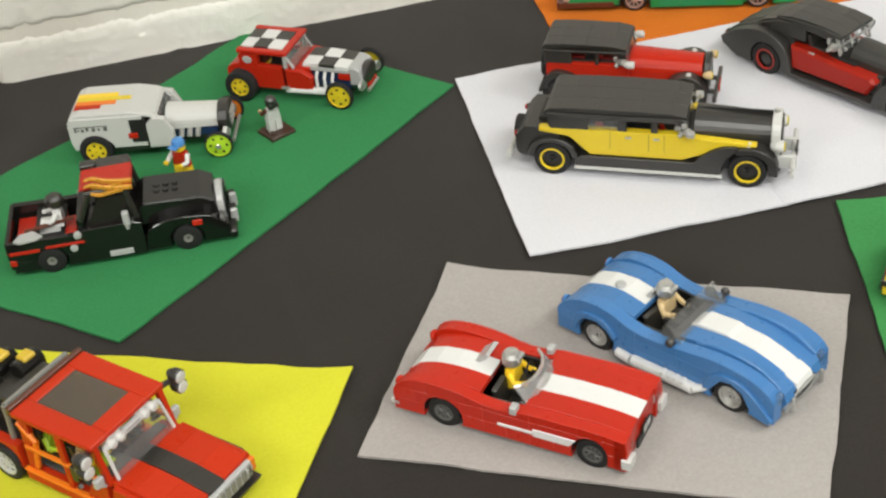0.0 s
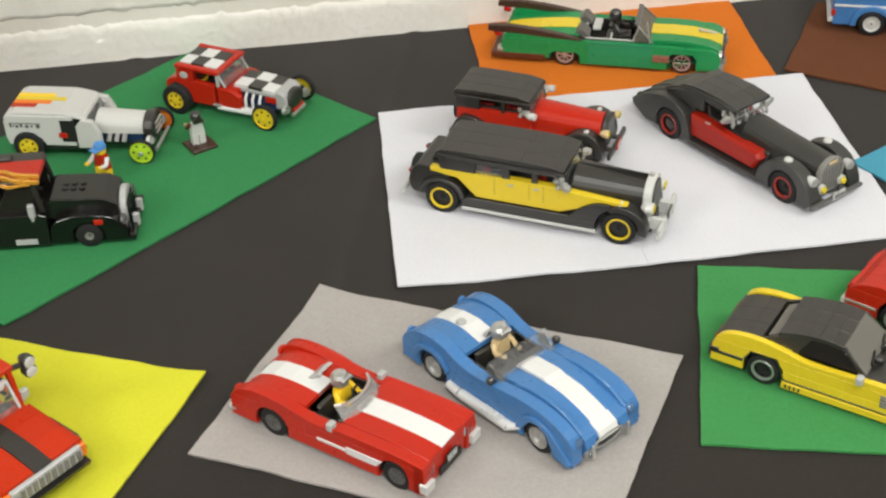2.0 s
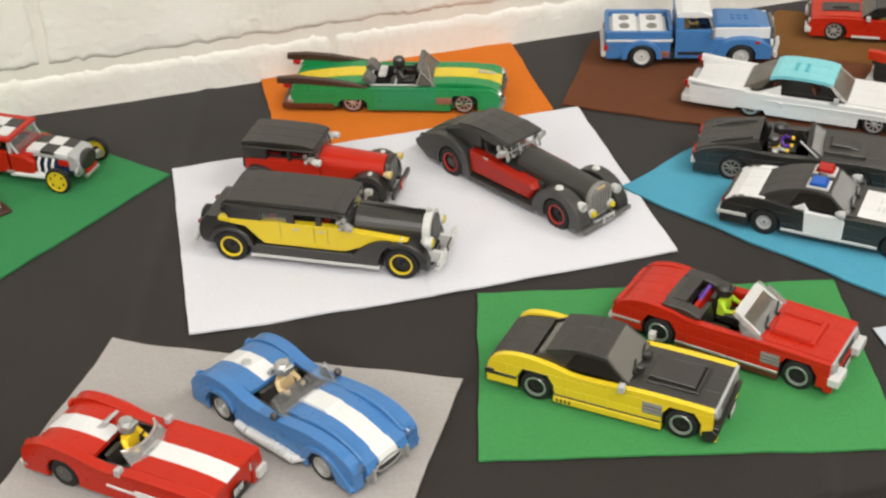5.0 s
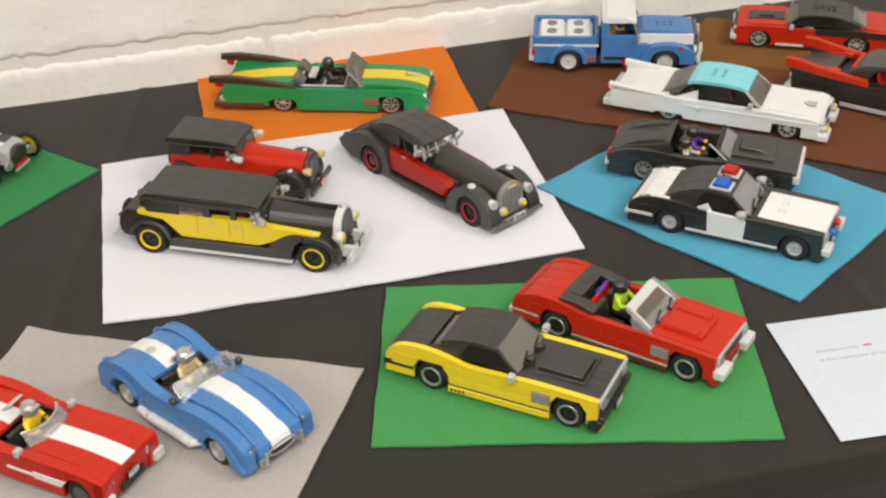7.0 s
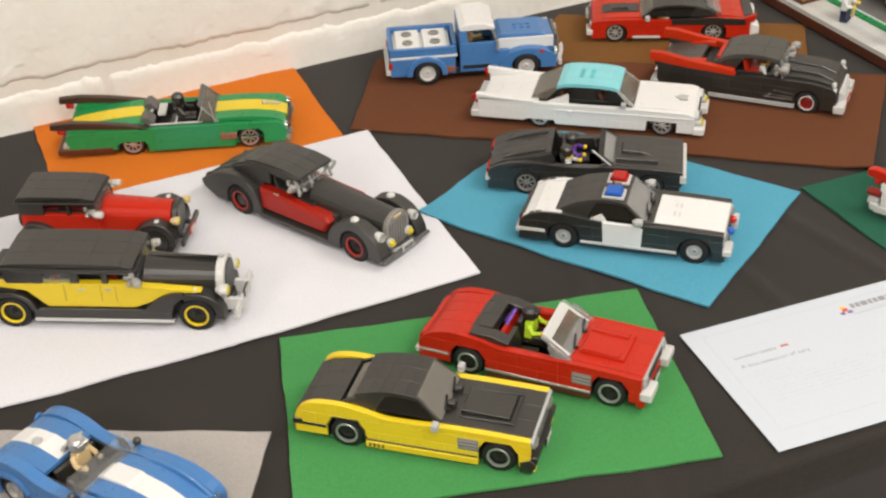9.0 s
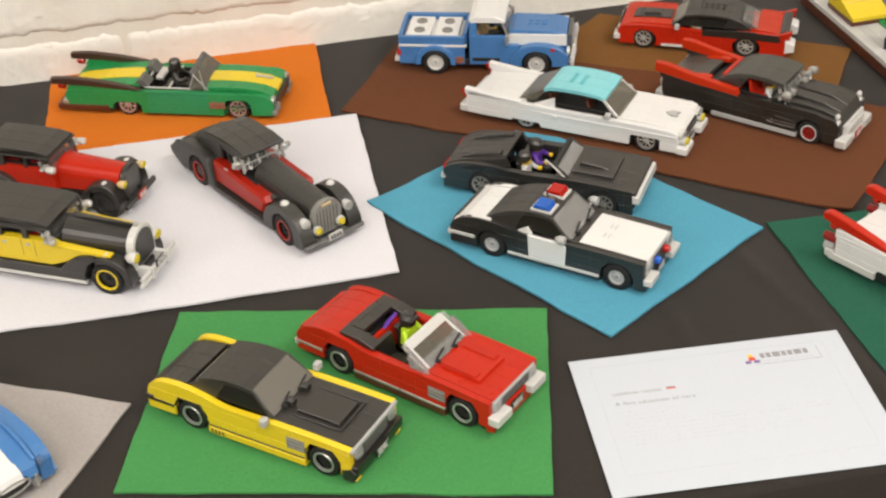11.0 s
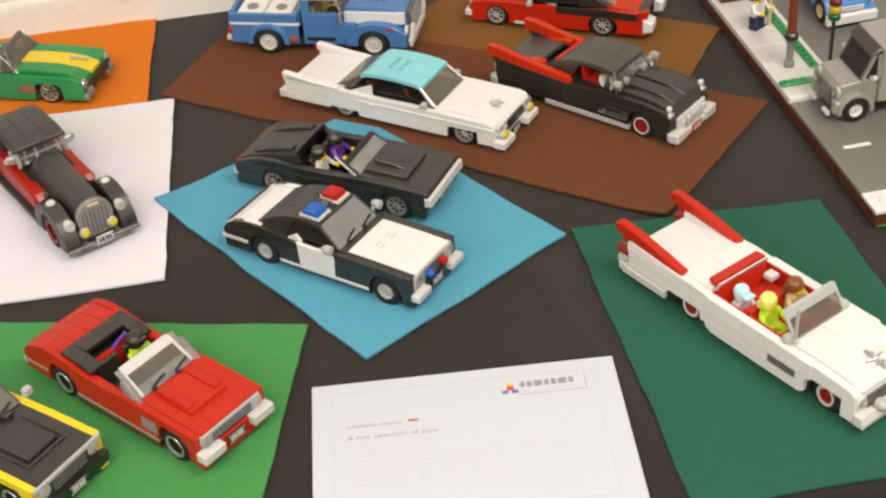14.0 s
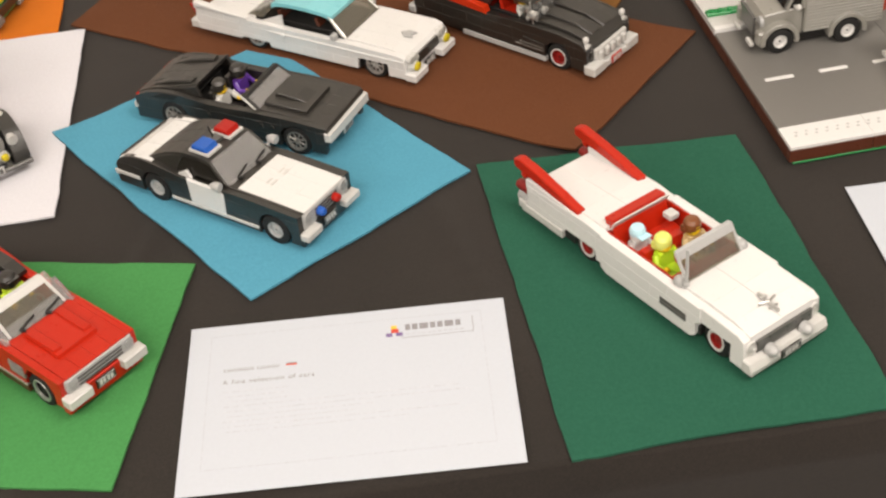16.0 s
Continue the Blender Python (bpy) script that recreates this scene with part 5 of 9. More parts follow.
    # side pipes
    def pipes(b, s):
        y = s * (h + 2.2)
        rod(b, (-34, s * (h + 0.5), 8), (-22, y, 8), 3.4, 12)
        rod(b, (-20, y, 8.5), (27, y, 8.5), 4.0, 12)
        rod(b, (27, y, 8.5), (35, s * (h - 2), 11), 3.2, 12, 2.2)
        for k in range(4):
            ybox(b, s, 18 - k * 5, 21 - k * 5, h, h + 5.6, 6.5, 13, 0.5)
    both(c, "side_pipe", WHITE, pipes, "white side exhaust pipe")
    part("nose", slab(B(), [(74, 7), (83, 9), (86.5, 17), (84, 22.5), (74, 26)], -21, 21, 0.7), BLUE, c)
    part("nose_panel", slab(B(), [(76, 22), (84.6, 21), (87.2, 17), (86.8, 20.5), (85, 24), (77, 28)], -9, 9, 0.4), WHITE, c, "white nose panel")
    b = B()
    for k in range(18):
        t, u = 2 * math.pi * k / 18, 2 * math.pi * (k + 1) / 18
        rod(b, (86.6, 13 * math.cos(t), 15.5 + 4.6 * math.sin(t)), (86.6, 13 * math.cos(u), 15.5 + 4.6 * math.sin(u)), 1.0, 6)
    part("grille_ring", b, SILVER, c, "silver grille surround")
    blocks(c, "grille", MATTE, (84, 86.6, -12, 12, 11.5, 19.5, 0.5))
    lamps(c, "headlight", 80, 25, 22, 4.0, GLASS, 4.2, BLUE)
    lamps(c, "fog_light", 85, 18, 11, 2.6, GLASS, 3.2, SILVER)
    both(c, "bumper_hoop", SILVER, lambda b, s: rod(rod(b, (84, s * 17, 7), (89, s * 17, 9), 1.2), (89, s * 17, 9), (88.5, s * 17, 19), 1.2))
    lamps(c, "taillight", -83, 25, 24, 2.8, REDGLASS, -2.2, BLUE)
    both(c, "rear_bumper", SILVER, lambda b, s: ybox(b, s, -87.5, -82, 15, 21, 9, 19, 0.8))
    wheels(c, [(x, s * (h - 0.8)) for x in a for s in (-1, 1)], 12.0, 12.5, SILVER, "dish", 8.2, "silver dished wheel")
    figure("toy_driver", c.matrix_world @ pose(-0.021, 0.0045, 0.0178), TAN, BLACK, SILVER, "toy driver in tan with a silver helmet", cap="helmet", skin=TAN)
    return c


yellow_muscle()
red_convertible()
police_car()
black_convertible()
red_sports()
blue_sports()

# ---------- the vintage cars on the white sheets ----------
def band(x, zc, ri, ro, a0, a1, n=12):
    """An arc-shaped band in the side view, angles from the front, in degrees."""
    t = [radians(a0 + (a1 - a0) * k / n) for k in range(n + 1)]
    return [(x + ro * math.cos(q), zc + ro * math.sin(q)) for q in t] + [(x + ri * math.cos(q), zc + ri * math.sin(q)) for q in reversed(t)]


def drum(root, name, mat, x0, x1, r0, r1, z0, z1, label="", low=None):
    """A tapering bonnet with a rounded top."""
    def ring(r, zc):
        pts = [(r * math.cos(radians(a)), zc + r * math.sin(radians(a))) for a in range(0, 181, 15)]
        return pts + [(-r, (low or zc - r)), (r, (low or zc - r))]
    b = B()
    rings = [(ring(r0, z0), x0), (ring(r1, z1), x1)]
    vs = [[V(b, x, p[0], p[1]) for p in pts] for pts, x in rings]
    n = len(vs[0])
    for i in range(n):
        face(b, [vs[0][i], vs[0][(i + 1) % n], vs[1][(i + 1) % n], vs[1][i]])
    face(b, vs[0])
    face(b, vs[1])
    return part(name, b, mat, root, label)


def spare(root, x, y, z, r, mat, name="spare_wheel"):
    q = part(name, lathe(B(), [(r * 0.55, -4), (r - 1, -4), (r, -3), (r, 3), (r - 1, 4), (r * 0.55, 4)], (x, y, z), "x", 24), RUBBER, root)
    part("hub", lathe(B(), [(r * 0.55, -3), (r * 0.55, 3)], (x, y, z), "x", 18), mat, q)


def limousine():
    h, a = 29, (-76, 76)
    c = park("toy_limousine", (0.273, 0.134), (0.410, 0.065), h, "long yellow and black brick-built vintage limousine")
    part("chassis", box(B(), -104, 100, -14, 14, 8, 18), MATTE, c)
    part("axle", rod(rod(B(), (-76, -h + 4, 15), (-76, h - 4, 15), 2), (76, -h + 4, 15), (76, h - 4, 15), 2), MATTE, c)
    both(c, "running_board", BLACK, lambda b, s: yslab(b, s, [(-58, 9), (56, 9), (56, 17), (46, 20), (-52, 20), (-58, 17)], h - 13, h - 0.6, 0.4))
    strip(c, "board_trim", VGREY, -58, 57, h, 8.4, 10.8, 0.8, 3, "pale grey running board trim")
    both(c, "rear_fender", BLACK, lambda b, s: yslab(b, s, band(-76, 15, 16.5, 21, 8, 172), h - 13, h, 0.5))
    def ffend(b, s):
        yslab(b, s, band(76, 15, 16.5, 23, -8, 118) , h - 13, h, 0.5)
        yslab(b, s, curve((68, 38.5), (58, 38), (48, 33), (38, 24), (32, 17), n=3) + [(56, 17), (60, 26), (67, 33)], h - 13, h, 0.4)
    both(c, "front_fender", BLACK, ffend)
    side = [(-86, 42), (-62, 38), (-46, 20.5), (26, 20.5), (40, 26), (56, 36), (82, 38.5), (82, 40), (34, 44.5), (30, 47), (-86, 46)]
    both(c, "body_panel", YELLOW, lambda b, s: yslab(b, s, side, h - 10, h - 3, 0.5), "yellow body side")
    both(c, "door_line", BLACK, lambda b, s: [ybox(b, s, x, x + 0.35, h - 4, h - 2.85, 26.5, 46, 0.05) for x in (-30, 0, 12)])
    both(c, "door_handle", SILVER, lambda b, s: [ybox(b, s, x, x + 5, h - 3.2, h - 1.6, 40, 41.6, 0.3) for x in (-18, 4)])
    part("body_core", box(B(), -90, 34, -18.5, 18.5, 18, 44), BLACK, c)
    part("tail", slab(B(), curve((-92, 14), (-103, 16), (-106, 26), (-103, 38), (-97, 46), n=3) + [(-70, 46), (-70, 14)], -h + 4, h - 4, 0.7), BLACK, c)
    # cabin: open window band, pillars, roof
    part("interior", box(B(), -88, 26, -15, 15, 40, 50), MATTE, c)
    for x in (-58, -20, 12):
        seat(c, x, 0, 40, 32, RED if x != -20 else BLACK, 14)
    both(c, "rear_quarter", BLACK, lambda b, s: ybox(b, s, -94, -50, h - 7, h - 3.4, 45.4, 62, 0.4))
    both(c, "pillar", BLACK, lambda b, s: [ybox(b, s, x, x + w, h - 6.5, h - 3.6, 45.4, 62, 0.3) for x, w in ((-24, 7), (2, 5), (27, 3.4))])
    both(c, "side_window", GLASS, lambda b, s: ybox(b, s, -50, -24, h - 5.4, h - 4.6, 46, 62, 0.1))
    part("back_wall", slab(B(), [(-95, 45), (-98, 52), (-95, 63), (-91, 63), (-91, 45)], -h + 4, h - 4, 0.5), BLACK, c)
    b = B()
    slab(b, [(-97, 60.5), (32, 60.5), (34, 62.5), (32, 64), (-98, 64)], -h + 1.5, h - 1.5, 0.6)
    part("roof_rim", b, BLACK, c)
    part("roof", deck(B(), [(-101, 63.5), (-95, 68), (-72, 69.4), (-40, 69.8), (-8, 69.6), (22, 68.6), (34, 66)], -h + 3, h - 3, 5, 3, 0.2), BLACK, c, "black tiled limousine roof")
    screen(c, "windscreen", 34, 46, 30, 63, h - 6, GLASS, 1.4, 1.0, BLACK, 2)
    drum(c, "hood", BLACK, 34, 92, 18.5, 15.5, 42, 40.5, "black rounded bonnet", 30)
    part("hood_hinge", box(B(), 34, 92, -0.8, 0.8, 56, 60.8, 0.3), MATTE, c)
    # radiator
    def rad(g, r, x0, x1, low):
        pts = [(r * math.cos(radians(q)), 41 + r * math.sin(radians(q)) * 1.05) for q in range(0, 181, 15)] + [(-r, low), (r, low)]
        return front(g, pts, x0, x1, 0.6)
    part("radiator_shell", rad(B(), 17.5, 92, 99, 20), VGREY, c, "pale grey radiator surround")
    part("radiator_core", rad(B(), 13.8, 98, 100.2, 22), BLACK, c)
    part("radiator_cap", stud(B(), 95, 0, 58.6, 2.2, 4), SILVER, c)
    for s in (-1, 1):
        q = part("headlight", lathe(B(), [(2, 92), (5.2, 96), (5.8, 101), (5.0, 102)], (0, s * 19, 36), "x", 16), VGREY, c)
        lens(c, "lens", 101.6, s * 19, 36, 4.6, AMBER, 1.6, q)
    both(c, "side_lamp", VGREY, lambda b, s: lathe(b, [(3.2, 36.4), (3.2, 39.4), (2, 40.6)], (76, s * (h - 6), 0), "z", 14))
    part("front_bumper", rod(rod(B(), (109, -h - 1, 15), (109, h + 1, 15), 2.2, 10), (109, -h, 20), (109, h, 20), 1.8, 10), VGREY, c)
    both(c, "bumper_iron", VGREY, lambda b, s: ybox(b, s, 94, 112, 11, 15, 12, 23, 0.6))
    number_plate(c, 110.5, 22, 1, 13)
    part("rear_bumper", rod(B(), (-111, -h, 16), (-111, h, 16), 2.2, 10), VGREY, c)
    both(c, "rear_iron", VGREY, lambda b, s: ybox(b, s, -112, -100, 10, 14, 13, 19, 0.5))
    spare(c, -106, 0, 27, 11, BLACK)
    lamps(c, "taillight", -104, 20, 34, 2.6, REDGLASS, -3, BLACK)
    both(c, "spotlight", SILVER, lambda b, s: lathe(rod(b, (31, s * (h - 5), 47), (33, s * (h + 1), 51), 1), [(1.5, 28), (3.6, 31), (3.6, 35), (2.6, 36)], (0, s * (h + 1), 51.5), "x", 12))
    chrome(c, "screen_lamp", 26, h - 3, 50)
    chrome(c, "screen_bracket", 23, h - 6, 55, 3)
    both(c, "roof_gutter", BLACK, lambda b, s: yslab(b, s, [(-84, 60), (24, 60), (30, 57.6), (30, 59.4), (24, 62.4), (-84, 62.4)], h - 3.4, h - 0.4, 0.4))
    wheels(c, [(x, s * (h - 0.6)) for x in a for s in (-1, 1)], 14.8, 11, YELLOW, "ring", 10, "yellow wheel ring")
    m = c.matrix_world
    squash(c, 26, 0.82)
    draw_in(c, {"roof", "roof_rim", "rear_quarter", "back_wall", "roof_gutter"}, -40, 0.68, False)
    draw_in(c, {"roof", "roof_rim", "roof_gutter"}, 0, 0.85)
    slide(c, {"windscreen"}, -4)
    figure("toy_passenger", m @ pose(-0.040, -0.010, 0.0262), RED, BLACK, BLACK, "toy passenger in red with black hair inside the limousine")
    figure("toy_driver", m @ pose(0.004, -0.008, 0.0255), RED, BLACK, BLACK, "toy chauffeur in red seated inside the limousine", cap="cap")
    return c


def chrome(root, name, x, y, z, spread=5.0):
    """A bunch of small chromed pieces at the foot of a windscreen post, on both sides."""
    for s in (-1, 1):
        b = B()
        rod(b, (x, s * (y - 3), z - 4), (x + 1, s * y, z + 4), 1.3)
        rod(b, (x - 2, s * y, z), (x + spread, s * (y + 2.4), z + 1), 1.2)
        lathe(b, [(1.2, x + 1), (3.3, x + 3), (3.5, x + 6), (2.5, x + 6.8)], (0, s * (y + 1.6), z + 2), "x", 12)
        ball(b, (x - 1.5, s * (y + 1), z - 2.6), 2.1)
        box(b, x - 4, x - 1, min(s * (y - 1.5), s * (y + 1)), max(s * (y - 1.5), s * (y + 1)), z + 2, z + 7, 0.4)
        part(name, b, SILVER, root, "chrome lamp and bracket")


def red_tourer():
    h, a = 27, (-46, 64)
    c = park("toy_vintage_car", (0.2985, 0.2385), (0.3965, 0.1885), h, "red brick-built vintage saloon with a black roof and fenders")
    part("chassis", box(B(), -66, 84, -13, 13, 8, 18), MATTE, c)
    part("axle", rod(rod(B(), (-46, -h + 4, 14), (-46, h - 4, 14), 2), (64, -h + 4, 14), (64, h - 4, 14), 2), MATTE, c)
    both(c, "running_board", BLACK, lambda b, s: ybox(b, s, -30, 48, h - 12, h, 9, 13, 0.4))
    both(c, "rear_fender", BLACK, lambda b, s: yslab(b, s, band(-46, 14, 15.5, 23, 0, 170), h - 12, h + 0.8, 0.5))
    both(c, "front_fender", BLACK, lambda b, s: yslab(yslab(b, s, band(64, 14, 15.5, 23.5, -8, 130), h - 12, h, 0.5), s, [(51, 30), (56, 33.5), (44, 26), (36, 13), (48, 13)], h - 12, h, 0.4))
    both(c, "side_lamp", VGREY, lambda b, s: lathe(b, [(3.2, 34), (3.2, 37.4), (2, 38.4)], (66, s * (h - 6), 0), "z", 14))
    part("body", slab(B(), [(-64, 18), (-64, 42), (-60, 44.5), (10, 44.5), (14, 42), (14, 18)], -h + 5, h - 5, 0.6), RED, c, "red body tub")
    part("interior", box(B(), -60, 8, -18, 18, 44, 46), MATTE, c)
    for x in (-38, -8):
        seat(c, x, 0, 44, 30, DRED, 12)
    both(c, "rear_quarter", BLACK, lambda b, s: ybox(b, s, -64, -34, h - 7.5, h - 4.4, 44, 59, 0.4))
    both(c, "pillar", BLACK, lambda b, s: [ybox(b, s, x, x + 3.2, h - 7, h - 4.4, 44, 59, 0.3) for x in (-14, 6)])
    part("back_wall", box(B(), -66, -62, -h + 5, h - 5, 40, 60, 0.6), BLACK, c)
    part("roof_rim", box(B(), -68, 13, -h + 3, h - 3, 57.5, 60, 0.6), BLACK, c)
    part("roof", deck(B(), [(-69, 61), (-64, 65), (-44, 66), (-22, 66.2), (0, 65.4), (12, 62.6)], -h + 5, h - 5, 5, 3, 0.2), BLACK, c, "black tiled roof")
    screen(c, "windscreen", 14, 44, 10, 60, h - 7, GLASS, 1.4, 1.0, BLACK, 1.8)
    both(c, "cowl_lamp", VGREY, lambda b, s: lathe(rod(b, (12, s * 20, 46), (15, s * 27, 48), 1.1), [(1.6, 11), (3.6, 14), (3.8, 19), (2.8, 20)], (0, s * 27, 49), "x", 12))
    drum(c, "hood", RED, 14, 80, 16.5, 13.5, 35, 33, "red rounded bonnet", 20)
    part("radiator_shell", front(B(), [(14.4 * math.cos(radians(q)), 34 + 14.4 * math.sin(radians(q))) for q in range(0, 181, 15)] + [(-15, 16), (15, 16)], 82, 88, 0.6), BLACK, c)
    part("radiator_core", box(B(), 87, 89, -11, 11, 18, 44, 0.5), DGREY, c)
    for s in (-1, 1):
        q = part("headlight", lathe(B(), [(2, 82), (3.8, 86), (4.4, 91), (3.8, 92)], (0, s * 18, 36), "x", 16), TAN, c)
        lens(c, "lens", 91.6, s * 18, 36, 3.6, AMBER, 1.6, q)
    part("front_bumper", slab(B(), [(94, 12), (98, 12), (98, 17), (94, 17)], -h, h, 0.5), BLACK, c)
    both(c, "bumper_iron", BLACK, lambda b, s: ybox(b, s, 82, 98, 10, 13, 12, 16, 0.5))
    number_plate(c, 98, 14.6, 1, 13, RED, VGREY)
    part("rear_bumper", box(B(), -75, -71, -h, h, 13, 17, 0.6), BLACK, c)
    spare(c, -72, 0, 30, 13.5, RED)
    chrome(c, "screen_lamp", 6, h - 4, 48)
    wheels(c, [(x, s * (h - 0.6)) for x in a for s in (-1, 1)], 13.8, 10, BLACK, "dish", 8.6)
    squash(c, 20, 0.82)
    fit_length(c, 58, 0.73, -46, 0.56)
    return c


def vintage_coupe():
    h, a = 31, (-68, 68)
    c = park("toy_vintage_coupe", (0.488, 0.223), (0.557, 0.105), h, "low black brick-built vintage coupe with red doors")
    part("chassis", box(B(), -98, 88, -15, 15, 7, 17), MATTE, c)
    part("axle", rod(rod(B(), (-68, -h + 4, 14.6), (-68, h - 4, 14.6), 2), (68, -h + 4, 14.6), (68, h - 4, 14.6), 2), MATTE, c)
    # long sweeping fenders
    fend = curve((38, 8), (40, 20), (48, 31), (60, 37), (74, 38), (88, 32), (97, 20), (99, 11), n=4)
    arch_f = [(x, z) for x, z in arch_line(68, 16, 8, 14.6)][::-1]
    both(c, "front_fender", LIFTEDBLACK, lambda b, s: yslab(b, s, fend + [(95, 8)] + arch_f, h - 13, h, 0.6), "black sweeping front fender")
    rear = curve((-116, 22), (-108, 28), (-96, 35), (-80, 40), (-66, 40), (-52, 34), (-44, 22), (-40, 8), n=4)
    arch_r = [(x, z) for x, z in arch_line(-68, 16, 8, 14.6)][::-1]
    both(c, "rear_fender", LIFTEDBLACK, lambda b, s: yslab(b, s, rear + arch_r + [(-98, 8), (-114, 16)], h - 11, h - 0.5, 0.6))
    both(c, "running_board", LIFTEDBLACK, lambda b, s: ybox(b, s, -44, 42, h - 12, h - 0.2, 7, 11, 0.5))
    both(c, "door", CRIMSON, lambda b, s: yslab(b, s, [(-44, 13), (30, 13), (38, 26), (34, 30.5), (0, 32), (-30, 34.5), (-46, 34)], h - 16.5, h - 4, 2.2), "red door panel")
    part("body_core", box(B(), -50, 40, -19, 19, 12, 30), LIFTEDBLACK, c)
    part("tail", slab(B(), curve((-118, 22), (-106, 31), (-90, 38.5), (-70, 43.5), (-52, 46), n=3) + [(-44, 30), (-44, 14), (-96, 12), (-116, 17)], -20, 20, 0.7), LIFTEDBLACK, c, "black sloping tail")
    part("tail_tiles", deck(B(), [(-112, 28), (-100, 35), (-88, 40.6), (-74, 44.4)], -10, 10, 2.4, 1), LIFTEDBLACK, c)
    both(c, "rear_quarter", LIFTEDBLACK, lambda b, s: yslab(b, s, [(-72, 40), (-60, 52), (-34, 55), (-34, 40)], 20, 23, 0.5))
    part("interior", box(B(), -48, 14, -19, 19, 26, 33), MATTE, c)
    for y in (-10, 10):
        seat(c, -30, y, 32, 15, LIFTEDBLACK, 13)
    part("rear_dome", deck(B(), [(-82, 42), (-70, 49), (-58, 53.6), (-46, 55.6)], -20.5, 20.5, 4.2, 1, 0.2), LIFTEDBLACK, c, "black stepped rear of the cabin")
    part("roof", deck(B(), [(-57, 57.4), (-44, 60.6), (-28, 62), (-10, 61.8), (7, 59.6)], -23.5, 23.5, 3.4, 3, 0.2), LIFTEDBLACK, c, "black tiled roof lid")
    part("roof_visor", box(B(), 4, 9, -24, 24, 56.4, 59.4, 0.5), LIFTEDBLACK, c)
    both(c, "roof_rail", LIFTEDBLACK, lambda b, s: yslab(b, s, curve((-74, 45), (-58, 53), (-36, 57.4), (-8, 57.4), (4, 55), n=2) + [(4, 52), (-36, 54), (-60, 48)], 22, 25, 0.4))
    screen(c, "windscreen", 9, 40, 3, 55, 20, GLASS, 1.4, 1.0, SILVER, 2.4)
    both(c, "screen_post", SILVER, lambda b, s: rod(rod(b, (8, s * 21, 38), (3, s * 21, 55), 1.3), (6, s * 21, 44), (4, s * 27, 46), 1.2))
    both(c, "mirror", SILVER, lambda b, s: lathe(b, [(2, -1.2), (3.4, 0), (3.4, 1.8), (2, 2.6)], (4, s * 27.5, 47), "x", 12))
    both(c, "door_handle", SILVER, lambda b, s: ybox(b, s, -28, -22, h - 7, h - 5, 32, 34, 0.4))
    chrome(c, "screen_lamp", 0, 23, 44, 4)
    b = B()
    for k in range(4):
        rod(b, (8 + (k % 2), -16 + k * 10.6, 40), (4, -13 + k * 9, 50 + (k % 2)), 0.7)
        ball(b, (8, -14 + k * 9.4, 41 + 3 * (k % 2)), 1.7)
    rod(b, (6, -19, 45), (7, 19, 46), 0.8)
    part("screen_chrome", b, SILVER, c, "chrome windscreen lattice")
    both(c, "roof_lid", LIFTEDBLACK, lambda b, s: yslab(b, s, [(-56, 56.6), (-40, 59.8), (-10, 60.8), (8, 58.6), (8, 56), (-12, 57.6), (-40, 57)], 22.8, 26, 0.5))
    drum(c, "hood", LIFTEDBLACK, 6, 88, 15.5, 14, 32, 29, "long black rounded bonnet", 16)
    pts = [(15.5 * math.cos(radians(q)), 29 + 15 * math.sin(radians(q))) for q in range(0, 181, 15)] + [(-13, 12), (13, 12)]
    part("radiator_shell", front(B(), pts, 88, 93, 0.7), MGREY, c, "grey radiator")
    blocks(c, "radiator_bars", DGREY, *[(92.6, 93.6, -11 + k * 3.4, -10 + k * 3.4, 14, 36) for k in range(7)])
    part("radiator_badge", box(B(), 91, 94, -5, 5, 39, 41.4, 0.4), TAN, c)
    for s in (-1, 1):
        q = part("headlight", lathe(B(), [(2, 84), (4, 88), (4.5, 93), (4, 94)], (0, s * 22, 29), "x", 16), VGREY, c)
        lens(c, "lens", 93.8, s * 22, 29, 3.7, GLASS, 2, q)
    lamps(c, "fog_light", 94, 12, 19, 3.2, AMBER, 4, VGREY)
    both(c, "side_lamp", VGREY, lambda b, s: lathe(b, [(3.8, 37), (3.8, 39.4), (2.6, 40.6), (1, 40.8)], (66, s * (h - 7), 0), "z", 16))
    part("front_bumper", box(B(), 99, 102.5, -h, h, 9, 12.5, 0.6), DGREY, c)
    both(c, "bumper_iron", DGREY, lambda b, s: ybox(b, s, 88, 101, 12, 16, 8, 12, 0.5))
    number_plate(c, 102.3, 13.5, 1, 14, VGREY, LIFTEDBLACK)
    lamps(c, "taillight", -112, 24, 24, 2.6, REDGLASS, -2.4, LIFTEDBLACK)
    wheels(c, [(x, s * (h - 1)) for x in a for s in (-1, 1)], 14.6, 11.5, DRED2, "ring", 9.6, "dull red wheel ring")
    slide(c, {"roof", "roof_visor", "rear_dome", "roof_rail", "roof_lid", "windscreen", "screen_post", "mirror", "screen_lamp", "screen_chrome"}, -8)
    for ob in c.children:
        if ob.name.split(".")[0] in ("roof", "roof_visor", "rear_dome", "roof_rail", "roof_lid"):
            ob.location.z -= 3.5 * MM
            ob.scale.y = 0.88
    part("spoke_centre", lathe(B(), [(5, -h + 3.4), (5, -h + 2.4), (2, -h + 1.6)], (-68, 0, 14.6), "y", 12), LIFTEDBLACK, c)
    return c


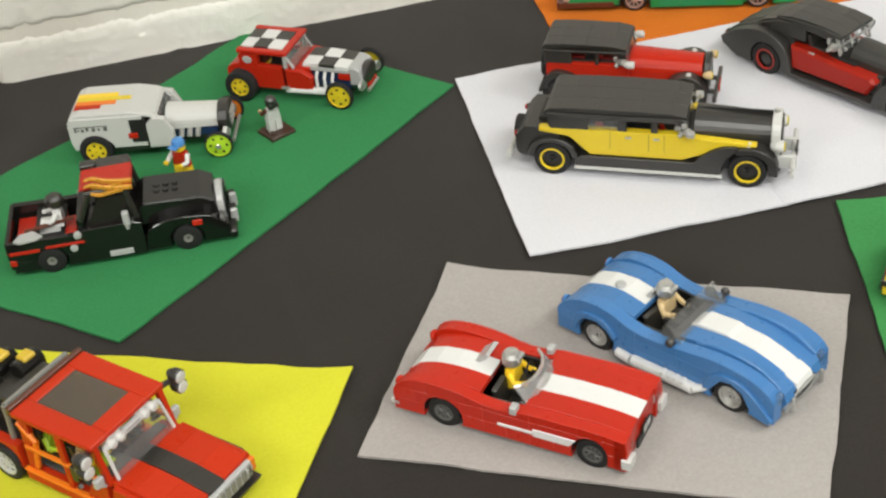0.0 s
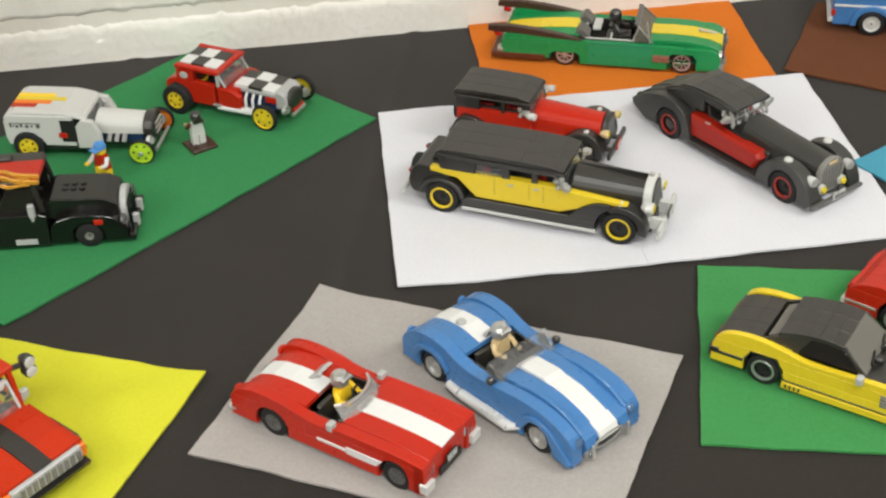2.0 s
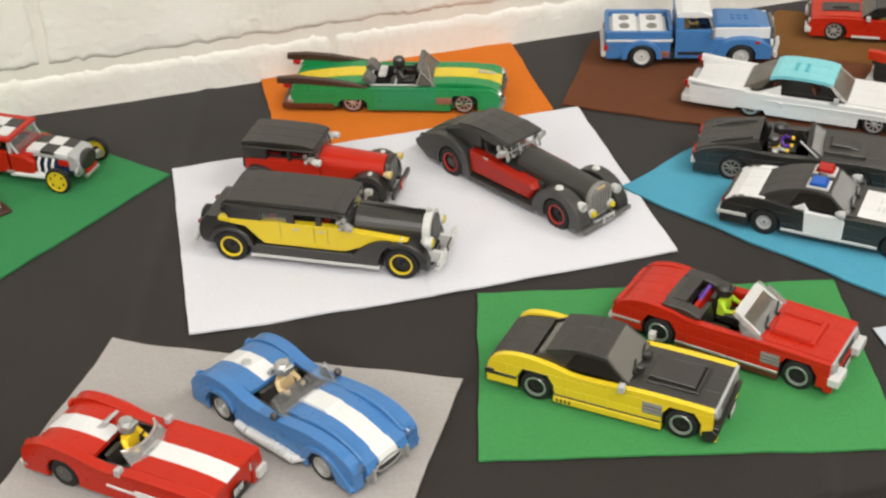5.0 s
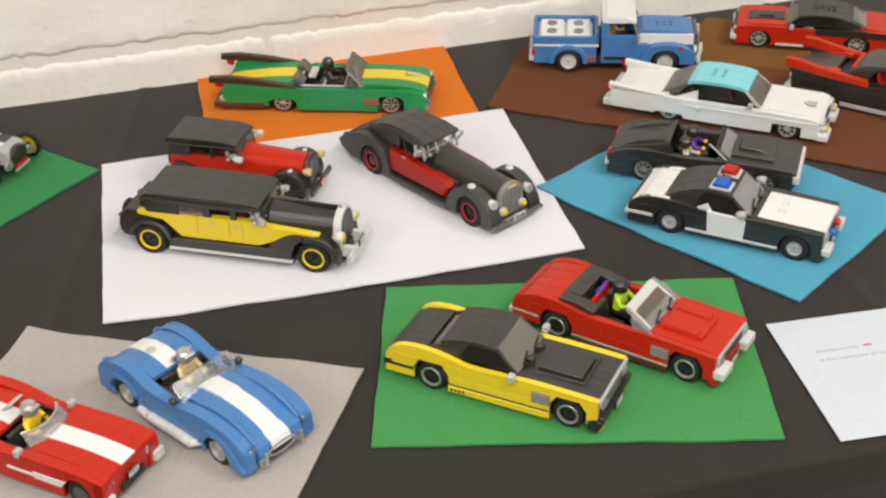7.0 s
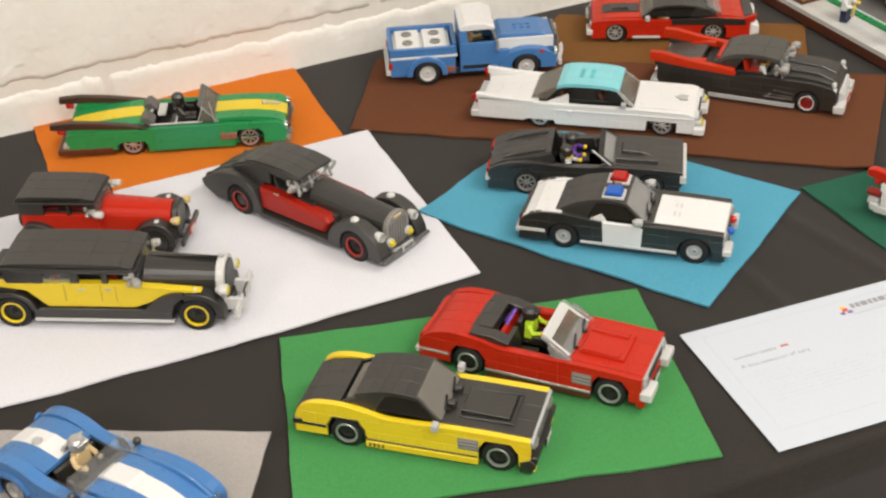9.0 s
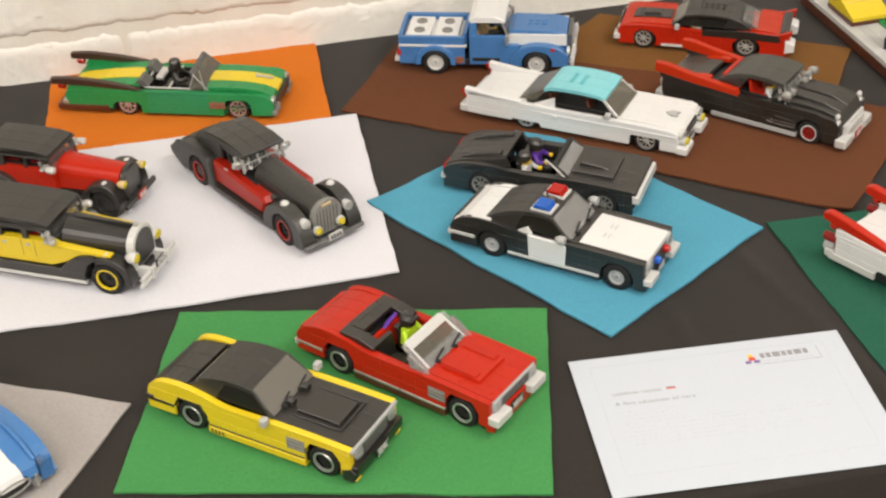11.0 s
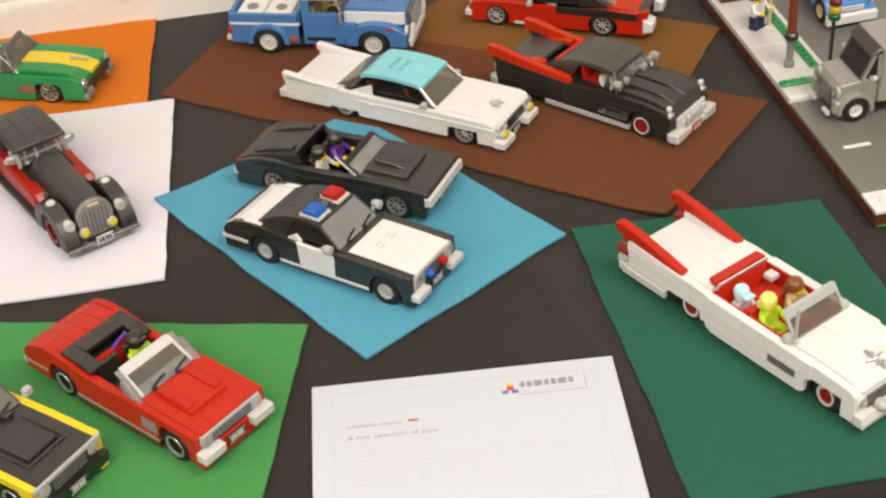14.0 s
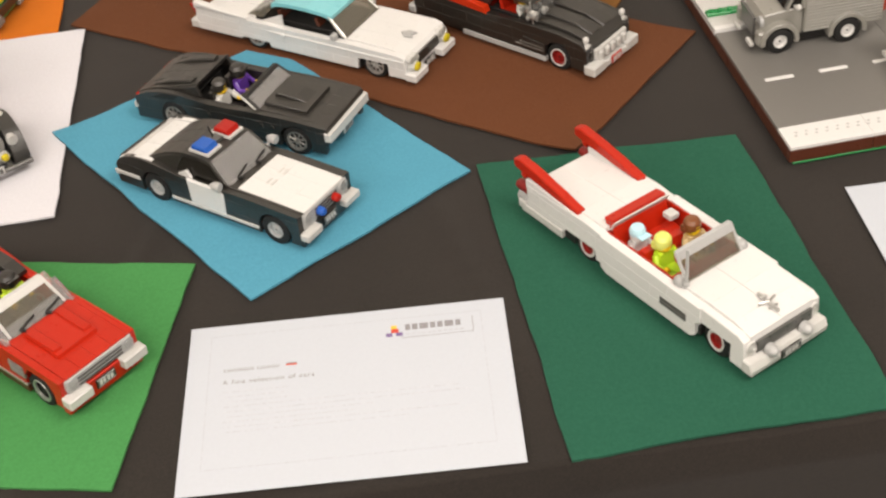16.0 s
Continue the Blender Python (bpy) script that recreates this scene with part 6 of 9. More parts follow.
# ---------- the finned cars ----------
def green_convertible():
    h, a = 31, (-57, 57)
    c = park("toy_finned_convertible", (0.4185, 0.3755), (0.5315, 0.3380), h, "green brick-built finned convertible with a yellow stripe")
    chassis(c, -112, 88, a, h, 4, 12, 13)
    top = [(-120, 12), (-120, 24), (-116, 27), (-30, 28), (40, 28.5), (84, 27.5), (92, 24), (94, 16)]
    low = [(-120, 8), (-72, 8), (-72, 12), (-67, 15.5), (-46, 15.5), (-42, 12), (-42, 4), (43, 4), (43, 16), (47, 21), (67, 21), (71, 16), (71, 5), (92, 6)]
    flank(c, "body_side", GREEN, low + list(reversed(top)), h, 6, 0.5)
    flank(c, "door", DOORGREEN, [(-34, 5), (28, 5), (28, 28.8), (-34, 28.6)], h + 0.6, 3, 0.4)
    part("hood", deck(B(), [(24, 32), (44, 32.6), (64, 32), (82, 29.4), (93, 25)], -25, 25, 4, 1, rows=False), GREEN, c)
    part("hood_stripe", deck(B(), [(24, 32.7), (44, 33.3), (64, 32.7), (82, 30.1), (94, 25.4)], -10, 10, 3.2, 1), YELLOW, c, "yellow stripe of tiles")
    part("hood_ornament", rod(ball(B(), (72, 0, 34), 2), (72, 0, 34), (88, 0, 32), 1.1), SILVER, c)
    part("trunk_lid", deck(B(), [(-120, 24), (-108, 27), (-84, 30.5), (-62, 32.5), (-44, 33)], -25, 25, 4, 1), GREEN, c)
    part("trunk_stripe", deck(B(), [(-118, 25), (-108, 27.7), (-84, 31.2), (-62, 33.2), (-46, 33.6)], -10, 10, 3.2, 1), YELLOW, c)
    fin = [(-133, 33), (-133, 39), (-112, 40), (-84, 37.5), (-56, 33), (-40, 29.5), (-60, 29), (-100, 32)]
    both(c, "fin", DBROWN, lambda b, s: yslab(b, s, fin, h - 6.5, h, 0.6), "dark brown tail fin")
    both(c, "fin_base", GREEN, lambda b, s: yslab(b, s, [(-119, 27), (-114, 33), (-96, 32), (-50, 29), (-50, 26)], h - 6, h - 0.6, 0.4))
    lamps(c, "taillight", -120, h - 4, 30, 3.2, REDGLASS, -7)
    part("rear_bumper", box(B(), -130, -76, -h - 0.5, h + 0.5, 5, 11.5, 0.8), BROWN, c, "reddish brown rear skirt")
    both(c, "rear_horn", SILVER, lambda b, s: ybox(b, s, -124, -118, h - 8, h + 0.4, 12, 16, 0.6))
    tub(c, -44, 24, 24.6, 12, 28, BLACK)
    for y in (-12, 12):
        seat(c, -12, y, 13, 18, BLACK, 17)
        seat(c, -36, y, 13, 18, BLACK, 16)
    both(c, "folded_top", DGREY, lambda b, s: yslab(b, s, [(-48, 33), (-44, 37), (-40, 37), (-34, 30), (-40, 29)], 6, 24, 0.4))
    blocks(c, "cockpit_trim", VGREY, (-40, -38.2, -24, 24, 29.5, 31.4), (-14, -12.2, -24, 24, 28.5, 30.4), (-33, -25, -4, 18, 28, 31), (-38, 16, -24.8, -23, 28.6, 30))
    part("dashboard", box(B(), 12, 24, -25, 25, 25, 31, 0.6), BLACK, c)
    steering(c, 6, 12, 30)
    screen(c, "windscreen", 27, 31, 12, 46, 25, SMOKE, 1.6, 0.9, DGREY, 3.4)
    both(c, "side_screen", SMOKE, lambda b, s: yslab(b, s, [(27, 29), (10, 29), (12, 45)], 24.6, 25.8, 0.2, (30, 0.006)))
    part("antenna", rod(B(), (25, -27, 29), (22, -27.5, 52), 0.7), SILVER, c)
    vent_panel(c, 29, 45, h + 0.6, 12, 19, RUST, 2)
    part("nose", slab(B(), [(84, 6), (93, 7), (95, 16), (93, 24), (84, 26)], -h + 6, h - 6, 0.6), GREEN, c)
    blocks(c, "grille", BLACK, (93, 96.5, -24, 24, 12, 21))
    lamps(c, "headlight", 93, 25, 20.5, 3.6, GLASS, 4, SILVER)
    both(c, "front_bumper", MGREY, lambda b, s: ybox(ybox(b, s, 92, 97, 15, h + 0.6, 6, 12, 1.0), s, 93, 98.6, 20, 26, 10, 17, 1.0), "grey split bumper")
    both(c, "screen_rod", SILVER, lambda b, s: rod(rod(b, (28, s * 26, 29), (13, s * 23.6, 45), 0.8), (14, s * 23.6, 44), (8, s * 26, 29), 0.8))
    wheels(c, [(x, s * (h - 1.5)) for x in a for s in (-1, 1)], 11.4, 11, plastic("rosy_silver", (0.5, 0.38, 0.34), 0.3, 0.6), "spoke", 8.6, "pinkish silver spoked rim")
    figure("toy_driver", c.matrix_world @ pose(-0.010, -0.004, 0.0215), BLACK, BLACK, BLACK, "toy driver in black seated in the green convertible", skin=DBROWN)
    return c


def white_saloon():
    h, a = 32, (-60, 60)
    c = park("toy_finned_saloon", (0.8000, 0.2510), (0.8985, 0.1815), h, "white brick-built fifties saloon with a turquoise roof and fins")
    chassis(c, -112, 86, a, h, 5, 13, 14)
    top = [(-124, 14), (-124, 32), (-121, 35), (-116, 35), (-92, 33), (-60, 31.5), (-20, 31), (40, 31.5), (86, 30.5), (93, 28), (94, 16)]
    low = [(-122, 8), (-76, 8), (-74, 10.5), (-46, 10.5), (-44, 6), (44, 6), (45, 18.4), (75, 18.4), (75, 6), (92, 6)]
    flank(c, "body_side", WHITE, low + list(reversed(top)), h, 6, 0.5)
    strip(c, "side_trim", WHITE, -44, 93, h, 23.5, 25.5, 0.8, 2)
    both(c, "side_stud", WHITE, lambda b, s: lathe(b, [(2.6, 0), (2.6, s * 1.4), (1.6, s * 1.8)], (-30, s * h, 23), "y", 14))
    part("hood", deck(B(), [(30, 33), (54, 33), (76, 31.6), (92, 28.6)], -26, 26, 3.6, 3), WHITE, c)
    part("hood_ornament", plate(B(), [(70, 0), (76, -5), (84, -4), (80, 0), (84, 4), (76, 5)], 31.5, 33.6, 0.3), LGREY, c)
    part("trunk_lid", deck(B(), [(-122, 27), (-104, 31), (-84, 33), (-62, 34)], -26, 26, 3.6, 3), WHITE, c)
    both(c, "fin", WHITE, lambda b, s: yslab(b, s, [(-126, 31), (-126, 38.4), (-120, 38), (-96, 35.4), (-66, 33.6), (-66, 31)], h - 6.4, h, 0.5), "white tail fin")
    both(c, "fin_lamp", REDGLASS, lambda b, s: yslab(b, s, [(-126, 25), (-131, 34), (-126, 37.6), (-125, 26)], h - 5, h - 1, 0.5), "red fin light")
    # glasshouse
    part("interior", box(B(), -62, 26, -22, 22, 29, 34), MATTE, c)
    for x in (-36, 2):
        seat(c, x, 0, 30, 40, BROWN, 12)
    screen(c, "windscreen", 32, 33, 14, 51, 26, SMOKE, 1.4, 0.88, None)
    screen(c, "rear_window", -70, 33.6, -42, 51, 26, SMOKE, -1.4, 0.88, None)
    both(c, "pillar", SILVER, lambda b, s: rod(rod(b, (31, s * 26, 33), (14, s * 23, 51), 1.1), (28, s * 26, 33), (13, s * 23, 51), 0.9))
    both(c, "rear_blade", WHITE, lambda b, s: yslab(b, s, [(-54, 31), (-32, 31), (-32, 43)], 25, 27.5, 0.4))
    both(c, "quarter_window", SMOKE, lambda b, s: yslab(b, s, [(-69, 33), (-54, 33), (-40, 50)], 24, 25, 0.1, (33, 0.006)))
    part("roof", deck(B(), [(-44, 51), (-38, 53.8), (-26, 55.2), (-8, 55.4), (8, 54.2), (17, 51.6)], -24, 24, 4.4, 3, 0.16), TURQ, c, "turquoise tiled roof")
    b = B()
    for i in range(2):
        for j in range(4):
            box(b, -24 + i * 10, -20 + i * 10, -9 + j * 5, -6.4 + j * 5, 55.3, 56.2, 0.2)
    part("roof_slots", b, plastic("teal_plastic", (0.07, 0.40, 0.45)), c)
    mirrors(c, 22, 27, 33, LGREY, 3)
    part("nose", slab(B(), [(84, 7), (95, 8), (95, 26), (91, 29), (84, 29)], -h + 5, h - 5, 0.5), WHITE, c)
    blocks(c, "grille", BLACK, (94, 96.5, -18, 18, 14, 24))
    for s in (-1, 1):
        for k, (y, z, mat) in enumerate(((26, 25, GLASS), (20, 25, GLASS), (24, 18, AMBER))):
            q = part("headlight", lathe(B(), [(3.6, 92), (3.8, 97), (3, 97.4)] if mat is GLASS else [(4.6, 92), (4.8, 100), (4, 100.4)], (0, s * y, z), "x", 14), VGREY, c)
            lens(c, "lens", 97 if mat is GLASS else 100, s * y, z, 2.9 if mat is GLASS else 4.4, mat, 2.4, q)
    both(c, "front_bumper", WHITE, lambda b, s: ybox(b, s, 92, 104, 12, h + 1, 5, 13, 1.0), "white chunky bumper")
    number_plate(c, 97, 9)
    part("rear_bumper", box(B(), -132, -122, -h - 0.5, h + 0.5, 8, 17, 1.0), VGREY, c)
    wheels(c, [(x, s * (h - 1.5)) for x in a for s in (-1, 1)], 11.8, 11.5, SILVER, "spoke", 8.6, "silver wire rim")
    squash(c, 8, 0.83)
    fit_length(c, 60, 0.92, -60, 0.96)
    return c


def black_red_fin():
    h, a = 31, (-50, 58)
    c = park("toy_finned_coupe", (0.9665, 0.2400), (1.0465, 0.1615), h, "black brick-built fifties coupe with red fins")
    chassis(c, -108, 84, a, h, 5, 13, 14)
    top = [(-116, 14), (-116, 32), (-100, 34), (-60, 32), (-20, 32), (30, 34), (60, 34), (84, 31), (90, 27), (91, 16)]
    low = outline([(-114, 9), (89, 9)], 7, (58,), 14.2, 11.5)[:-2]
    flank(c, "body_side", BLACK, low + list(reversed(top)), h, 6, 0.6)
    strip(c, "sill", LGREY, -40, 46, h, 5, 9.4, 0.8, 4, "grey sill trim")
    strip(c, "side_line", MGREY, 16, 44, h, 13.6, 14.4, 1.0, 2)
    strip(c, "side_line", MGREY, 20, 44, h, 16.6, 17.2, 1.0, 2)
    both(c, "side_trim", BLACK, lambda b, s: yslab(b, s, [(20, 10), (46, 10), (46, 20), (24, 22)], h - 1, h + 0.8, 0.3))
    both(c, "fin", ORED, lambda b, s: yslab(b, s, [(-128, 36), (-128, 45), (-110, 45.5), (-76, 42), (-16, 37), (-14, 31), (-70, 33)], h - 6, h + 0.6, 0.5), "red tail fin")
    both(c, "fin_base", BLACK, lambda b, s: yslab(b, s, [(-120, 31), (-120, 38), (-76, 34), (-50, 31)], h - 5.6, h - 0.3, 0.4))
    # The boot's reflected light is put into a greyer base colour.
    part("trunk_lid", deck(B(), [(-116, 30), (-96, 33.6), (-74, 36.4), (-54, 38)], -24.5, 24.5, 3.6, 3), OLIVE, c, "boot lid in dark grey that carries its reflected light")
    both(c, "trunk_trim", ORED, lambda b, s: yslab(b, s, [(-82, 35.6), (-56, 40), (-46, 40), (-46, 36)], 18, 24.4, 0.4))
    part("hood", deck(B(), [(28, 36), (48, 36.6), (68, 35.4), (84, 32), (91, 27)], -24.5, 24.5, 4, 1, rows=False), BLACK, c)
    part("hood_ridge", slab(slab(B(), [(28, 36), (30, 40), (66, 38), (84, 33)], -15, -2, 0.8), [(28, 36), (30, 40), (66, 38), (84, 33)], 2, 15, 0.8), BLACK, c)
    part("interior", box(B(), -50, 26, -22, 22, 28, 33), MATTE, c)
    for x in (-30, -4):
        seat(c, x, 0, 30, 40, RED, 15)
    part("roof", deck(B(), [(-38, 40), (-30, 46), (-20, 50.4), (-6, 53), (10, 53.4), (27, 51)], -24, 24, 4.2, 2, 0.2), OLIVE, c, "dark grey tiled roof")
    both(c, "rear_pillar", BLACK, lambda b, s: yslab(b, s, [(-40, 36), (-28, 44), (-18, 48), (-8, 48), (-16, 36)], 21.5, 24.6, 0.4))
    screen(c, "windscreen", 33, 36, 27, 47, 23, GLASS, 1.4, 0.95, None)
    chrome(c, "screen_lamp", 27, 25, 39, 5)
    chrome(c, "screen_chrome", 29, 12, 38, 4)
    both(c, "vent_window", GLASS, lambda b, s: yslab(b, s, [(30, 36), (18, 36), (24, 48)], 23.4, 24.4, 0.2))
    both(c, "spotlight", SILVER, lambda b, s: lathe(rod(b, (34, s * 25, 36), (32, s * 30, 43), 1.1), [(1.6, 29), (3.6, 32), (3.6, 37), (2.6, 38)], (0, s * 30, 44), "x", 12))
    part("antenna", rod(B(), (32, -28, 34), (30, -29, 54), 0.7), SILVER, c)
    part("dashboard", box(B(), 16, 27, -24, 24, 30, 36, 0.6), BLACK, c)
    steering(c, 10, 11, 36)
    part("nose", slab(B(), [(82, 7), (91, 8), (92, 22), (89, 28), (82, 30)], -h + 5, h - 5, 0.5), BLACK, c)
    part("grille", box(B(), 91, 95, -22, 22, 14, 24, 0.8), VGREY, c)
    blocks(c, "grille_teeth", VGREY, *[(94, 98, -19 + k * 8, -13 + k * 8, 13, 22, 1.4) for k in range(5)])
    both(c, "front_bumper", VGREY, lambda b, s: ybox(b, s, 88, 101, 15, h + 1.4, 5, 14, 1.2), "pale grey bumper block")
    part("bumper_bar", box(B(), 92, 100, -16, 16, 5, 11, 1.0), VGREY, c)
    number_plate(c, 99.6, 9, 1, 14, RED, VGREY)
    lamps(c, "headlight", 88, 26, 25, 4, GLASS, 4, VGREY)
    both(c, "hood_lamp", VGREY, lambda b, s: ball(rod(b, (86, s * 26, 28), (86, s * 26, 32), 1.6), (86, s * 26, 33.5), 3.0))
    lamps(c, "taillight", -118, h - 4, 25, 3, REDGLASS, -3, SILVER)
    part("rear_bumper", box(B(), -126, -114, -h - 1, h + 1, 8, 16, 1.2), LGREY, c)
    wheels(c, [(x, s * (h - (7 if x < 0 else 1))) for x in a for s in (-1, 1)], 11.8, 11.5, DRED, "dish", 6.6, "dark red hub")
    for x in a[1:]:
        for s in (-1, 1):
            part("whitewall", lathe(B(), [(6.6, s * (h - 0.8)), (7.2, s * (h - 0.5)), (7.7, s * (h - 0.5)), (8.1, s * (h - 1.4))], (x, 0, 11.8), "y", 24, False), VGREY, c, "pale tyre wall ring")
    fit_length(c, 62, 0.84, -50, 0.66)
    m = c.matrix_world
    figure("toy_driver", m @ pose(0.010, 0.011, 0.0205), ORANGE, BLACK, TAN, "toy driver in orange seated in the black finned coupe", seated=True)
    figure("toy_passenger", m @ pose(0.010, -0.011, 0.0205), VGREY, BLACK, BROWN, "toy passenger in grey seated in the black finned coupe")
    return c


def red_muscle():
    h, a = 30, (-53, 53)
    # heads the other way: its left-hand wheels stand towards the table's front
    c = thing("toy_muscle_car", pose(1.0170, 0.3925, Z0, 0, 0, 154.0), "red brick-built muscle car with black stripes and roof", "toy car", "toy cars")
    chassis(c, -86, 78, a, h, 4, 13, 13.6)
    top = curve((-92, 16), (-91, 27), (-80, 31.5), (-58, 32.5), (-30, 30), (0, 29.5), (30, 31), (60, 30.5), (84, 28), (88, 22), n=3)
    flank(c, "body_side", RED, outline(top, 5, a, 13.8, 11.2), h, 5.4, 0.6)
    strip(c, "sill_trim", VGREY, 4, 34, h, 5.5, 8, 0.9, 2)
    flank(c, "quarter_stripe", BLACK, [(-86, 22), (-84, 31), (-56, 33), (-8, 31.6), (-8, 23)], h + 0.4, 3, 0.4, label="black rear quarter panel")
    part("hood", deck(B(), [(24, 32.4), (44, 32.4), (64, 31.4), (86, 28)], -24.6, 24.6, 3.2, 3), ORED, c)
    part("hood_panel", slab(B(), [(26, 32), (27, 34.2), (64, 33.2), (72, 31)], -11, 11, 0.4), BLACK, c, "black bonnet panel")
    part("hood_scoop", slab(B(), [(36, 33), (40, 37), (56, 35.6), (58, 33)], -6, 6, 0.5), BLACK, c)
    part("trunk_lid", deck(B(), [(-90, 29), (-74, 33), (-56, 35)], -24.6, 24.6, 3.2, 3), ORED, c)
    part("spoiler", slab(B(), [(-93, 30), (-93, 35), (-87, 35), (-84, 32)], -h + 5, h - 5, 0.5), BLACK, c)
    both(c, "tail_fin", RED, lambda b, s: yslab(b, s, [(-94, 26), (-96, 38), (-88, 34), (-78, 30)], h - 5, h, 0.4))
    part("side_window", slab(B(), [(-48, 32), (-38, 42), (-26, 46), (-4, 46.4), (8, 45), (22, 32)], -24, 24, 0.4, (32, 0.006)), TINT, c)
    part("interior", slab(B(), [(-46, 29), (-26, 43), (-4, 44), (6, 43), (18, 29)], -20, 20, 0.4), MATTE, c)
    part("roof", deck(B(), [(-46, 43.4), (-36, 47.6), (-20, 49.4), (-2, 49.2), (10, 46.8)], -24.4, 24.4, 3.6, 3), BLACK, c, "black tiled roof")
    b = B()
    for i in range(4):
        for j in range(2):
            stud(b, -26 + i * 6, -4 + j * 7, 49.2, 2.2, 1.5)
    part("roof_studs", b, BLACK, c)
    screen(c, "rear_window", -62, 34.5, -46, 44.5, 22, GLASS, -1.4, 0.95, BLACK, 2)
    screen(c, "windscreen", 25, 32.6, 10.5, 46.4, 23.5, SMOKE, 1.4, 0.92, BLACK, 2)
    both(c, "rear_pillar", BLACK, lambda b, s: yslab(b, s, [(-58, 32), (-47, 43), (-34, 46), (-28, 32)], 21.5, 24.8, 0.4))
    mirrors(c, 18, h - 2, 31, LGREY, 2)
    part("nose", slab(B(), [(80, 5), (88, 7), (90, 20), (86, 28), (80, 29)], -h + 0.6, h - 0.6, 0.6), RED, c)
    blocks(c, "grille", BLACK, (88.5, 91, -22, 22, 16, 25))
    lamps(c, "headlight", 89, 22, 21, 3.6, GLASS, 3, SILVER)
    both(c, "front_bumper", VGREY, lambda b, s: ybox(b, s, 86, 95, 13, h + 1, 9, 16.5, 1.0))
    both(c, "rear_bumper", WHITE, lambda b, s: yslab(b, s, [(-99, 10), (-99, 20), (-90, 26), (-90, 8)], 14, h + 0.8, 0.8))
    part("antenna", rod(B(), (-4, 6, 49), (-6, 7, 92), 0.7), DGREY, c)
    wheels(c, [(x, s * (h - 0.8)) for x in a for s in (-1, 1)], 11.6, 12, SILVER, "spoke", 8.4, "silver spoked rim")
    squash(c, 12, 0.78)
    fit_length(c, 53, 0.74, -53, 1.06)
    figure("toy_driver", c.matrix_world @ pose(0.001, 0.0165, 0.0050), VGREY, BLACK, WHITE, "toy driver in pale grey leaning at the red muscle car window")
    return c


def blue_pickup():
    h, a = 30, (-52, 52)
    c = park("toy_pickup", (0.7370, 0.3900), (0.8350, 0.3600), h, "blue and white brick-built pickup truck")
    chassis(c, -84, 84, a, h, 7, 15, 15)
    bed = outline([(-90, 14), (-90, 44), (-22, 44), (-22, 14)], 10, (-52,), 15.5, 13)
    flank(c, "bed_side", BLUE, bed, h, 5, 0.5)
    strip(c, "bed_stripe", WHITE, -90, -20, h, 31.5, 34.4, 0.5, 2, "white side stripe")
    both(c, "rear_fender", BLUE, lambda b, s: yslab(b, s, band(-52, 13, 15.4, 21, -8, 188), h - 3, h + 4, 0.6))
    part("bed_floor", box(B(), -88, -22, -h + 5, h - 5, 28, 31), BLUE, c)
    part("tailgate", box(B(), -91, -87, -h + 5, h - 5, 12, 44, 0.5), BLUE, c)
    part("bed_front", box(B(), -24, -20, -h + 5, h - 5, 28, 46, 0.4), BLUE, c)
    part("cargo_tray", box(B(), -86, -26, -h + 6.5, h - 6.5, 31, 38, 0.6), WHITE, c, "white cargo tray")
    for x in (-83, -54):
        part("cargo_box", box(B(), x, x + 25, -h + 8, h - 8, 38, 42.4, 0.6), WHITE, c, "white cargo crate")
        for y in (-11, 10):
            part("cargo_ring", lathe(B(), [(3.4, 43), (3.6, 44), (5.4, 44), (5.6, 42.6), (5.6, 42)], (x + 12.5, y, 0), "z", 18), MGREY, c, "grey cargo ring")
    flank(c, "door", BLUE, [(-17, 10), (22, 10), (22, 47), (17, 46), (-17, 46)], h - 0.6, 4, 0.5)
    # Dark slab on the flank drawn for the shade in a gap.
    both(c, "door_gap", MATTE, lambda b, s: ybox(b, s, -14, 14, h - 2, h + 0.2, 14, 18, 0.3))
    both(c, "pillar", BLUE, lambda b, s: ybox(b, s, -17, -9, h - 5.5, h - 1.4, 45, 62, 0.4))
    both(c, "screen_post", SILVER, lambda b, s: rod(b, (22, s * (h - 3), 46), (16, s * (h - 4), 64), 1.2))
    part("cab_back", box(B(), -17, -13.5, -h + 5, h - 5, 30, 62), BLUE, c)
    part("interior", box(B(), -13.3, 20, -h + 5, h - 5, 16, 26), MATTE, c)
    seat(c, -6, 0, 27, 40, TAN, 22)
    steering(c, 12, 10, 44)
    part("roof", slab(B(), [(-16, 61), (-17, 66), (-11, 70), (10, 70), (20, 65), (20, 61.5)], -h + 2, h - 2, 1.0), WHITE, c, "white cab roof")
    screen(c, "windscreen", 24, 47, 17, 64, h - 5, GLASS, 1.4, 1.0, DGREY, 2.2)
    part("hood", slab(B(), [(22, 36), (22, 47), (28, 50), (70, 49), (82, 45), (84, 36)], -21, 21, 1.0), BLUE, c)
    part("engine_bay", box(B(), 21, 83, -20.4, 20.4, 14, 36.5, 0.5), BLUE, c)
    both(c, "cowl_side", BLUE, lambda b, s: ybox(b, s, 20.5, 34, 20.4, h - 1, 10, 34, 0.6))
    b = B()
    for i in range(3):
        for j in range(2):
            stud(b, 44 + i * 7, -4 + j * 8, 49, 2.4, 1.6)
    part("hood_studs", b, BLUE, c)
    both(c, "hood_side", WHITE, lambda b, s: ybox(b, s, 22.4, 82, 20.5, 23.4, 32, 45.6, 0.4), "white bonnet side panel")
    both(c, "front_fender", BLUE, lambda b, s: yslab(b, s, curve((24, 10), (28, 24), (38, 33), (54, 36), (72, 33), (84, 24), n=3) + [(84, 10)] + arch_line(52, 15.5, 10, 13)[::-1], h - 9, h + 2.5, 0.6))
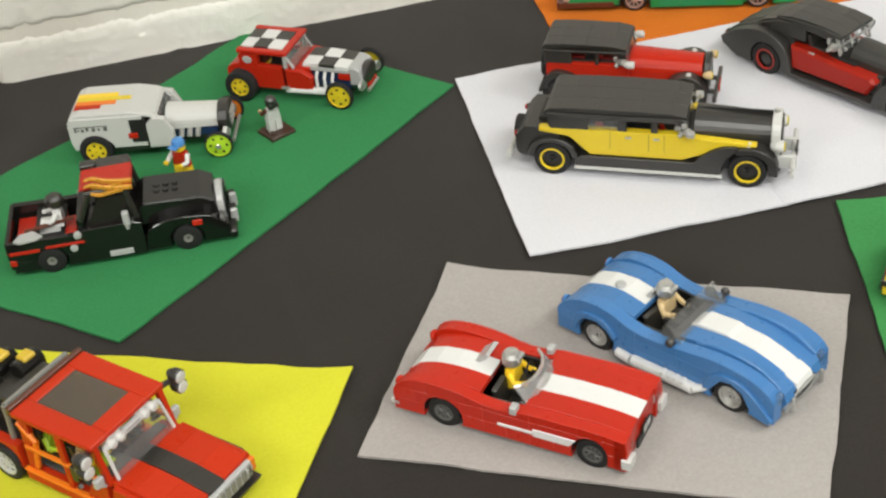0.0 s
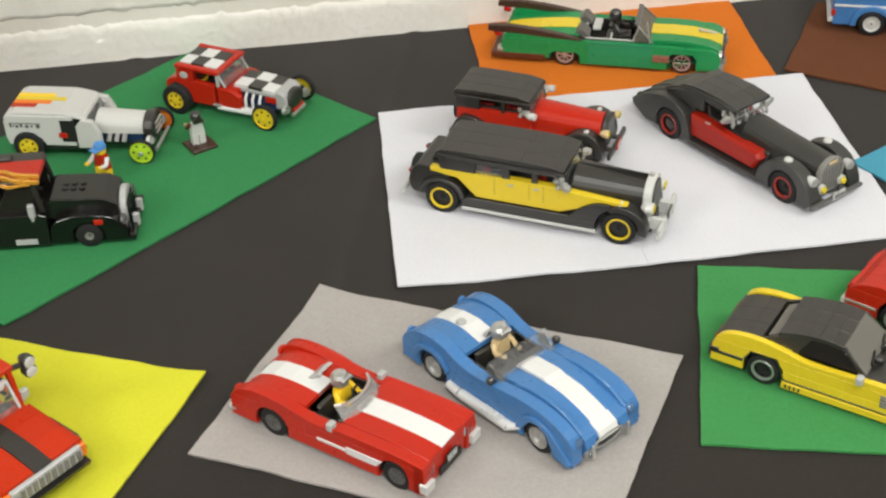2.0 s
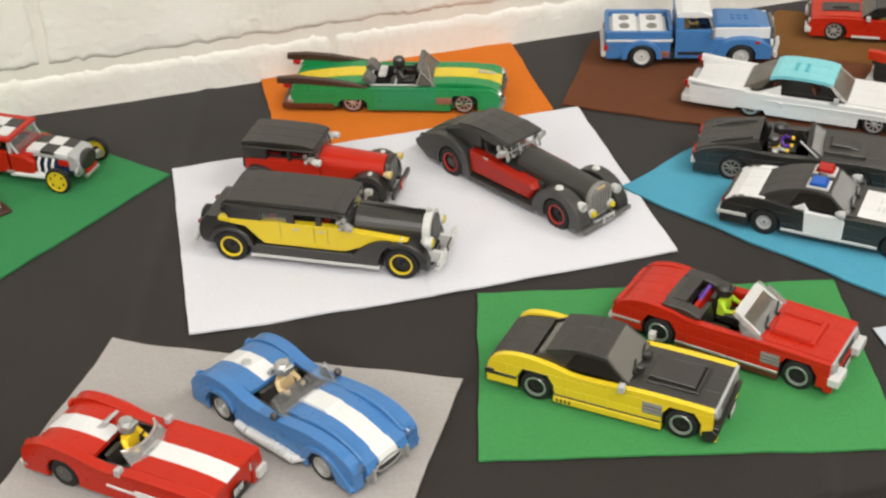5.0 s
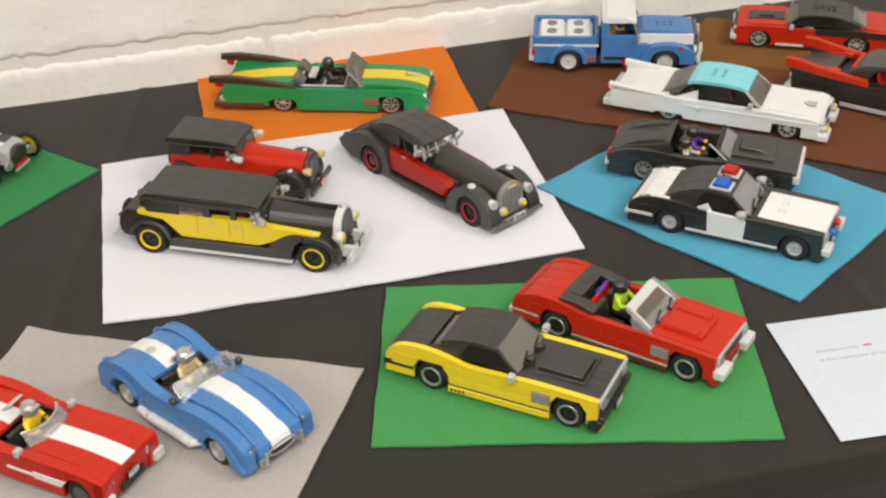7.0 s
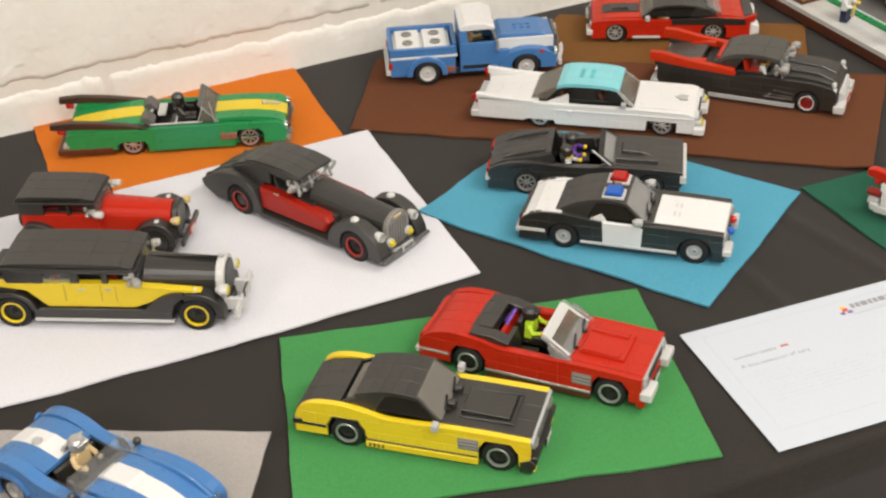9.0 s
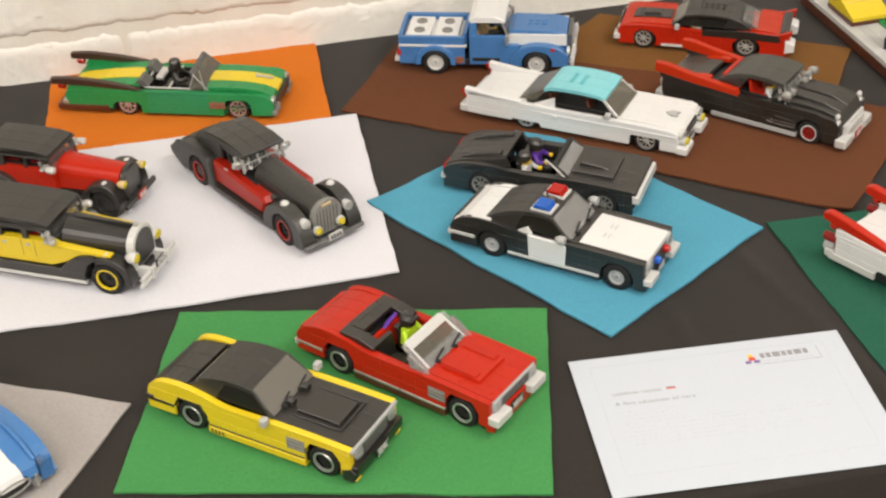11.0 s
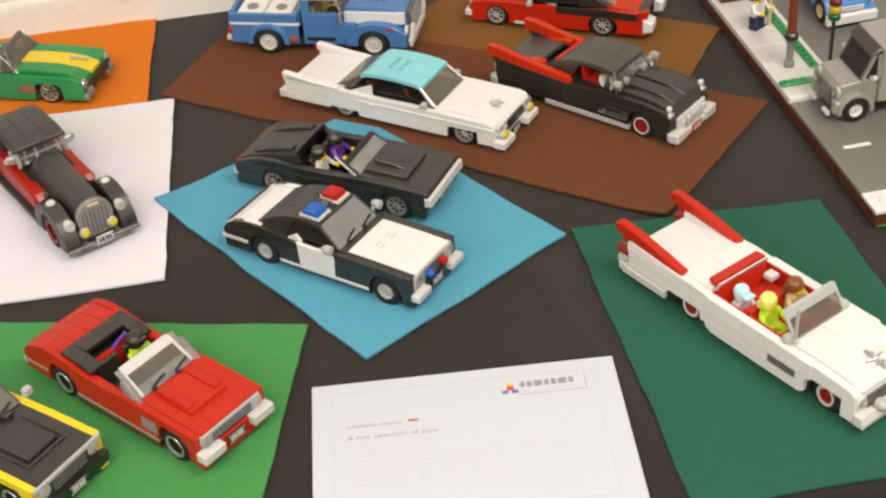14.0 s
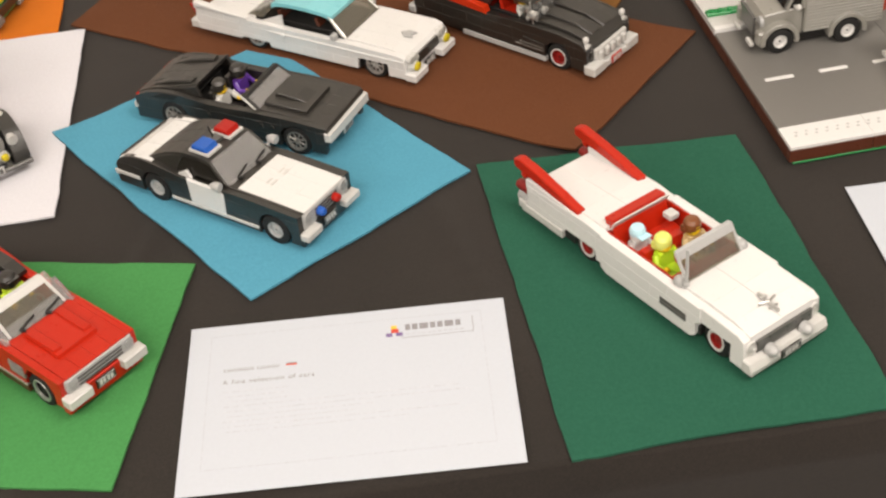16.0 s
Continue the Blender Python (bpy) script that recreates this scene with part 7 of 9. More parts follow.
    both(c, "fender_lamp", RED, lambda b, s: ybox(b, s, 66, 71, h - 4, h + 3, 29, 33, 0.6))
    part("radiator", box(B(), 83, 87, -20, 20, 14, 45, 0.6), DGREY, c)
    blocks(c, "radiator_bars", LGREY, *[(86.6, 87.8, -17 + k * 5, -14.5 + k * 5, 17, 42) for k in range(7)])
    lamps(c, "headlight", 84, 25, 27, 4, GLASS, 3.6, VGREY)
    part("front_bumper", box(B(), 86, 90, -h - 2, h + 2, 11, 18, 1.0), VGREY, c)
    both(c, "bull_bar", WHITE, lambda b, s: yslab(b, s, [(84, 12), (89, 12), (92, 28), (91, 36), (88, 34)], h - 8, h - 3, 0.8), "white bull bar upright")
    both(c, "mud_flap", RUST, lambda b, s: ybox(b, s, -37, -23, h - 4, h + 1.6, 12, 19, 0.5))
    both(c, "step", RED, lambda b, s: ybox(b, s, -35, -27, h - 3, h + 1, 11, 17, 0.5))
    both(c, "mirror", SILVER, lambda b, s: rod(rod(b, (20, s * (h - 2), 36), (22, s * (h + 4), 40), 1.2), (22, s * (h + 4), 38), (22, s * (h + 4), 50), 1.6))
    part("rear_bumper", box(B(), -95, -90, -h, h, 12, 17, 0.6), VGREY, c)
    both(c, "taillight", RED, lambda b, s: ybox(b, s, -92, -88, h - 5, h + 0.6, 20, 27, 0.4))
    wheels(c, [(x, s * (h + 4.2)) for x in a for s in (-1, 1)], 13.4, 13, VGREY, "dish", 8.4, "pale grey dished rim")
    squash(c, 15, 0.87)
    figure("toy_driver", c.matrix_world @ pose(-0.004, 0.010, 0.0250), TAN, BLACK, BROWN, "toy driver in tan seated in the blue pickup")
    return c


def white_convertible():
    h, a = 33, (-62, 62)
    c = park("toy_finned_convertible", (1.0275, -0.0855), (1.0875, -0.1880), h, "white brick-built finned convertible with red fins and interior")
    chassis(c, -122, 90, a, h, 6, 14, 14)
    # stepped flank: low tail skirt, door, front wing
    flank(c, "rear_quarter", WHITE, [(-132, 12), (-88, 12), (-85, 16.5), (-51, 16.5), (-50, 9), (-42, 9), (-42, 33), (-60, 34.5), (-132, 31)], h, 6, 0.5)
    strip(c, "tail_skirt", VGREY, -138, -88, h, 7, 13, 0.9, 8, "pale grey rear skirt")
    flank(c, "door", WHITE, [(-44, 8), (-38, 5), (42, 5), (46, 8), (46, 18), (50, 20), (50, 32.4), (-44, 33.6)], h + 1.4, 7, 0.6)
    flank(c, "front_wing", WHITE, [(44, 20), (80, 20), (80, 6), (94, 6), (96, 18), (95, 28), (88, 31), (44, 32.6)], h, 6, 0.6)
    vent_panel(c, 14, 38, h + 1.4, 14, 20, DGREY, 1)
    part("hood", deck(B(), [(26, 34), (52, 34.6), (76, 33.6), (95, 30)], -27.4, 27.4, 3.6, 2, 0.16), WHITE, c)
    b = B()
    rod(b, (66, 0, 36), (90, 0, 33.6), 1.3)
    rod(b, (76, -7, 35.4), (79, 0, 35.4), 1.1)
    rod(b, (76, 7, 35.4), (79, 0, 35.4), 1.1)
    rod(b, (84, -3.4, 34.4), (84, 3.4, 34.4), 1.0)
    ball(b, (73, 0, 36.4), 2.2)
    part("hood_ornament", b, SILVER, c, "silver bird ornament")
    part("trunk_lid", deck(B(), [(-132, 30), (-104, 33), (-74, 35), (-46, 36)], -27.4, 27.4, 3.6, 2, 0.16), WHITE, c)
    fin = [(-150, 39), (-150, 45), (-144, 47), (-124, 45.4), (-96, 41), (-72, 36.6), (-72, 33.6), (-100, 34.6), (-136, 37)]
    both(c, "fin", RED, lambda b, s: yslab(b, s, fin, h - 9, h - 1.6, 0.8), "red tail fin")
    both(c, "fin_base", WHITE, lambda b, s: yslab(b, s, [(-134, 28), (-134, 35), (-128, 36), (-66, 34), (-66, 30)], h - 8.4, h - 0.4, 0.5))
    lamps(c, "taillight", -136, h - 5, 35, 3.4, RED, -6)
    part("tail_panel", box(B(), -134, -130, -27, 27, 10, 30, 0.6), WHITE, c)
    part("rear_bumper", box(B(), -143, -133, -h - 1, h + 1, 8, 15, 1.0), VGREY, c)
    both(c, "rear_lamp", DRED, lambda b, s: lathe(b, [(3.6, -147), (3.8, -146), (3.8, -134), (3, -133)], (0, s * (h - 4), 24), "x", 14), "dark red round tail lamp")
    both(c, "exhaust_pod", LGREY, lambda b, s: lathe(b, [(4.2, -146), (4.6, -145), (4.6, -136), (3, -135)], (0, s * (h - 5), 15), "x", 14))
    # cockpit
    tub(c, -46, 26, 27, 14, 33, RED)
    part("rear_seat", slab(B(), [(-48, 30), (-52, 40), (-44, 41), (-38, 22), (-22, 20), (-22, 15), (-44, 15)], -24, 24, 0.8), RED, c, "red bench seat")
    part("seat_trim", slab(B(), [(-46, 33), (-42, 40.6), (-40.6, 40.6), (-44, 33)], -24.5, 24.5, 0.3), VGREY, c)
    part("front_seat", slab(B(), [(-14, 16), (-17, 33), (-12, 33), (-8, 20), (6, 19), (6, 15)], -24, 24, 0.8), RED, c)
    blocks(c, "seat_buckle", VGREY, (-36, -28, 14, 22, 30, 34))
    part("dashboard", box(B(), 16, 27, -27, 27, 26, 34, 0.8), RED, c)
    steering(c, 10, 13, 33)
    screen(c, "windscreen", 28, 34, 17, 51, 23.5, SMOKE, 1.6, 1.0, LGREY, 5)
    both(c, "screen_foot", LGREY, lambda b, s: ball(b, (24, s * 27, 35), 4.2))
    part("antenna", rod(ball(B(), (30, -27, 36), 2.2), (30, -27, 36), (30, -27, 64), 1.1), LGREY, c)
    # nose
    part("nose", slab(B(), [(86, 7), (96, 8), (98, 20), (95, 29), (86, 31)], -27, 27, 0.7), WHITE, c)
    blocks(c, "grille", DGREY, (96, 99, -24, 24, 17, 26))
    part("front_bumper", slab(B(), [(95, 6), (106, 6), (107, 10), (104, 15), (95, 15)], -h - 0.6, h + 0.6, 0.8), VGREY, c, "pale grey wide bumper")
    both(c, "bumper_bullet", LGREY, lambda b, s: lathe(b, [(4, 100), (4, 106), (2.4, 110), (1, 111)], (0, s * 15, 17), "x", 14))
    lamps(c, "headlight", 96, 27, 22, 3.6, GLASS, 3.4, VGREY)
    number_plate(c, 106.6, 10.6, 1, 17)
    wheels(c, [(x, s * (h - 2.5)) for x in a for s in (-1, 1)], 11.8, 11.5, DRED, "dish", 6.0, "dark red hub")
    for x in a:
        for s in (-1, 1):
            part("whitewall", lathe(B(), [(6.0, s * (h - 2.4)), (6.8, s * (h - 2.1)), (7.8, s * (h - 2.0)), (8.7, s * (h - 3))], (x, 0, 11.8), "y", 24, False), VGREY, c, "pale tyre wall ring")
    fit_length(c, 62, 0.74, -62, 0.88)
    m = c.matrix_world
    figure("toy_driver", m @ pose(-0.006, -0.013, 0.0165), LIME, LIME, plastic("pale_lime_plastic", (0.62, 0.68, 0.16)), "toy driver in lime with a pale lime hood at the wheel")
    figure("toy_passenger", m @ pose(-0.006, 0.013, 0.0165), TAN, TAN, plastic("nougat_brown_plastic", (0.17, 0.06, 0.022)), "toy passenger in tan with brown hair beside the driver")
    figure("toy_passenger", m @ pose(-0.031, -0.013, 0.0095), WHITE, WHITE, plastic("pale_sky_plastic", (0.42, 0.66, 0.74)), "white toy passenger with a pale sky-blue cap on the rear bench", skin=WHITE, cap="cap")
    return c


limousine()
red_tourer()
vintage_coupe()
green_convertible()
white_saloon()
black_red_fin()
red_muscle()
blue_pickup()
white_convertible()

# ---------- the hot rods on the green sheets ----------
def checks(root, name, line, y0, y1, cols, first=0, thick=3.0):
    """Black and white squares along a side line: one part of each square."""
    w = (y1 - y0) / cols
    for i, (p, q) in enumerate(zip(line, line[1:])):
        for k in range(cols):
            b = B()
            deck(b, [p, q], y0 + k * w, y0 + (k + 1) * w, thick, 1, 0.2)
            part(name, b, WHITE if (i + k + first) % 2 else BLACK, root)


def hot_rod():
    h, a = 25, (-48, 48)
    c = park("toy_hot_rod", (0.0440, 0.3410), (0.1260, 0.2920), h + 6, "red brick-built hot rod with a chequered roof and yellow wheels")
    part("chassis", box(box(B(), -50, 52, -9, 9, 8, 14), -46, 20, -20, 20, 8, 14), BLACK, c)
    part("axle", rod(rod(B(), (-48, -h - 2, 14.6), (-48, h + 2, 14.6), 2.2), (46, -h, 13), (49, h + 15, 13), 2), DGREY, c)
    part("trunk", slab(B(), curve((-72, 18), (-74, 28), (-68, 36), (-52, 40), n=3) + [(-46, 40), (-46, 14), (-70, 14)], -22, 22, 0.8), RED, c)
    both(c, "cab_side", RED, lambda b, s: yslab(b, s, [(-50, 12), (-50, 52), (-44, 57), (-30, 57), (-30, 41), (-8, 39), (-8, 12)], 18, 24, 0.7), "red cab side")
    both(c, "cowl_side", RED, lambda b, s: yslab(b, s, [(-5, 10), (-5, 38), (10, 37), (20, 30), (20, 14), (14, 10)], 18, 24, 0.7))
    both(c, "side_disc", LGREY, lambda b, s: lathe(b, [(4.6, s * 23.6), (4.6, s * 24.5), (3.6, s * 24.8)], (-40, 0, 47), "y", 18))
    both(c, "door_lever", SILVER, lambda b, s: rod(b, (-10, s * 24, 14), (-2, s * 26, 16), 1.6))
    part("cab_back", box(B(), -51, -46, -19, 19, 14, 56, 0.6), RED, c)
    part("interior", box(B(), -46, -6, -17.5, 17.5, 14, 34), MATTE, c)
    seat(c, -32, 0, 30, 30, BROWN, 16)
    steering(c, -14, 8, 42)
    part("cowl", box(B(), -8, 16, -18, 18, 28, 38, 0.8), RED, c)
    part("roof_frame", box(B(), -52, -3, -24, 24, 54, 57.2, 0.9), RED, c, "red roof frame")
    both(c, "roof_rail", RED, lambda b, s: yslab(b, s, [(-52, 56.5), (-52, 59), (-6, 59), (-2, 57.5), (-2, 55)], 16.3, 24.2, 1.6))
    part("roof_front", box(B(), -8, -1.5, -24, 24, 55, 58.8, 0.7), RED, c)
    checks(c, "roof_square", [(-50, 59), (-36, 59.6), (-22, 59.6), (-8, 59)], -16, 16, 2, 1)
    screen(c, "windscreen", 3, 38, -5, 55, 20, GLASS, 1.4, 1.0, LGREY, 2.4)
    both(c, "screen_post", LGREY, lambda b, s: ybox(b, s, -6, -3, 20, 23, 38, 55, 0.4))
    # engine cover
    part("engine", box(B(), 10, 52, -12, 12, 13, 36), NAVY, c)
    checks(c, "bonnet_square", [(9, 42), (24, 42.6), (39, 42), (53, 40.6)], -15, 15, 2, 1, 4)
    both(c, "bonnet_side", LGREY, lambda b, s: yslab(b, s, [(8, 33.5), (52, 33), (52, 37), (8, 38.5)], 12, 15.4, 0.5))
    both(c, "bonnet_corner", RED, lambda b, s: yslab(b, s, [(42, 25), (53, 25), (53, 33), (42, 32)], 12, 16, 0.5))
    part("bonnet_nose", slab(B(), [(52, 18), (52, 41), (58, 40.6), (63, 37), (65, 30), (65, 18)], -15, 15, 1.4), LGREY, c)
    part("radiator", lathe(B(), [(12, 62), (12.4, 63), (12.4, 68), (10, 69.4), (3, 70)], (0, 0, 28), "x", 22), BLACK, c)
    def pipes(b, s):
        for k in range(4):
            rod(b, (14 + k * 7.5, s * 13, 33), (15 + k * 7.5, s * 19, 27), 1.4)
            rod(b, (15 + k * 7.5, s * 19, 27), (16 + k * 7.5, s * 21, 14), 1.4)
        rod(b, (-6, s * 23, 12), (42, s * 22, 13), 2.6, 10)
        for k in range(3):
            lathe(b, [(3.2, -2), (3.2, 3)], (18 + k * 8, s * 21.6, 13.4), "x", 10)
    both(c, "exhaust", WHITE, pipes)
    lamps(c, "headlight", 66, 18, 22, 4.6, GLASS, 4, SILVER)
    part("front_bar", rod(rod(B(), (69, -11, 12), (69, 11, 12), 2, 10), (56, 0, 12), (69, 0, 12), 2), SILVER, c)
    blocks(c, "front_trim", RED, (67, 70, -9, 9, 14, 18))
    part("rear_bar", rod(B(), (-78, -20, 13), (-78, 20, 13), 1.8, 10), SILVER, c)
    wheels(c, [(-48, -h - 7), (-48, h + 7)], 14.8, 14, YELLOW, "holes", 8.4, "yellow wheel hub")
    wheels(c, [(46, -h - 4), (50, h + 16)], 13, 5.5, YELLOW, "holes", 10.4, "yellow wheel hub")
    squash(c, 16, 0.76)
    fit_length(c, 60, 0.8, -46, 0.62)
    figure("toy_driver", c.matrix_world @ pose(-0.030, -0.008, 0.0105), BROWN, BLACK, BROWN, "toy driver in brown seated in the hot rod cab")
    return c


def grey_van():
    h, a = 26, (-50, 50)
    c = park("toy_delivery_van", (-0.0810, 0.2725), (0.0150, 0.2515), h + 5, "pale grey brick-built hot rod van with rainbow roof stripes")
    part("chassis", box(box(B(), -56, 52, -9, 9, 8, 14), -74, 4, -22, 22, 9, 14), BLACK, c)
    part("axle", rod(rod(B(), (-50, -h, 14), (-50, h, 14), 2.2), (50, -h, 13), (50, h, 13), 2), DGREY, c)
    side = [(-80, 15), (-84, 24), (-84, 44), (-78, 52), (-16, 52), (-10, 52), (-10, 15), (-30, 15)] + arch_line(-54, 16, 15, 13)[::-1]
    both(c, "body_side", VGREY, lambda b, s: yslab(b, s, side, 20, h, 0.8), "pale grey body side")
    # No opening is cut: a dark panel paints the doorway's shade.
    both(c, "door_gap", MATTE, lambda b, s: ybox(b, s, -22, -8, h - 4, h + 0.3, 20, 48, 0.6))
    both(c, "door_handle", RED, lambda b, s: ybox(b, s, -24, -16, h - 1, h + 1.4, 26, 32, 0.6))
    both(c, "cowl_side", VGREY, lambda b, s: yslab(b, s, [(-8, 13), (-8, 40), (-2, 48), (8, 46), (14, 30), (14, 13)], 20, h, 0.7))
    def sign(b, s):
        for k, w in enumerate((3, 2, 3.4, 2.4, 3, 2, 3.2)):
            ybox(b, s, -74 + k * 5, -74 + k * 5 + w, h - 1, h + 0.35, 37 + (k % 2) * 0.8, 41.5 - (k % 3) * 0.6, 0.1)
        ybox(b, s, -75, -40, h - 1, h + 0.3, 42, 43, 0.1)
    both(c, "side_lettering", DGREY, sign)
    part("back_wall", slab(B(), [(-84, 16), (-86, 26), (-86, 43), (-82, 50), (-78, 50), (-78, 16)], -21, 21, 0.8), VGREY, c)
    part("roof", slab(B(), [(-84, 46), (-78, 53), (-66, 56), (-20, 56), (-4, 52), (2, 48), (-6, 48), (-20, 51), (-70, 51)], -h + 1.5, h - 1.5, 1.2), VGREY, c, "pale grey rounded roof")
    for k, (mat, x1) in enumerate(((SKIN, -34), (YELLOW, -22), (ORANGE, -34), (ORED, -46))):
        part("roof_stripe", deck(B(), [(-74, 56.6), (x1, 56.6)], -14 + (3 - k) * 6.4 - 1, -14 + (3 - k) * 6.4 + 5.2, 1.2, 1), mat, c)
    part("interior", box(B(), -76, 0, -19, 19, 14, 40), MATTE, c)
    screen(c, "windscreen", 6, 40, 0, 50, 20, GLASS, 1.4, 1.0, VGREY, 2)
    drum(c, "hood", VGREY, 6, 50, 14.5, 13, 30, 29, "pale grey rounded bonnet", 24)
    part("engine", box(B(), 10, 48, -11, 11, 13, 26), plastic("navy_engine_plastic", (0.014, 0.03, 0.09)), c)
    def cyl(b, s):
        for k in range(3):
            rod(b, (18 + k * 7, s * 11, 24), (18 + k * 7, s * 19, 17), 2.4)
    both(c, "exhaust", SILVER, cyl)
    part("radiator", lathe(B(), [(15.5, 50), (16, 51), (16, 58), (14, 59.4), (4, 60)], (0, 0, 28), "x", 24), BLACK, c)
    part("radiator_trim", rod(rod(rod(B(), (60, -9, 34), (60, 9, 34), 1.4), (60, -9, 28), (60, 9, 28), 1.4), (60, -8, 22), (60, 8, 22), 1.4), SILVER, c)
    lamps(c, "headlight", 56, 19, 20, 4.4, GLASS, 4, VGREY)
    part("front_bar", rod(B(), (62, -20, 11), (62, 20, 11), 2, 10), SILVER, c)
    squash(c, 16, 0.80)
    fit_length(c, 60, 0.8, -62, 0.55)
    wheels(c, [(-54, -h - 3), (-54, h + 3)], 14.4, 12, YELLOW, "holes", 8.6, "yellow wheel hub")
    wheels(c, [(50, -h - 3)], 12, 5, LIME, "holes", 10.6, "lime wheel hub")
    wheels(c, [(52, h + 9)], 12, 5, ORANGE, "holes", 10.6, "orange wheel hub")
    part("wheel_nut", lathe(B(), [(2.4, -h - 5), (1.6, -h - 5.6)], (50, 0, 12), "y", 12), SILVER, c)
    return c


def black_pickup():
    h, a = 29, (-52, 52)
    c = park("toy_pickup", (-0.1215, 0.1320), (-0.0180, 0.1275), h, "black brick-built pickup with red trim and a tilted red cover")
    chassis(c, -84, 84, a, h, 4, 12, 13)
    bed = outline([(-88, 10), (-89, 32), (-24, 31), (-24, 10)], 5, (-52,), 13.2, 10.8)
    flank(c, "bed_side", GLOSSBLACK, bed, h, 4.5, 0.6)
    strip(c, "bed_stripe", RED, -88.5, -60, h, 21.5, 24.5, 0.4, 2, "red side stripe")
    strip(c, "bed_stripe", RED, -54, -22, h, 23, 25.5, 0.4, 2, "red side stripe")
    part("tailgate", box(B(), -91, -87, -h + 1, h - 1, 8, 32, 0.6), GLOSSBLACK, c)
    part("tailgate_stripe", box(B(), -91.6, -90.8, -h + 2, h - 2, 21.5, 24.5, 0.2), RED, c)
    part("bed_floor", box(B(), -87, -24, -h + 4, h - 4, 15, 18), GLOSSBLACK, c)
    part("bed_cover", box(B(), -84, -40, -h + 6, h - 8, 18, 22, 0.5), RED, c)
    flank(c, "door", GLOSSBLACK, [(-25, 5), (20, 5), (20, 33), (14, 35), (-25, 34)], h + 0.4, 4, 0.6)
    strip(c, "sill_plate", LGREY, -8, 10, h + 0.4, 7, 12, 0.6, 2, "pale sill plate")
    both(c, "fuel_cap", LGREY, lambda b, s: lathe(b, [(3, s * (h - 1)), (3, s * (h + 1)), (2.2, s * (h + 1.3))], (-33, 0, 20), "y", 16))
    both(c, "door_lamp", LGREY, lambda b, s: lathe(b, [(3, s * (h - 1)), (3, s * (h + 1.4)), (1.8, s * (h + 2))], (-28, 0, 31), "y", 14))
    both(c, "mirror", LGREY, lambda b, s: rod(ybox(b, s, 8, 13, h - 1, h + 4, 34, 46, 0.8), (10, s * (h + 1), 30), (10, s * (h + 1), 36), 1.4))
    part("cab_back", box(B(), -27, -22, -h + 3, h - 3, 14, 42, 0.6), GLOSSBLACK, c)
    part("interior", box(B(), -24, 18, -h + 5, h - 5, 12, 30), MATTE, c)
    for y in (-11, 11):
        seat(c, -12, y, 20, 17, BLACK, 18)
    steering(c, 8, 11, 36)
    part("dashboard", box(B(), 12, 20, -h + 4, h - 4, 26, 36, 0.8), GLOSSBLACK, c)
    both(c, "front_post", BLACK, lambda b, s: rod(b, (18, s * (h - 4), 36), (14, s * (h - 5), 61), 2.2))
    both(c, "rear_post", BLACK, lambda b, s: rod(b, (-24, s * (h - 5), 40), (-14, s * (h - 6), 61), 2.6))
    both(c, "side_window", TINT, lambda b, s: yslab(b, s, [(-20, 33), (14, 33), (17, 57), (-8, 57)], h - 5.2, h - 4.2, 0.2), "dark side window")
    # tilted roof plates
    part("roof", slab(B(), [(-24, 52), (-22, 57), (10, 57), (12, 53)], -h + 5, h - 5, 1.0), BLACK, c, "dark roof")
    b = B()
    for y, x0, x1 in ((-h + 6, -2, 13), (-h + 9, -13, 9), (-h + 12, -6, 12), (-h + 15, -16, 6), (-h + 18, -4, 10)):
        plate(b, [(x0, y + 1), (x0 + 5, y - 0.6), (x1, y - 0.4), (x1, y + 3), (x0 + 6, y + 2.6)], 56.6, 58.0, 0.2)
    part("roof_cover", b, RED, c, "red flames on the roof")
    # flame tongues lick back from a spine along the roof's edge
    for y, lift in ((-h + 4, 0.0), (-h + 9, 2.4)):
        b = B()
        slab(b, curve((14, 54), (4, 55), (-6, 57), (-13, 60), (-20, 59), n=3) + curve((-21, 57.6), (-14, 57.6), (-7, 54), (4, 51.6), (14, 51), n=3), y - 1.4, y + 1.4, 0.3)
        slab(b, curve((6, 53), (-2, 52.4), (-10, 51), (-16, 52.6), n=3) + curve((-17, 51.4), (-11, 48.6), (-2, 49.6), (7, 50.4), n=3), y - 2.2, y + 0.8, 0.3)
        for v in b.verts:
            v.co.z += (lift + 4.5) * MM
        part("roof_flame", b, GOLD, c, "golden flame")
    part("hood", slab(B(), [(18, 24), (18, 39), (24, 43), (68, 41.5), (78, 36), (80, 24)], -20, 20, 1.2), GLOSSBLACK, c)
    b = B()
    for i in range(3):
        for j in range(2):
            stud(b, 34 + i * 7, -4 + j * 8, 42, 2.4, 1.6)
    part("hood_studs", b, GLOSSBLACK, c)
    both(c, "front_fender", GLOSSBLACK, lambda b, s: yslab(b, s, curve((20, 8), (24, 24), (38, 30), (56, 31), (74, 28), (86, 18), n=3) + [(86, 6)] + arch_line(52, 13.4, 6, 10.8)[::-1], h - 10, h, 0.7))
    both(c, "turn_light", RED, lambda b, s: ybox(b, s, 58, 66, h - 2, h + 0.8, 22, 27, 0.6))
    pts = [(17 * math.cos(radians(q)), 24 + 15 * math.sin(radians(q))) for q in range(0, 181, 15)] + [(-17, 8), (17, 8)]
    part("radiator", front(B(), pts, 79, 85, 0.8), LGREY, c, "grey radiator")
    blocks(c, "radiator_bars", GLOSSBLACK, *[(84.6, 86, -13 + k * 4.6, -11 + k * 4.6, 10, 32) for k in range(6)])
    lamps(c, "headlight", 82, 23, 22, 4.2, GLASS, 4, DGREY)
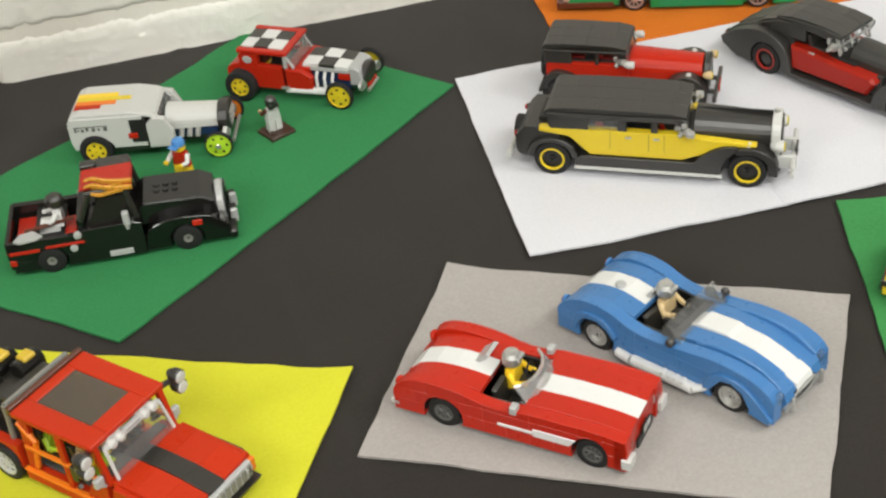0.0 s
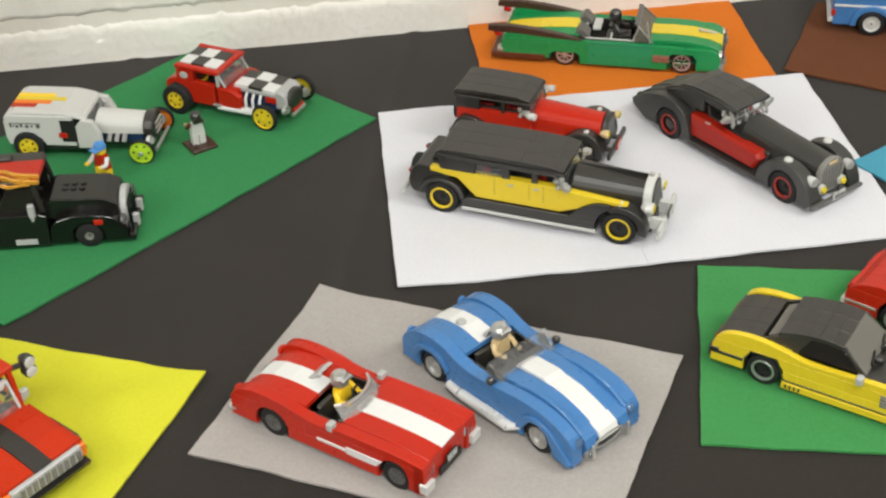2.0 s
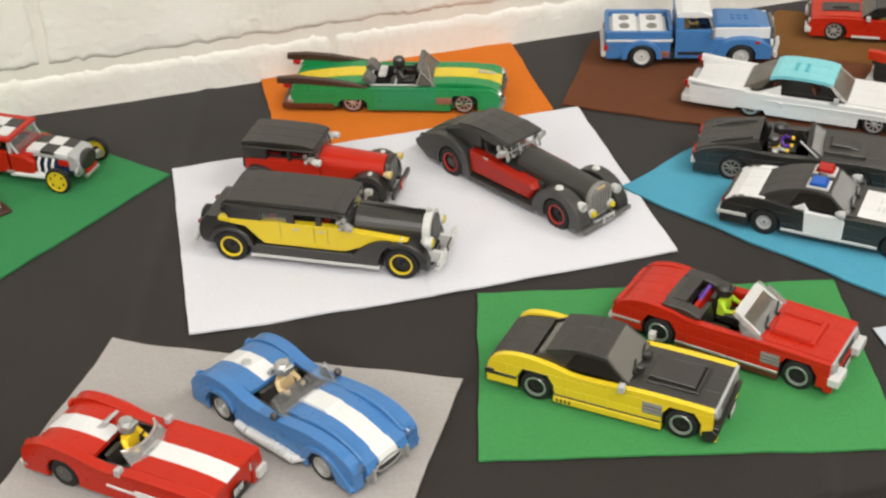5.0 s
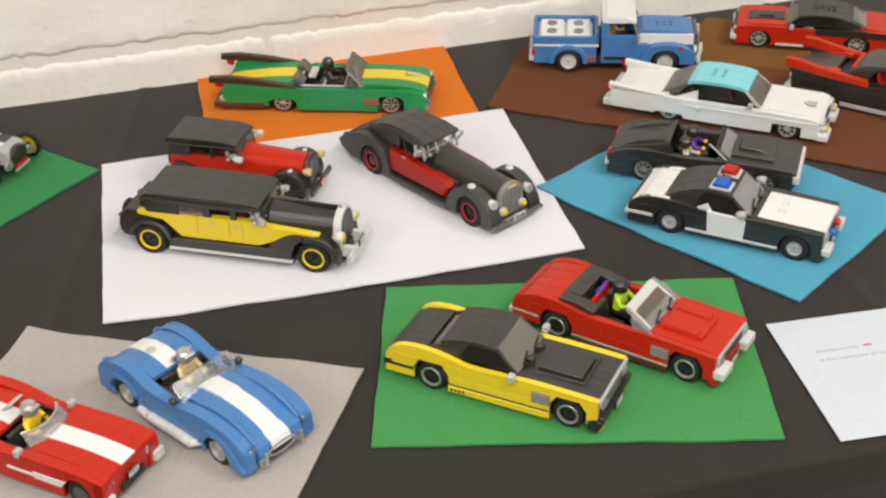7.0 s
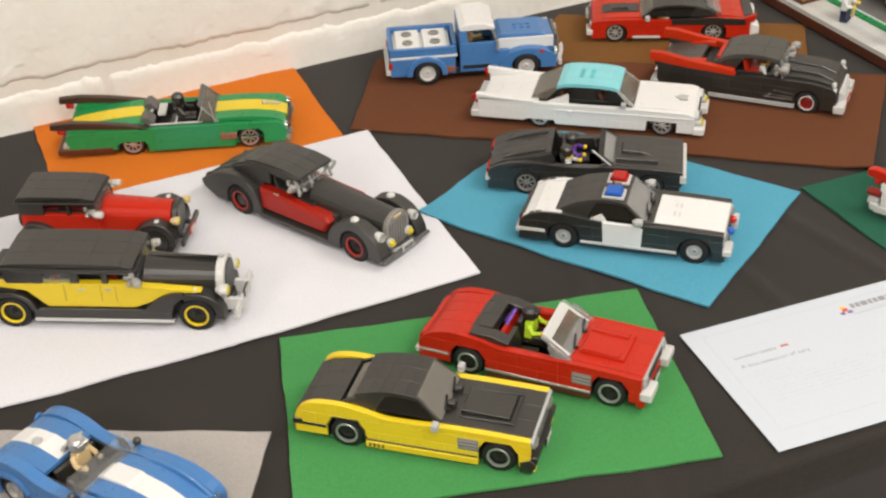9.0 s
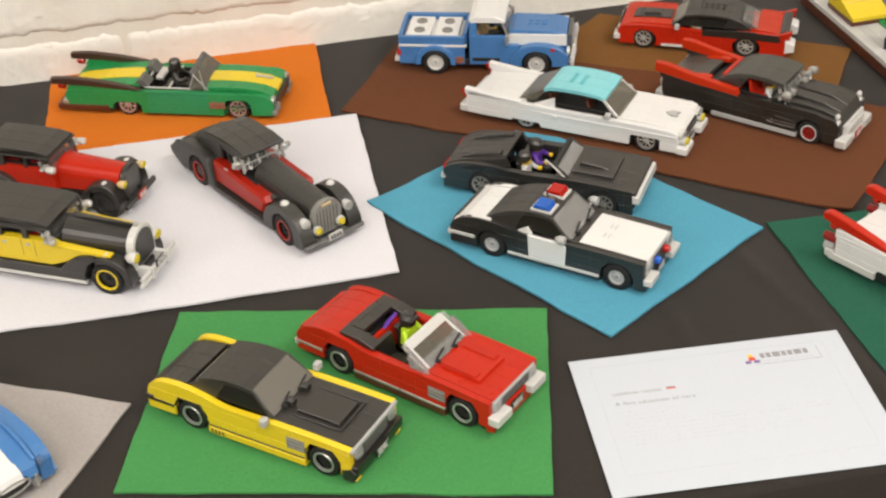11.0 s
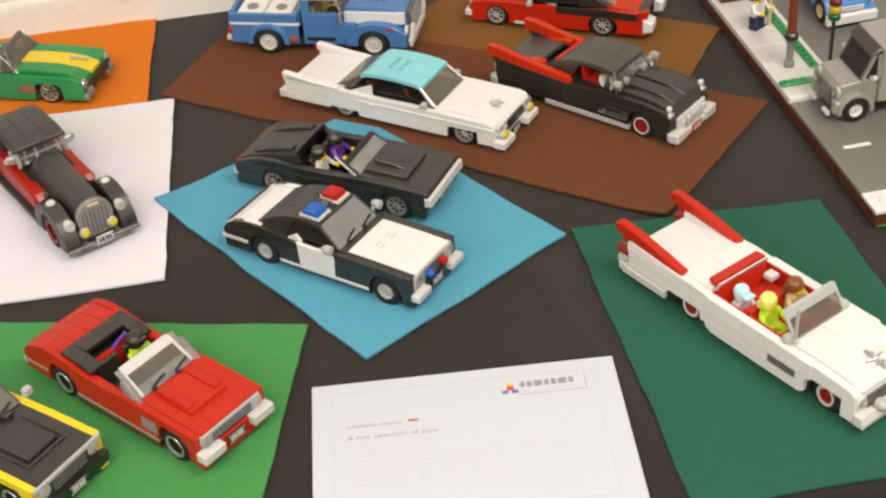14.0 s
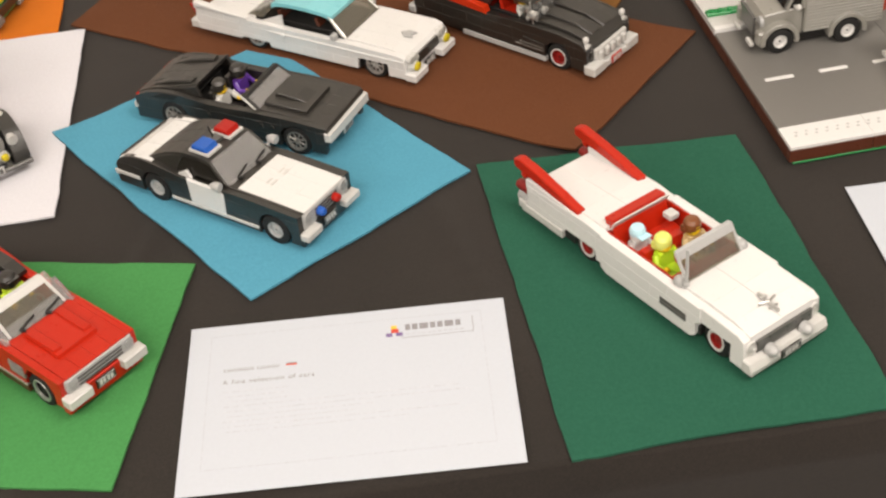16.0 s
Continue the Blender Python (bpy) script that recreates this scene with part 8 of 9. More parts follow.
    part("front_bumper", box(B(), 86, 92, -h - 1, h + 1, 5, 12, 1.2), GLOSSBLACK, c)
    both(c, "bumper_horn", LGREY, lambda b, s: ybox(b, s, 88, 94, 9, 13, 8, 20, 1.0))
    both(c, "taillight", RED, lambda b, s: ybox(b, s, -90, -84, h - 2, h + 0.6, 12, 17, 0.5))
    wheels(c, [(x, s * (h - 0.2)) for x in a for s in (-1, 1)], 11.2, 11.5, MGREY, "dish", 3.6, "grey hub")
    for ob in c.children:
        if ob.name.split(".")[0] in ("roof", "roof_cover", "roof_flame"):
            ob.location += Vector((6, 0, 6.5)) * MM
    part("roof_plate", slab(B(), [(-20, 63.4), (-18, 65.6), (19, 66.4), (20, 64)], -21, 6, 0.5), RED, c, "red plate on the roof")
    part("roof_block", box(B(), -20, -8, 8, 18, 63, 67, 0.8), BLACK, c)
    part("bed_box", box(B(), -50, -30, -16, 8, 18, 26, 0.8), RED, c, "red box in the bed")
    m = c.matrix_world
    fit_length(c, 52, 0.95, -52, 0.8)
    figure("toy_skeleton", m @ pose(-0.042, -0.006, 0.0262, 0, 0, 180), WHITE, VGREY, BLACK, "white toy figure with a black helmet riding in the pickup bed", skin=WHITE, cap="helmet")
    axe = thing("toy_axe", m @ pose(-0.056, -0.016, 0.0345, 0, 0, 12), "toy axe with a copper handle across the pickup bed", "toy axe")
    part("handle", rod(B(), (-12, 0, 0), (26, 0, 1), 1.6), BROWN, axe)
    part("blade", plate(B(), [(-16, -3), (-6, -3), (0, -12), (-6, -15), (-18, -14), (-22, -10)], -1.2, 1.2, 0.4), LGREY, axe)
    return c


def off_roader():
    h, a = 33, (-64, 64)
    c = park("toy_off_road_car", (-0.1470, -0.0850), (-0.0545, -0.1750), h, "orange-red brick-built off-road car with an open cabin and rear bed")
    chassis(c, -104, 80, a, h, 8, 16, 16)
    both(c, "sill", ORED, lambda b, s: ybox(b, s, -46, 46, h - 8, h, 8, 17, 0.7), "orange-red sill")
    both(c, "sill_trim", ORANGE, lambda b, s: ybox(b, s, -46, 46, h - 3, h + 0.8, 15.6, 17.6, 0.4))
    part("floor_pan", box(B(), -46, 30, -h + 8, h - 8, 14, 18), DGREY, c)
    both(c, "front_wing", ORED, lambda b, s: yslab(b, s, [(28, 17), (34, 36), (86, 33), (88, 20), (80, 20), (76, 27), (52, 28), (44, 20)], h - 8, h - 0.5, 0.6))
    both(c, "wheel_flare", BLACK, lambda b, s: yslab(b, s, [(42, 18), (50, 30), (78, 30), (86, 22), (84, 20), (76, 27), (52, 27), (45, 17)], h - 3, h + 3, 0.5))
    both(c, "hood", ORED, lambda b, s: deck(b, [(28, 37), (48, 37.4), (68, 36.4), (87, 33.4)], *sorted((s * 7.2, s * (h - 4))), 4, 1), "orange-red bonnet tiles")
    part("hood_stripe", deck(B(), [(24, 37.4), (46, 38), (68, 37), (88, 33.8)], -7, 7, 4.2, 1), BLACK, c, "black bonnet stripe")
    part("grille", box(B(), 87, 91, -h + 5, h - 5, 20, 32, 0.7), LGREY, c, "grey grille bar")
    blocks(c, "grille_bars", MGREY, *[(90.6, 92, -22 + k * 5, -18.6 + k * 5, 21.5, 30.5) for k in range(10)])
    lamps(c, "headlight", 90, 23.5, 26, 4, GLASS, 2.6, VGREY)
    part("front_bumper", slab(B(), [(84, 12), (92, 14), (94, 18), (84, 19)], -h + 1, h - 1, 0.7), BLACK, c)
    both(c, "corner_light", ORANGE, lambda b, s: ybox(b, s, 84, 89, h - 6, h + 0.4, 20, 30, 0.6))
    # cabin frame
    both(c, "front_post", ORED, lambda b, s: yslab(b, s, [(26, 34), (31, 34), (25, 62), (20, 62)], h - 6, h - 2.4, 0.4))
    both(c, "rear_post", ORED, lambda b, s: yslab(b, s, [(-44, 16), (-36, 16), (-32, 62), (-40, 62)], h - 6, h - 2, 0.5))
    both(c, "door_bar", ORANGE, lambda b, s: rod(rod(b, (-36, s * (h - 3), 20), (-30, s * (h - 3), 44), 2), (-30, s * (h - 3), 44), (-42, s * (h - 3), 56), 2), "orange cage bar")
    both(c, "door", ORED, lambda b, s: yslab(b, s, [(8, 17), (28, 17), (28, 34), (14, 30)], h - 5, h - 1, 0.5))
    both(c, "roof_rail", ORED, lambda b, s: ybox(b, s, -52, 16, 17, h - 0.5, 61, 65, 0.7), "orange-red roof rail")
    part("roof_bar", box(B(), -52, -44, -16.9, 16.9, 61, 65, 0.6), ORED, c)
    part("roof_bar", box(B(), 2, 16, -16.9, 16.9, 61, 65, 0.6), ORED, c)
    part("sunroof", box(B(), -44, 2, -16.8, 16.8, 62.4, 64.4, 0.3), clear("grey_tinted_plastic", (0.16, 0.13, 0.10), 0.04, 0.5), c, "dark tinted roof pane")
    blocks(c, "roof_trim", BROWN, (-56, -52, -h + 1, h - 1, 60, 67, 0.6))
    screen(c, "windscreen", 34, 37, 27, 58, h - 8, GLASS, 1.6, 0.95, VGREY, 1.6)
    blocks(c, "dashboard", DGREY, (18, 27, -h + 8, h - 8, 28, 36, 0.6))
    both(c, "sun_visor", VGREY, lambda b, s: ybox(b, s, 10, 15, 6, 19, 55, 60, 0.5))
    for y in (-13, 13):
        seat(c, -6, y, 19, 18, BLACK, 22)
        seat(c, -34, y, 19, 18, BLACK, 22)
    steering(c, 10, 13, 36)
    def spots(b, s):
        rod(b, (12, s * (h - 2), 60), (16, s * (h + 8), 61), 2)
        for z in (56, 64):
            lathe(b, [(2.4, 12), (4.8, 16), (5, 21), (4, 22)], (0, s * (h + 9), z), "x", 14)
    both(c, "roof_spotlight", BLACK, spots, "black twin spotlights")
    for s in (-1, 1):
        for z in (56, 64):
            lens(c, "spotlight_lens", 21.4, s * (h + 9), z, 4.2, VGREY, 1.4)
    for y in (-18, -11, 11, 18):
        lens(c, "roof_lamp", 15.5, y, 57.5, 3.2, VGREY, 5)
    blocks(c, "roof_lamp_bar", LGREY, (15, 19, -7, 7, 55.5, 60, 0.6))
    both(c, "mirror", LGREY, lambda b, s: rod(ybox(b, s, 24, 28, h - 2, h + 5, 36, 43, 0.8), (27, s * (h - 2), 34), (27, s * (h + 3), 38), 1.2))
    # rear bed with gear
    both(c, "rear_wing", ORED, lambda b, s: yslab(b, s, [(-108, 17), (-108, 34), (-48, 34), (-48, 17), (-50, 16)] + arch_line(-64, 16.4, 16, 14)[::-1] + [(-82, 17)], h - 7, h - 0.5, 0.6))
    part("bed_floor", box(B(), -106, -50, -h + 7, h - 7, 24, 28), BLACK, c)
    part("tailgate", box(B(), -110, -106, -h + 2, h - 2, 16, 36, 0.6), ORED, c)
    part("bed_cargo", box(box(B(), -102, -72, -20, 18, 28, 50, 1.2), -70, -56, -18, 20, 28, 56, 1.0), BLACK, c, "black gear in the rear bed")
    for gx, gy, gz in ((-96, 8, 52), (-78, 14, 54), (-92, -12, 50)):
        drum_b = lathe(B(), [(6, gy - 10), (7.5, gy - 9), (7.5, gy + 9), (6, gy + 10), (2, gy + 10.4)], (gx, 0, gz), "y", 16)
        q = part("gear_drum", drum_b, GLOSSBLACK, c, "black drum")
        part("strap", box(B(), gx - 4, gx + 5, gy - 5, gy + 5, gz + 5.5, gz + 9.5, 1.2), GOLD2, q, "dull yellow strap")
    part("roll_hoop", rod(rod(rod(B(), (-56, -h + 6, 30), (-54, -h + 6, 62), 2), (-54, -h + 6, 62), (-54, h - 6, 62), 2), (-54, h - 6, 62), (-56, h - 6, 30), 1.6), MGREY, c)
    slide(c, {"roof_rail", "roof_bar", "sunroof", "roof_trim", "roof_spotlight", "spotlight_lens", "roof_lamp", "roof_lamp_bar", "sun_visor"}, 9)
    both(c, "cage_bar", ORED, lambda b, s: ybox(b, s, -8, -3, h - 4, h - 1, 17, 62, 0.5), "orange-red cage post")
    both(c, "cage_rail", ORANGE, lambda b, s: ybox(b, s, -40, 22, h - 3, h - 0.6, 36, 39, 0.5))
    both(c, "door_lever", BLACK, lambda b, s: rod(ybox(b, s, 2, 8, h - 3, h + 2, 30, 42, 0.6), (4, s * h, 24), (10, s * (h + 3), 30), 1.6))
    spare(c, -112, 0, 30, 13.5, DGREY)
    wheels(c, [(x, s * (h + 1.4)) for x in a for s in (-1, 1)], 14, 13, VGREY, "spoke", 9.4, "pale grey spoked rim")
    m = c.matrix_world
    figure("toy_driver", m @ pose(-0.005, 0.013, 0.022), LIME, BROWN, BLACK, "toy driver in olive green seated in the off-road car")
    figure("toy_passenger", m @ pose(-0.005, -0.014, 0.022), TAN, LIME, BROWN, "toy passenger in tan seated in the off-road car")
    figure("toy_passenger", m @ pose(-0.033, -0.014, 0.022), LIME, BLACK, DBROWN, "toy passenger in green seated in the off-road car")
    return c


hot_rod()
grey_van()
black_pickup()
off_roader()
figure("toy_mechanic", pose(-0.0150, 0.2300, Z0 + 0.0005, 0, 0, 230), RED, SKIN, LBLUE, "toy mechanic in red with white sleeves and a light blue cap", seated=False, cap="cap", arms=WHITE)
stand = thing("figure_stand", pose(0.0665, 0.2760, Z0, 0, 0, 28), "small dark brown square stand on the felt", "stand")
part("plate", box(B(), -12, 12, -12, 12, 0, 3.2, 0.4), DBROWN, stand)
part("stud", stud(stud(B(), -6, 4, 3.2), -6, -4, 3.2), DBROWN, stand)
figure("toy_robot", pose(0.0655, 0.2765, Z0 + 0.0032, 0, 0, 118) @ Matrix.Scale(0.84, 4), VGREY, VGREY, BLACK, "pale grey toy figure with brown sleeves on a brown plate", skin=TAN, seated=False, arms=BROWN)

# ---------- the information cards ----------
def paper_material():
    m, nt, p = nodes_of("card_paper")
    n = noise_tex(nt, 420.0, 4.0)
    r = ramp_of(nt, n.outputs["Fac"], [(0.3, (0.467, 0.505, 0.560)), (0.7, (0.482, 0.52, 0.575))])
    nt.links.new(r.outputs[0], p.inputs["Base Color"])
    p.inputs["Roughness"].default_value = 0.55
    bump_of(nt, p, n.outputs["Fac"], 0.03, 0.0001)
    return m


def ink(name, rgb):
    m, nt, p = nodes_of(name)
    n = noise_tex(nt, 500.0, 3.0)
    r = ramp_of(nt, n.outputs["Fac"], [(0.3, tuple(q * 0.85 for q in rgb)), (0.7, tuple(min(1, q * 1.15) for q in rgb))])
    nt.links.new(r.outputs[0], p.inputs["Base Color"])
    p.inputs["Roughness"].default_value = 0.6
    return m


PAPER = paper_material()
LIGHTINK = ink("light_grey_ink", (0.24, 0.235, 0.25))
PALEINK = ink("pale_grey_ink", (0.465, 0.49, 0.54))
INK, FAINT, INKRED, INKYEL, INKVIO = ink("grey_ink", (0.25, 0.24, 0.25)), ink("faint_ink", (0.435, 0.46, 0.51)), ink("red_ink", (0.55, 0.06, 0.03)), ink("yellow_ink", (0.75, 0.45, 0.05)), ink("violet_ink", (0.16, 0.10, 0.25))
card = thing("information_card", pose(0.7501, -0.2503, 0.0002, 0, 0, -2.0), "white printed information card with a thin border and logo", "card")
part("sheet", box(B(), 0, 210, 0, 148, 0, 0.5, 0.05), PAPER, card)
ZP = 0.5


def print_bars(name, mat, *bars):
    b = B()
    for x0, x1, y0, y1 in bars:
        box(b, x0, x1, y0, y1, ZP - 0.1, ZP + 0.06, 0.01)
    return part(name, b, mat, card)


print_bars("border_line", FAINT, (14, 194, 137.5, 138), (14, 194, 19, 19.5), (14, 14.5, 19, 138), (193.5, 194, 19, 138))
# heading mark: coloured bricks and plain bars
print_bars("logo_brick", INKRED, (133.6, 138.6, 124, 127.8))
print_bars("logo_brick", INKYEL, (133.6, 137.4, 127.8, 131.2))
print_bars("logo_brick", INKVIO, (130.2, 134.4, 120.6, 124), (136.6, 141.2, 120.6, 124))
x = 143.0
for w in (3.9, 4.2, 6.4, 4.0, 4.2, 6.4, 4.0):
    print_bars("logo_bar", LIGHTINK, (x, x + w - 0.6, 125.6, 131.2))
    x += w + 0.7
for k in range(11):
    print_bars("small_bar", FAINT, (143 + k * 3.6, 145.4 + k * 3.6, 120.8, 122.6))
print_bars("logo_frame", LIGHTINK, (140, 188, 118.4, 118.8), (187.6, 188, 118.4, 133.6))
# name line as plain bars, with a small flag
bars, x = [], 24.0
for w in (3.4, 2.4, 2.6, 1.6, 2.4, 2.6, 2.2, 0, 3.4, 2.6, 2.4, 2.2, 2.4):
    if w:
        bars += [(x, x + 0.5, 103, 106), (x + w - 0.9, x + w - 0.4, 103, 105.4), (x + 0.5, x + w - 0.9, 103, 103.4)]
    x += (w or 1.4) + 0.4
print_bars("name_bar", INK, *bars)
print_bars("flag", INK, (64.5, 71.5, 105, 106.3))
print_bars("flag", INKRED, (64.5, 71.5, 103.7, 105))
for k, w in enumerate((42, 40, 44, 150, 156, 96, 84, 150, 118)):
    print_bars("text_line", PALEINK, (24 + (k % 3) * 2, 24 + w, 84 - k * 4.4, 84.7 - k * 4.4))
title = bpy.data.curves.new("title", "FONT")
title.body, title.size, title.extrude = "A fine selection of cars", 0.0056, 0.00004
title.space_character = 1.12
title.materials.append(INK)
tob = new("title", title)
tob.parent = card
tob.matrix_local = pose(0.0235, 0.0915, (ZP + 0.05) * MM)
card2 = thing("information_card", pose(1.2235, -0.1860, 0.0002, 0, 0, 0.6), "blank white paper card on the black cloth", "card")
part("sheet", box(B(), 0, 210, 0, 148, 0, 0.5, 0.05), PAPER, card2)

# ---------- the street scene on a raised base ----------
STREET = pose(1.1915, -0.0030, 0.0, 0, 0, 4.7)
base = thing("street_base", STREET, "raised brick-built street base with grey road and white pavement", "street model")
TOPZ = 15.4
for k in range(8):
    part("edge_brick", box(B(), 0.1 + k * 64, 63.9 + k * 64, 0, 8, 1.6, 12.4, 0.4), BROWN, base, "reddish brown edge brick")
for k in range(7):
    part("edge_brick", box(B(), 0, 8, 8.1 + k * 64, 71.9 + k * 64, 1.6, 12.4, 0.4), BROWN, base, "reddish brown edge brick")
part("underside", box(B(), 8, 512, 8, 455, 1.6, 12.2), DGREY, base)
part("green_plate", box(B(), 3.0, 512, -0.2, 455, 0, 1.5, 0.2), GREEN, base)
ROADG = plastic("road_grey_plastic", (0.145, 0.14, 0.13), rough=0.36, island=0.04)
for i in range(4):
    part("road_tile", box(B(), 0.1 + i * 128, 127.9 + i * 128, 26.1, 168, 12.3, TOPZ - 0.4, 0.3), ROADG, base)
    part("road_tile", box(B(), (50.1 if i == 0 else 0.1 + i * 128), 127.9 + i * 128, 168.2, 455, 12.3, TOPZ - 0.4, 0.3), ROADG, base)
for k in range(8):
    part("kerb_tile", box(B(), 0.1 + k * 64, 63.9 + k * 64, 0, 26, 12.4, TOPZ, 0.3), WHITE, base, "white kerb tile")
b = B()
for k in range(34):
    for j in range(2):
        box(b, 8 + k * 8 + j * 1.5, 10.2 + k * 8 + j * 1.5, 12 + j * 4, 13.6 + j * 4, TOPZ - 0.2, TOPZ + 0.2, 0.1)
tagged(part("kerb_marks", b, LGREY, base), kind="stuff")
for k in range(6):
    part("lane_dash", box(B(), 14 + k * 44, 37 + k * 44, 88, 92, TOPZ - 0.6, TOPZ + 0.1, 0.2), WHITE, base)
PAVE = plastic("pavement_plastic", (0.50, 0.50, 0.485), island=0.03)
for k in range(9):
    part("pavement_tile", box(B(), 0.1, 49.8, 168.1 + k * 32, 199.9 + k * 32, 12.4, TOPZ + 2.4, 0.3), PAVE, base)
b = B()
for k in range(60):
    for j in range(3):
        box(b, 12 + j * 4, 13.6 + j * 4, 214 + k * 4, 215.6 + k * 4, TOPZ + 2.2, TOPZ + 2.7, 0.1)
tagged(part("pavement_studs", b, LGREY, base), kind="stuff")


def grass(x0, x1, y0, y1):
    b = B()
    box(b, x0, x1, y0, y1, TOPZ + 2.2, TOPZ + 5, 0.4)
    nx, ny = max(1, int((x1 - x0) / 8)), max(1, int((y1 - y0) / 8))
    for i in range(nx):
        for j in range(ny):
            stud(b, x0 + 4 + i * 8, y0 + 4 + j * 8, TOPZ + 5)
    part("grass_strip", b, GREEN, base, "green studded grass strip")


grass(1, 30, 189, 197)
grass(37, 45, 213, 420)
part("kerb_edge", box(B(), 46, 50.4, 196, 455, 12.4, TOPZ + 3.4, 0.3), WHITE, base)
part("kerb_edge", box(B(), 0, 46, 168, 173, 12.4, TOPZ + 3.4, 0.3), WHITE, base)


def on_street(u, v, z=0.0, r=0.0):
    return STREET @ pose(u * MM, v * MM, (TOPZ + z) * MM, 0, 0, r)


# toy things on the street
tl = thing("toy_traffic_light", on_street(52, 208, 0.0), "toy traffic light with three lamps on a black post", "traffic light")
part("post", rod(rod(B(), (0, 0, 0), (0, 0, 50), 1.7, 10), (0, 0, 0), (0, 0, 2), 4, 12), BLACK, tl)
for k, mat in enumerate((plastic("dark_green_lamp", (0.008, 0.10, 0.035)), plastic("dull_yellow_lamp", (0.42, 0.33, 0.02)), plastic("deep_red_lamp", (0.11, 0.012, 0.012)))):
    part("lamp", lathe(B(), [(3.6, 50 + k * 7), (5.4, 51.4 + k * 7), (5.4, 55 + k * 7), (3.6, 56.6 + k * 7)], (0, 0, 0), "z", 14), mat, tl)
tp = thing("toy_post", on_street(21, 223, 2.4), "toy pole with a grey foot and a reddish brown shaft", "post")
part("foot", lathe(B(), [(4.6, 0), (4.6, 5), (3.2, 6), (3.2, 22), (4.2, 24), (4.2, 28)], (0, 0, 0), "z", 16), MGREY, tp)
part("collar", lathe(B(), [(6.4, 28), (6.4, 32), (4.4, 34)], (0, 0, 0), "z", 16), BLACK, tp)
part("shaft", lathe(B(), [(4, 34), (4, 110), (3, 112)], (0, 0, 0), "z", 16), plastic("copper_brown_plastic", (0.17, 0.042, 0.015)), tp)
figure("toy_pedestrian", on_street(20, 298, 2.4, -60), WHITE, plastic("navy_plastic", (0.012, 0.02, 0.06)), BLACK, "toy pedestrian in white with blue trousers on the pavement", seated=False)
sg = thing("toy_sign", on_street(33, 300, 2.4), "toy sign on a cream pole with a red plate", "sign")
part("pole", rod(B(), (0, 0, 0), (0, 0, 70), 1.7, 10), TAN, sg)
part("plate", box(B(), -1.4, 1.4, 0.5, 6.5, 20, 34, 0.6), RED, sg)
st = thing("toy_stall", on_street(28, 380, 2.4, -90), "toy stall with a sloping yellow roof on brown bricks", "stall")
part("base", box(B(), -27, 27, -22, 22, 0, 5, 0.5), BROWN, st)
part("roof", slab(B(), [(-27, 5), (-27, 22), (-20, 25), (27, 9), (27, 5)], -21.4, 21.4, 0.6), YELLOW, st)
blocks(st, "roof_line", TAN, *[(-10 + k * 14, -9.5 + k * 14, -21, 21, 19 - k * 4.8, 22 - k * 4.8) for k in range(2)])


VANGREY = plastic("warm_grey_plastic", (0.25, 0.245, 0.22))


def street_van():
    h, a = 26, (-28, 28)
    c = thing("toy_delivery_van", on_street(66, 150, -0.3, 180), "light grey brick-built delivery van with ribbed sides", "toy car", "toy cars")
    part("chassis", box(B(), -46, 40, -h + 8, h - 8, 5, 14), MATTE, c)
    part("axle", rod(rod(B(), (-28, -h + 2, 11), (-28, h - 2, 11), 2), (28, -h + 2, 11), (28, h - 2, 11), 2), MATTE, c)
    part("box_body", box(B(), -58, 8, -h + 2, h - 2, 14, 64, 0.8), VANGREY, c, "light grey ribbed box body")
    def ribs(b, s):
        for k in range(18):
            ybox(b, s, -57, 7, h - 2.6, h - 1.2, 15 + k * 2.7, 16.6 + k * 2.7, 0.3)
    both(c, "body_ribs", VANGREY, ribs)
    for x in a:
        both(c, "wheel_arch", VANGREY, lambda b, s: yslab(b, s, band(x, 11, 12.2, 16, -10, 190), h - 8, h + 1.6, 0.5))
    part("cab", slab(B(), [(8, 12), (8, 36), (16, 36), (40, 33), (44, 26), (44, 12)], -h + 5, h - 5, 0.8), VANGREY, c)
    both(c, "door_frame", VANGREY, lambda b, s: rod(rod(b, (9, s * (h - 4), 36), (9, s * (h - 5), 58), 1.6), (22, s * (h - 5), 36), (12, s * (h - 6), 58), 1.4))
    part("cab_interior", box(B(), 6, 18, -h + 7, h - 7, 34, 52), MATTE, c)
    screen(c, "windscreen", 24, 36, 14, 58, h - 6, TINT, 1.4, 0.95, DGREY, 3)
    both(c, "side_window", TINT, lambda b, s: yslab(b, s, [(9, 36), (21, 36), (12, 57), (9, 57)], h - 6.4, h - 5.4, 0.2))
    part("cab_roof", slab(B(), [(-2, 58), (-2, 63), (10, 62.5), (17, 58)], -h + 4, h - 4, 0.8), BLACK, c, "black cab roof")
    both(c, "front_fender", VANGREY, lambda b, s: ybox(b, s, 38, 46, h - 9, h - 1, 8, 20, 1.2))
    blocks(c, "grille", DGREY, (43.5, 46, -13, 13, 12, 28), label="dark grey grille")
    lamps(c, "headlight", 42, 18, 27, 3.4, GLASS, 4, LGREY)
    both(c, "front_bumper", VGREY, lambda b, s: ybox(b, s, 46, 50, 8, 19, 5, 9, 0.9))
    both(c, "mirror", VGREY, lambda b, s: ball(rod(b, (16, s * (h - 5), 38), (16, s * (h + 2), 40), 1), (16, s * (h + 3), 41), 2.6))
    part("taillight", box(B(), -59.5, -57.5, h - 8, h - 2, 22, 32, 0.5), ORED, c)
    wheels(c, [(x, s * (h + 1)) for x in a for s in (-1, 1)], 11, 9, WHITE, "dish", 5.6, "white hub")


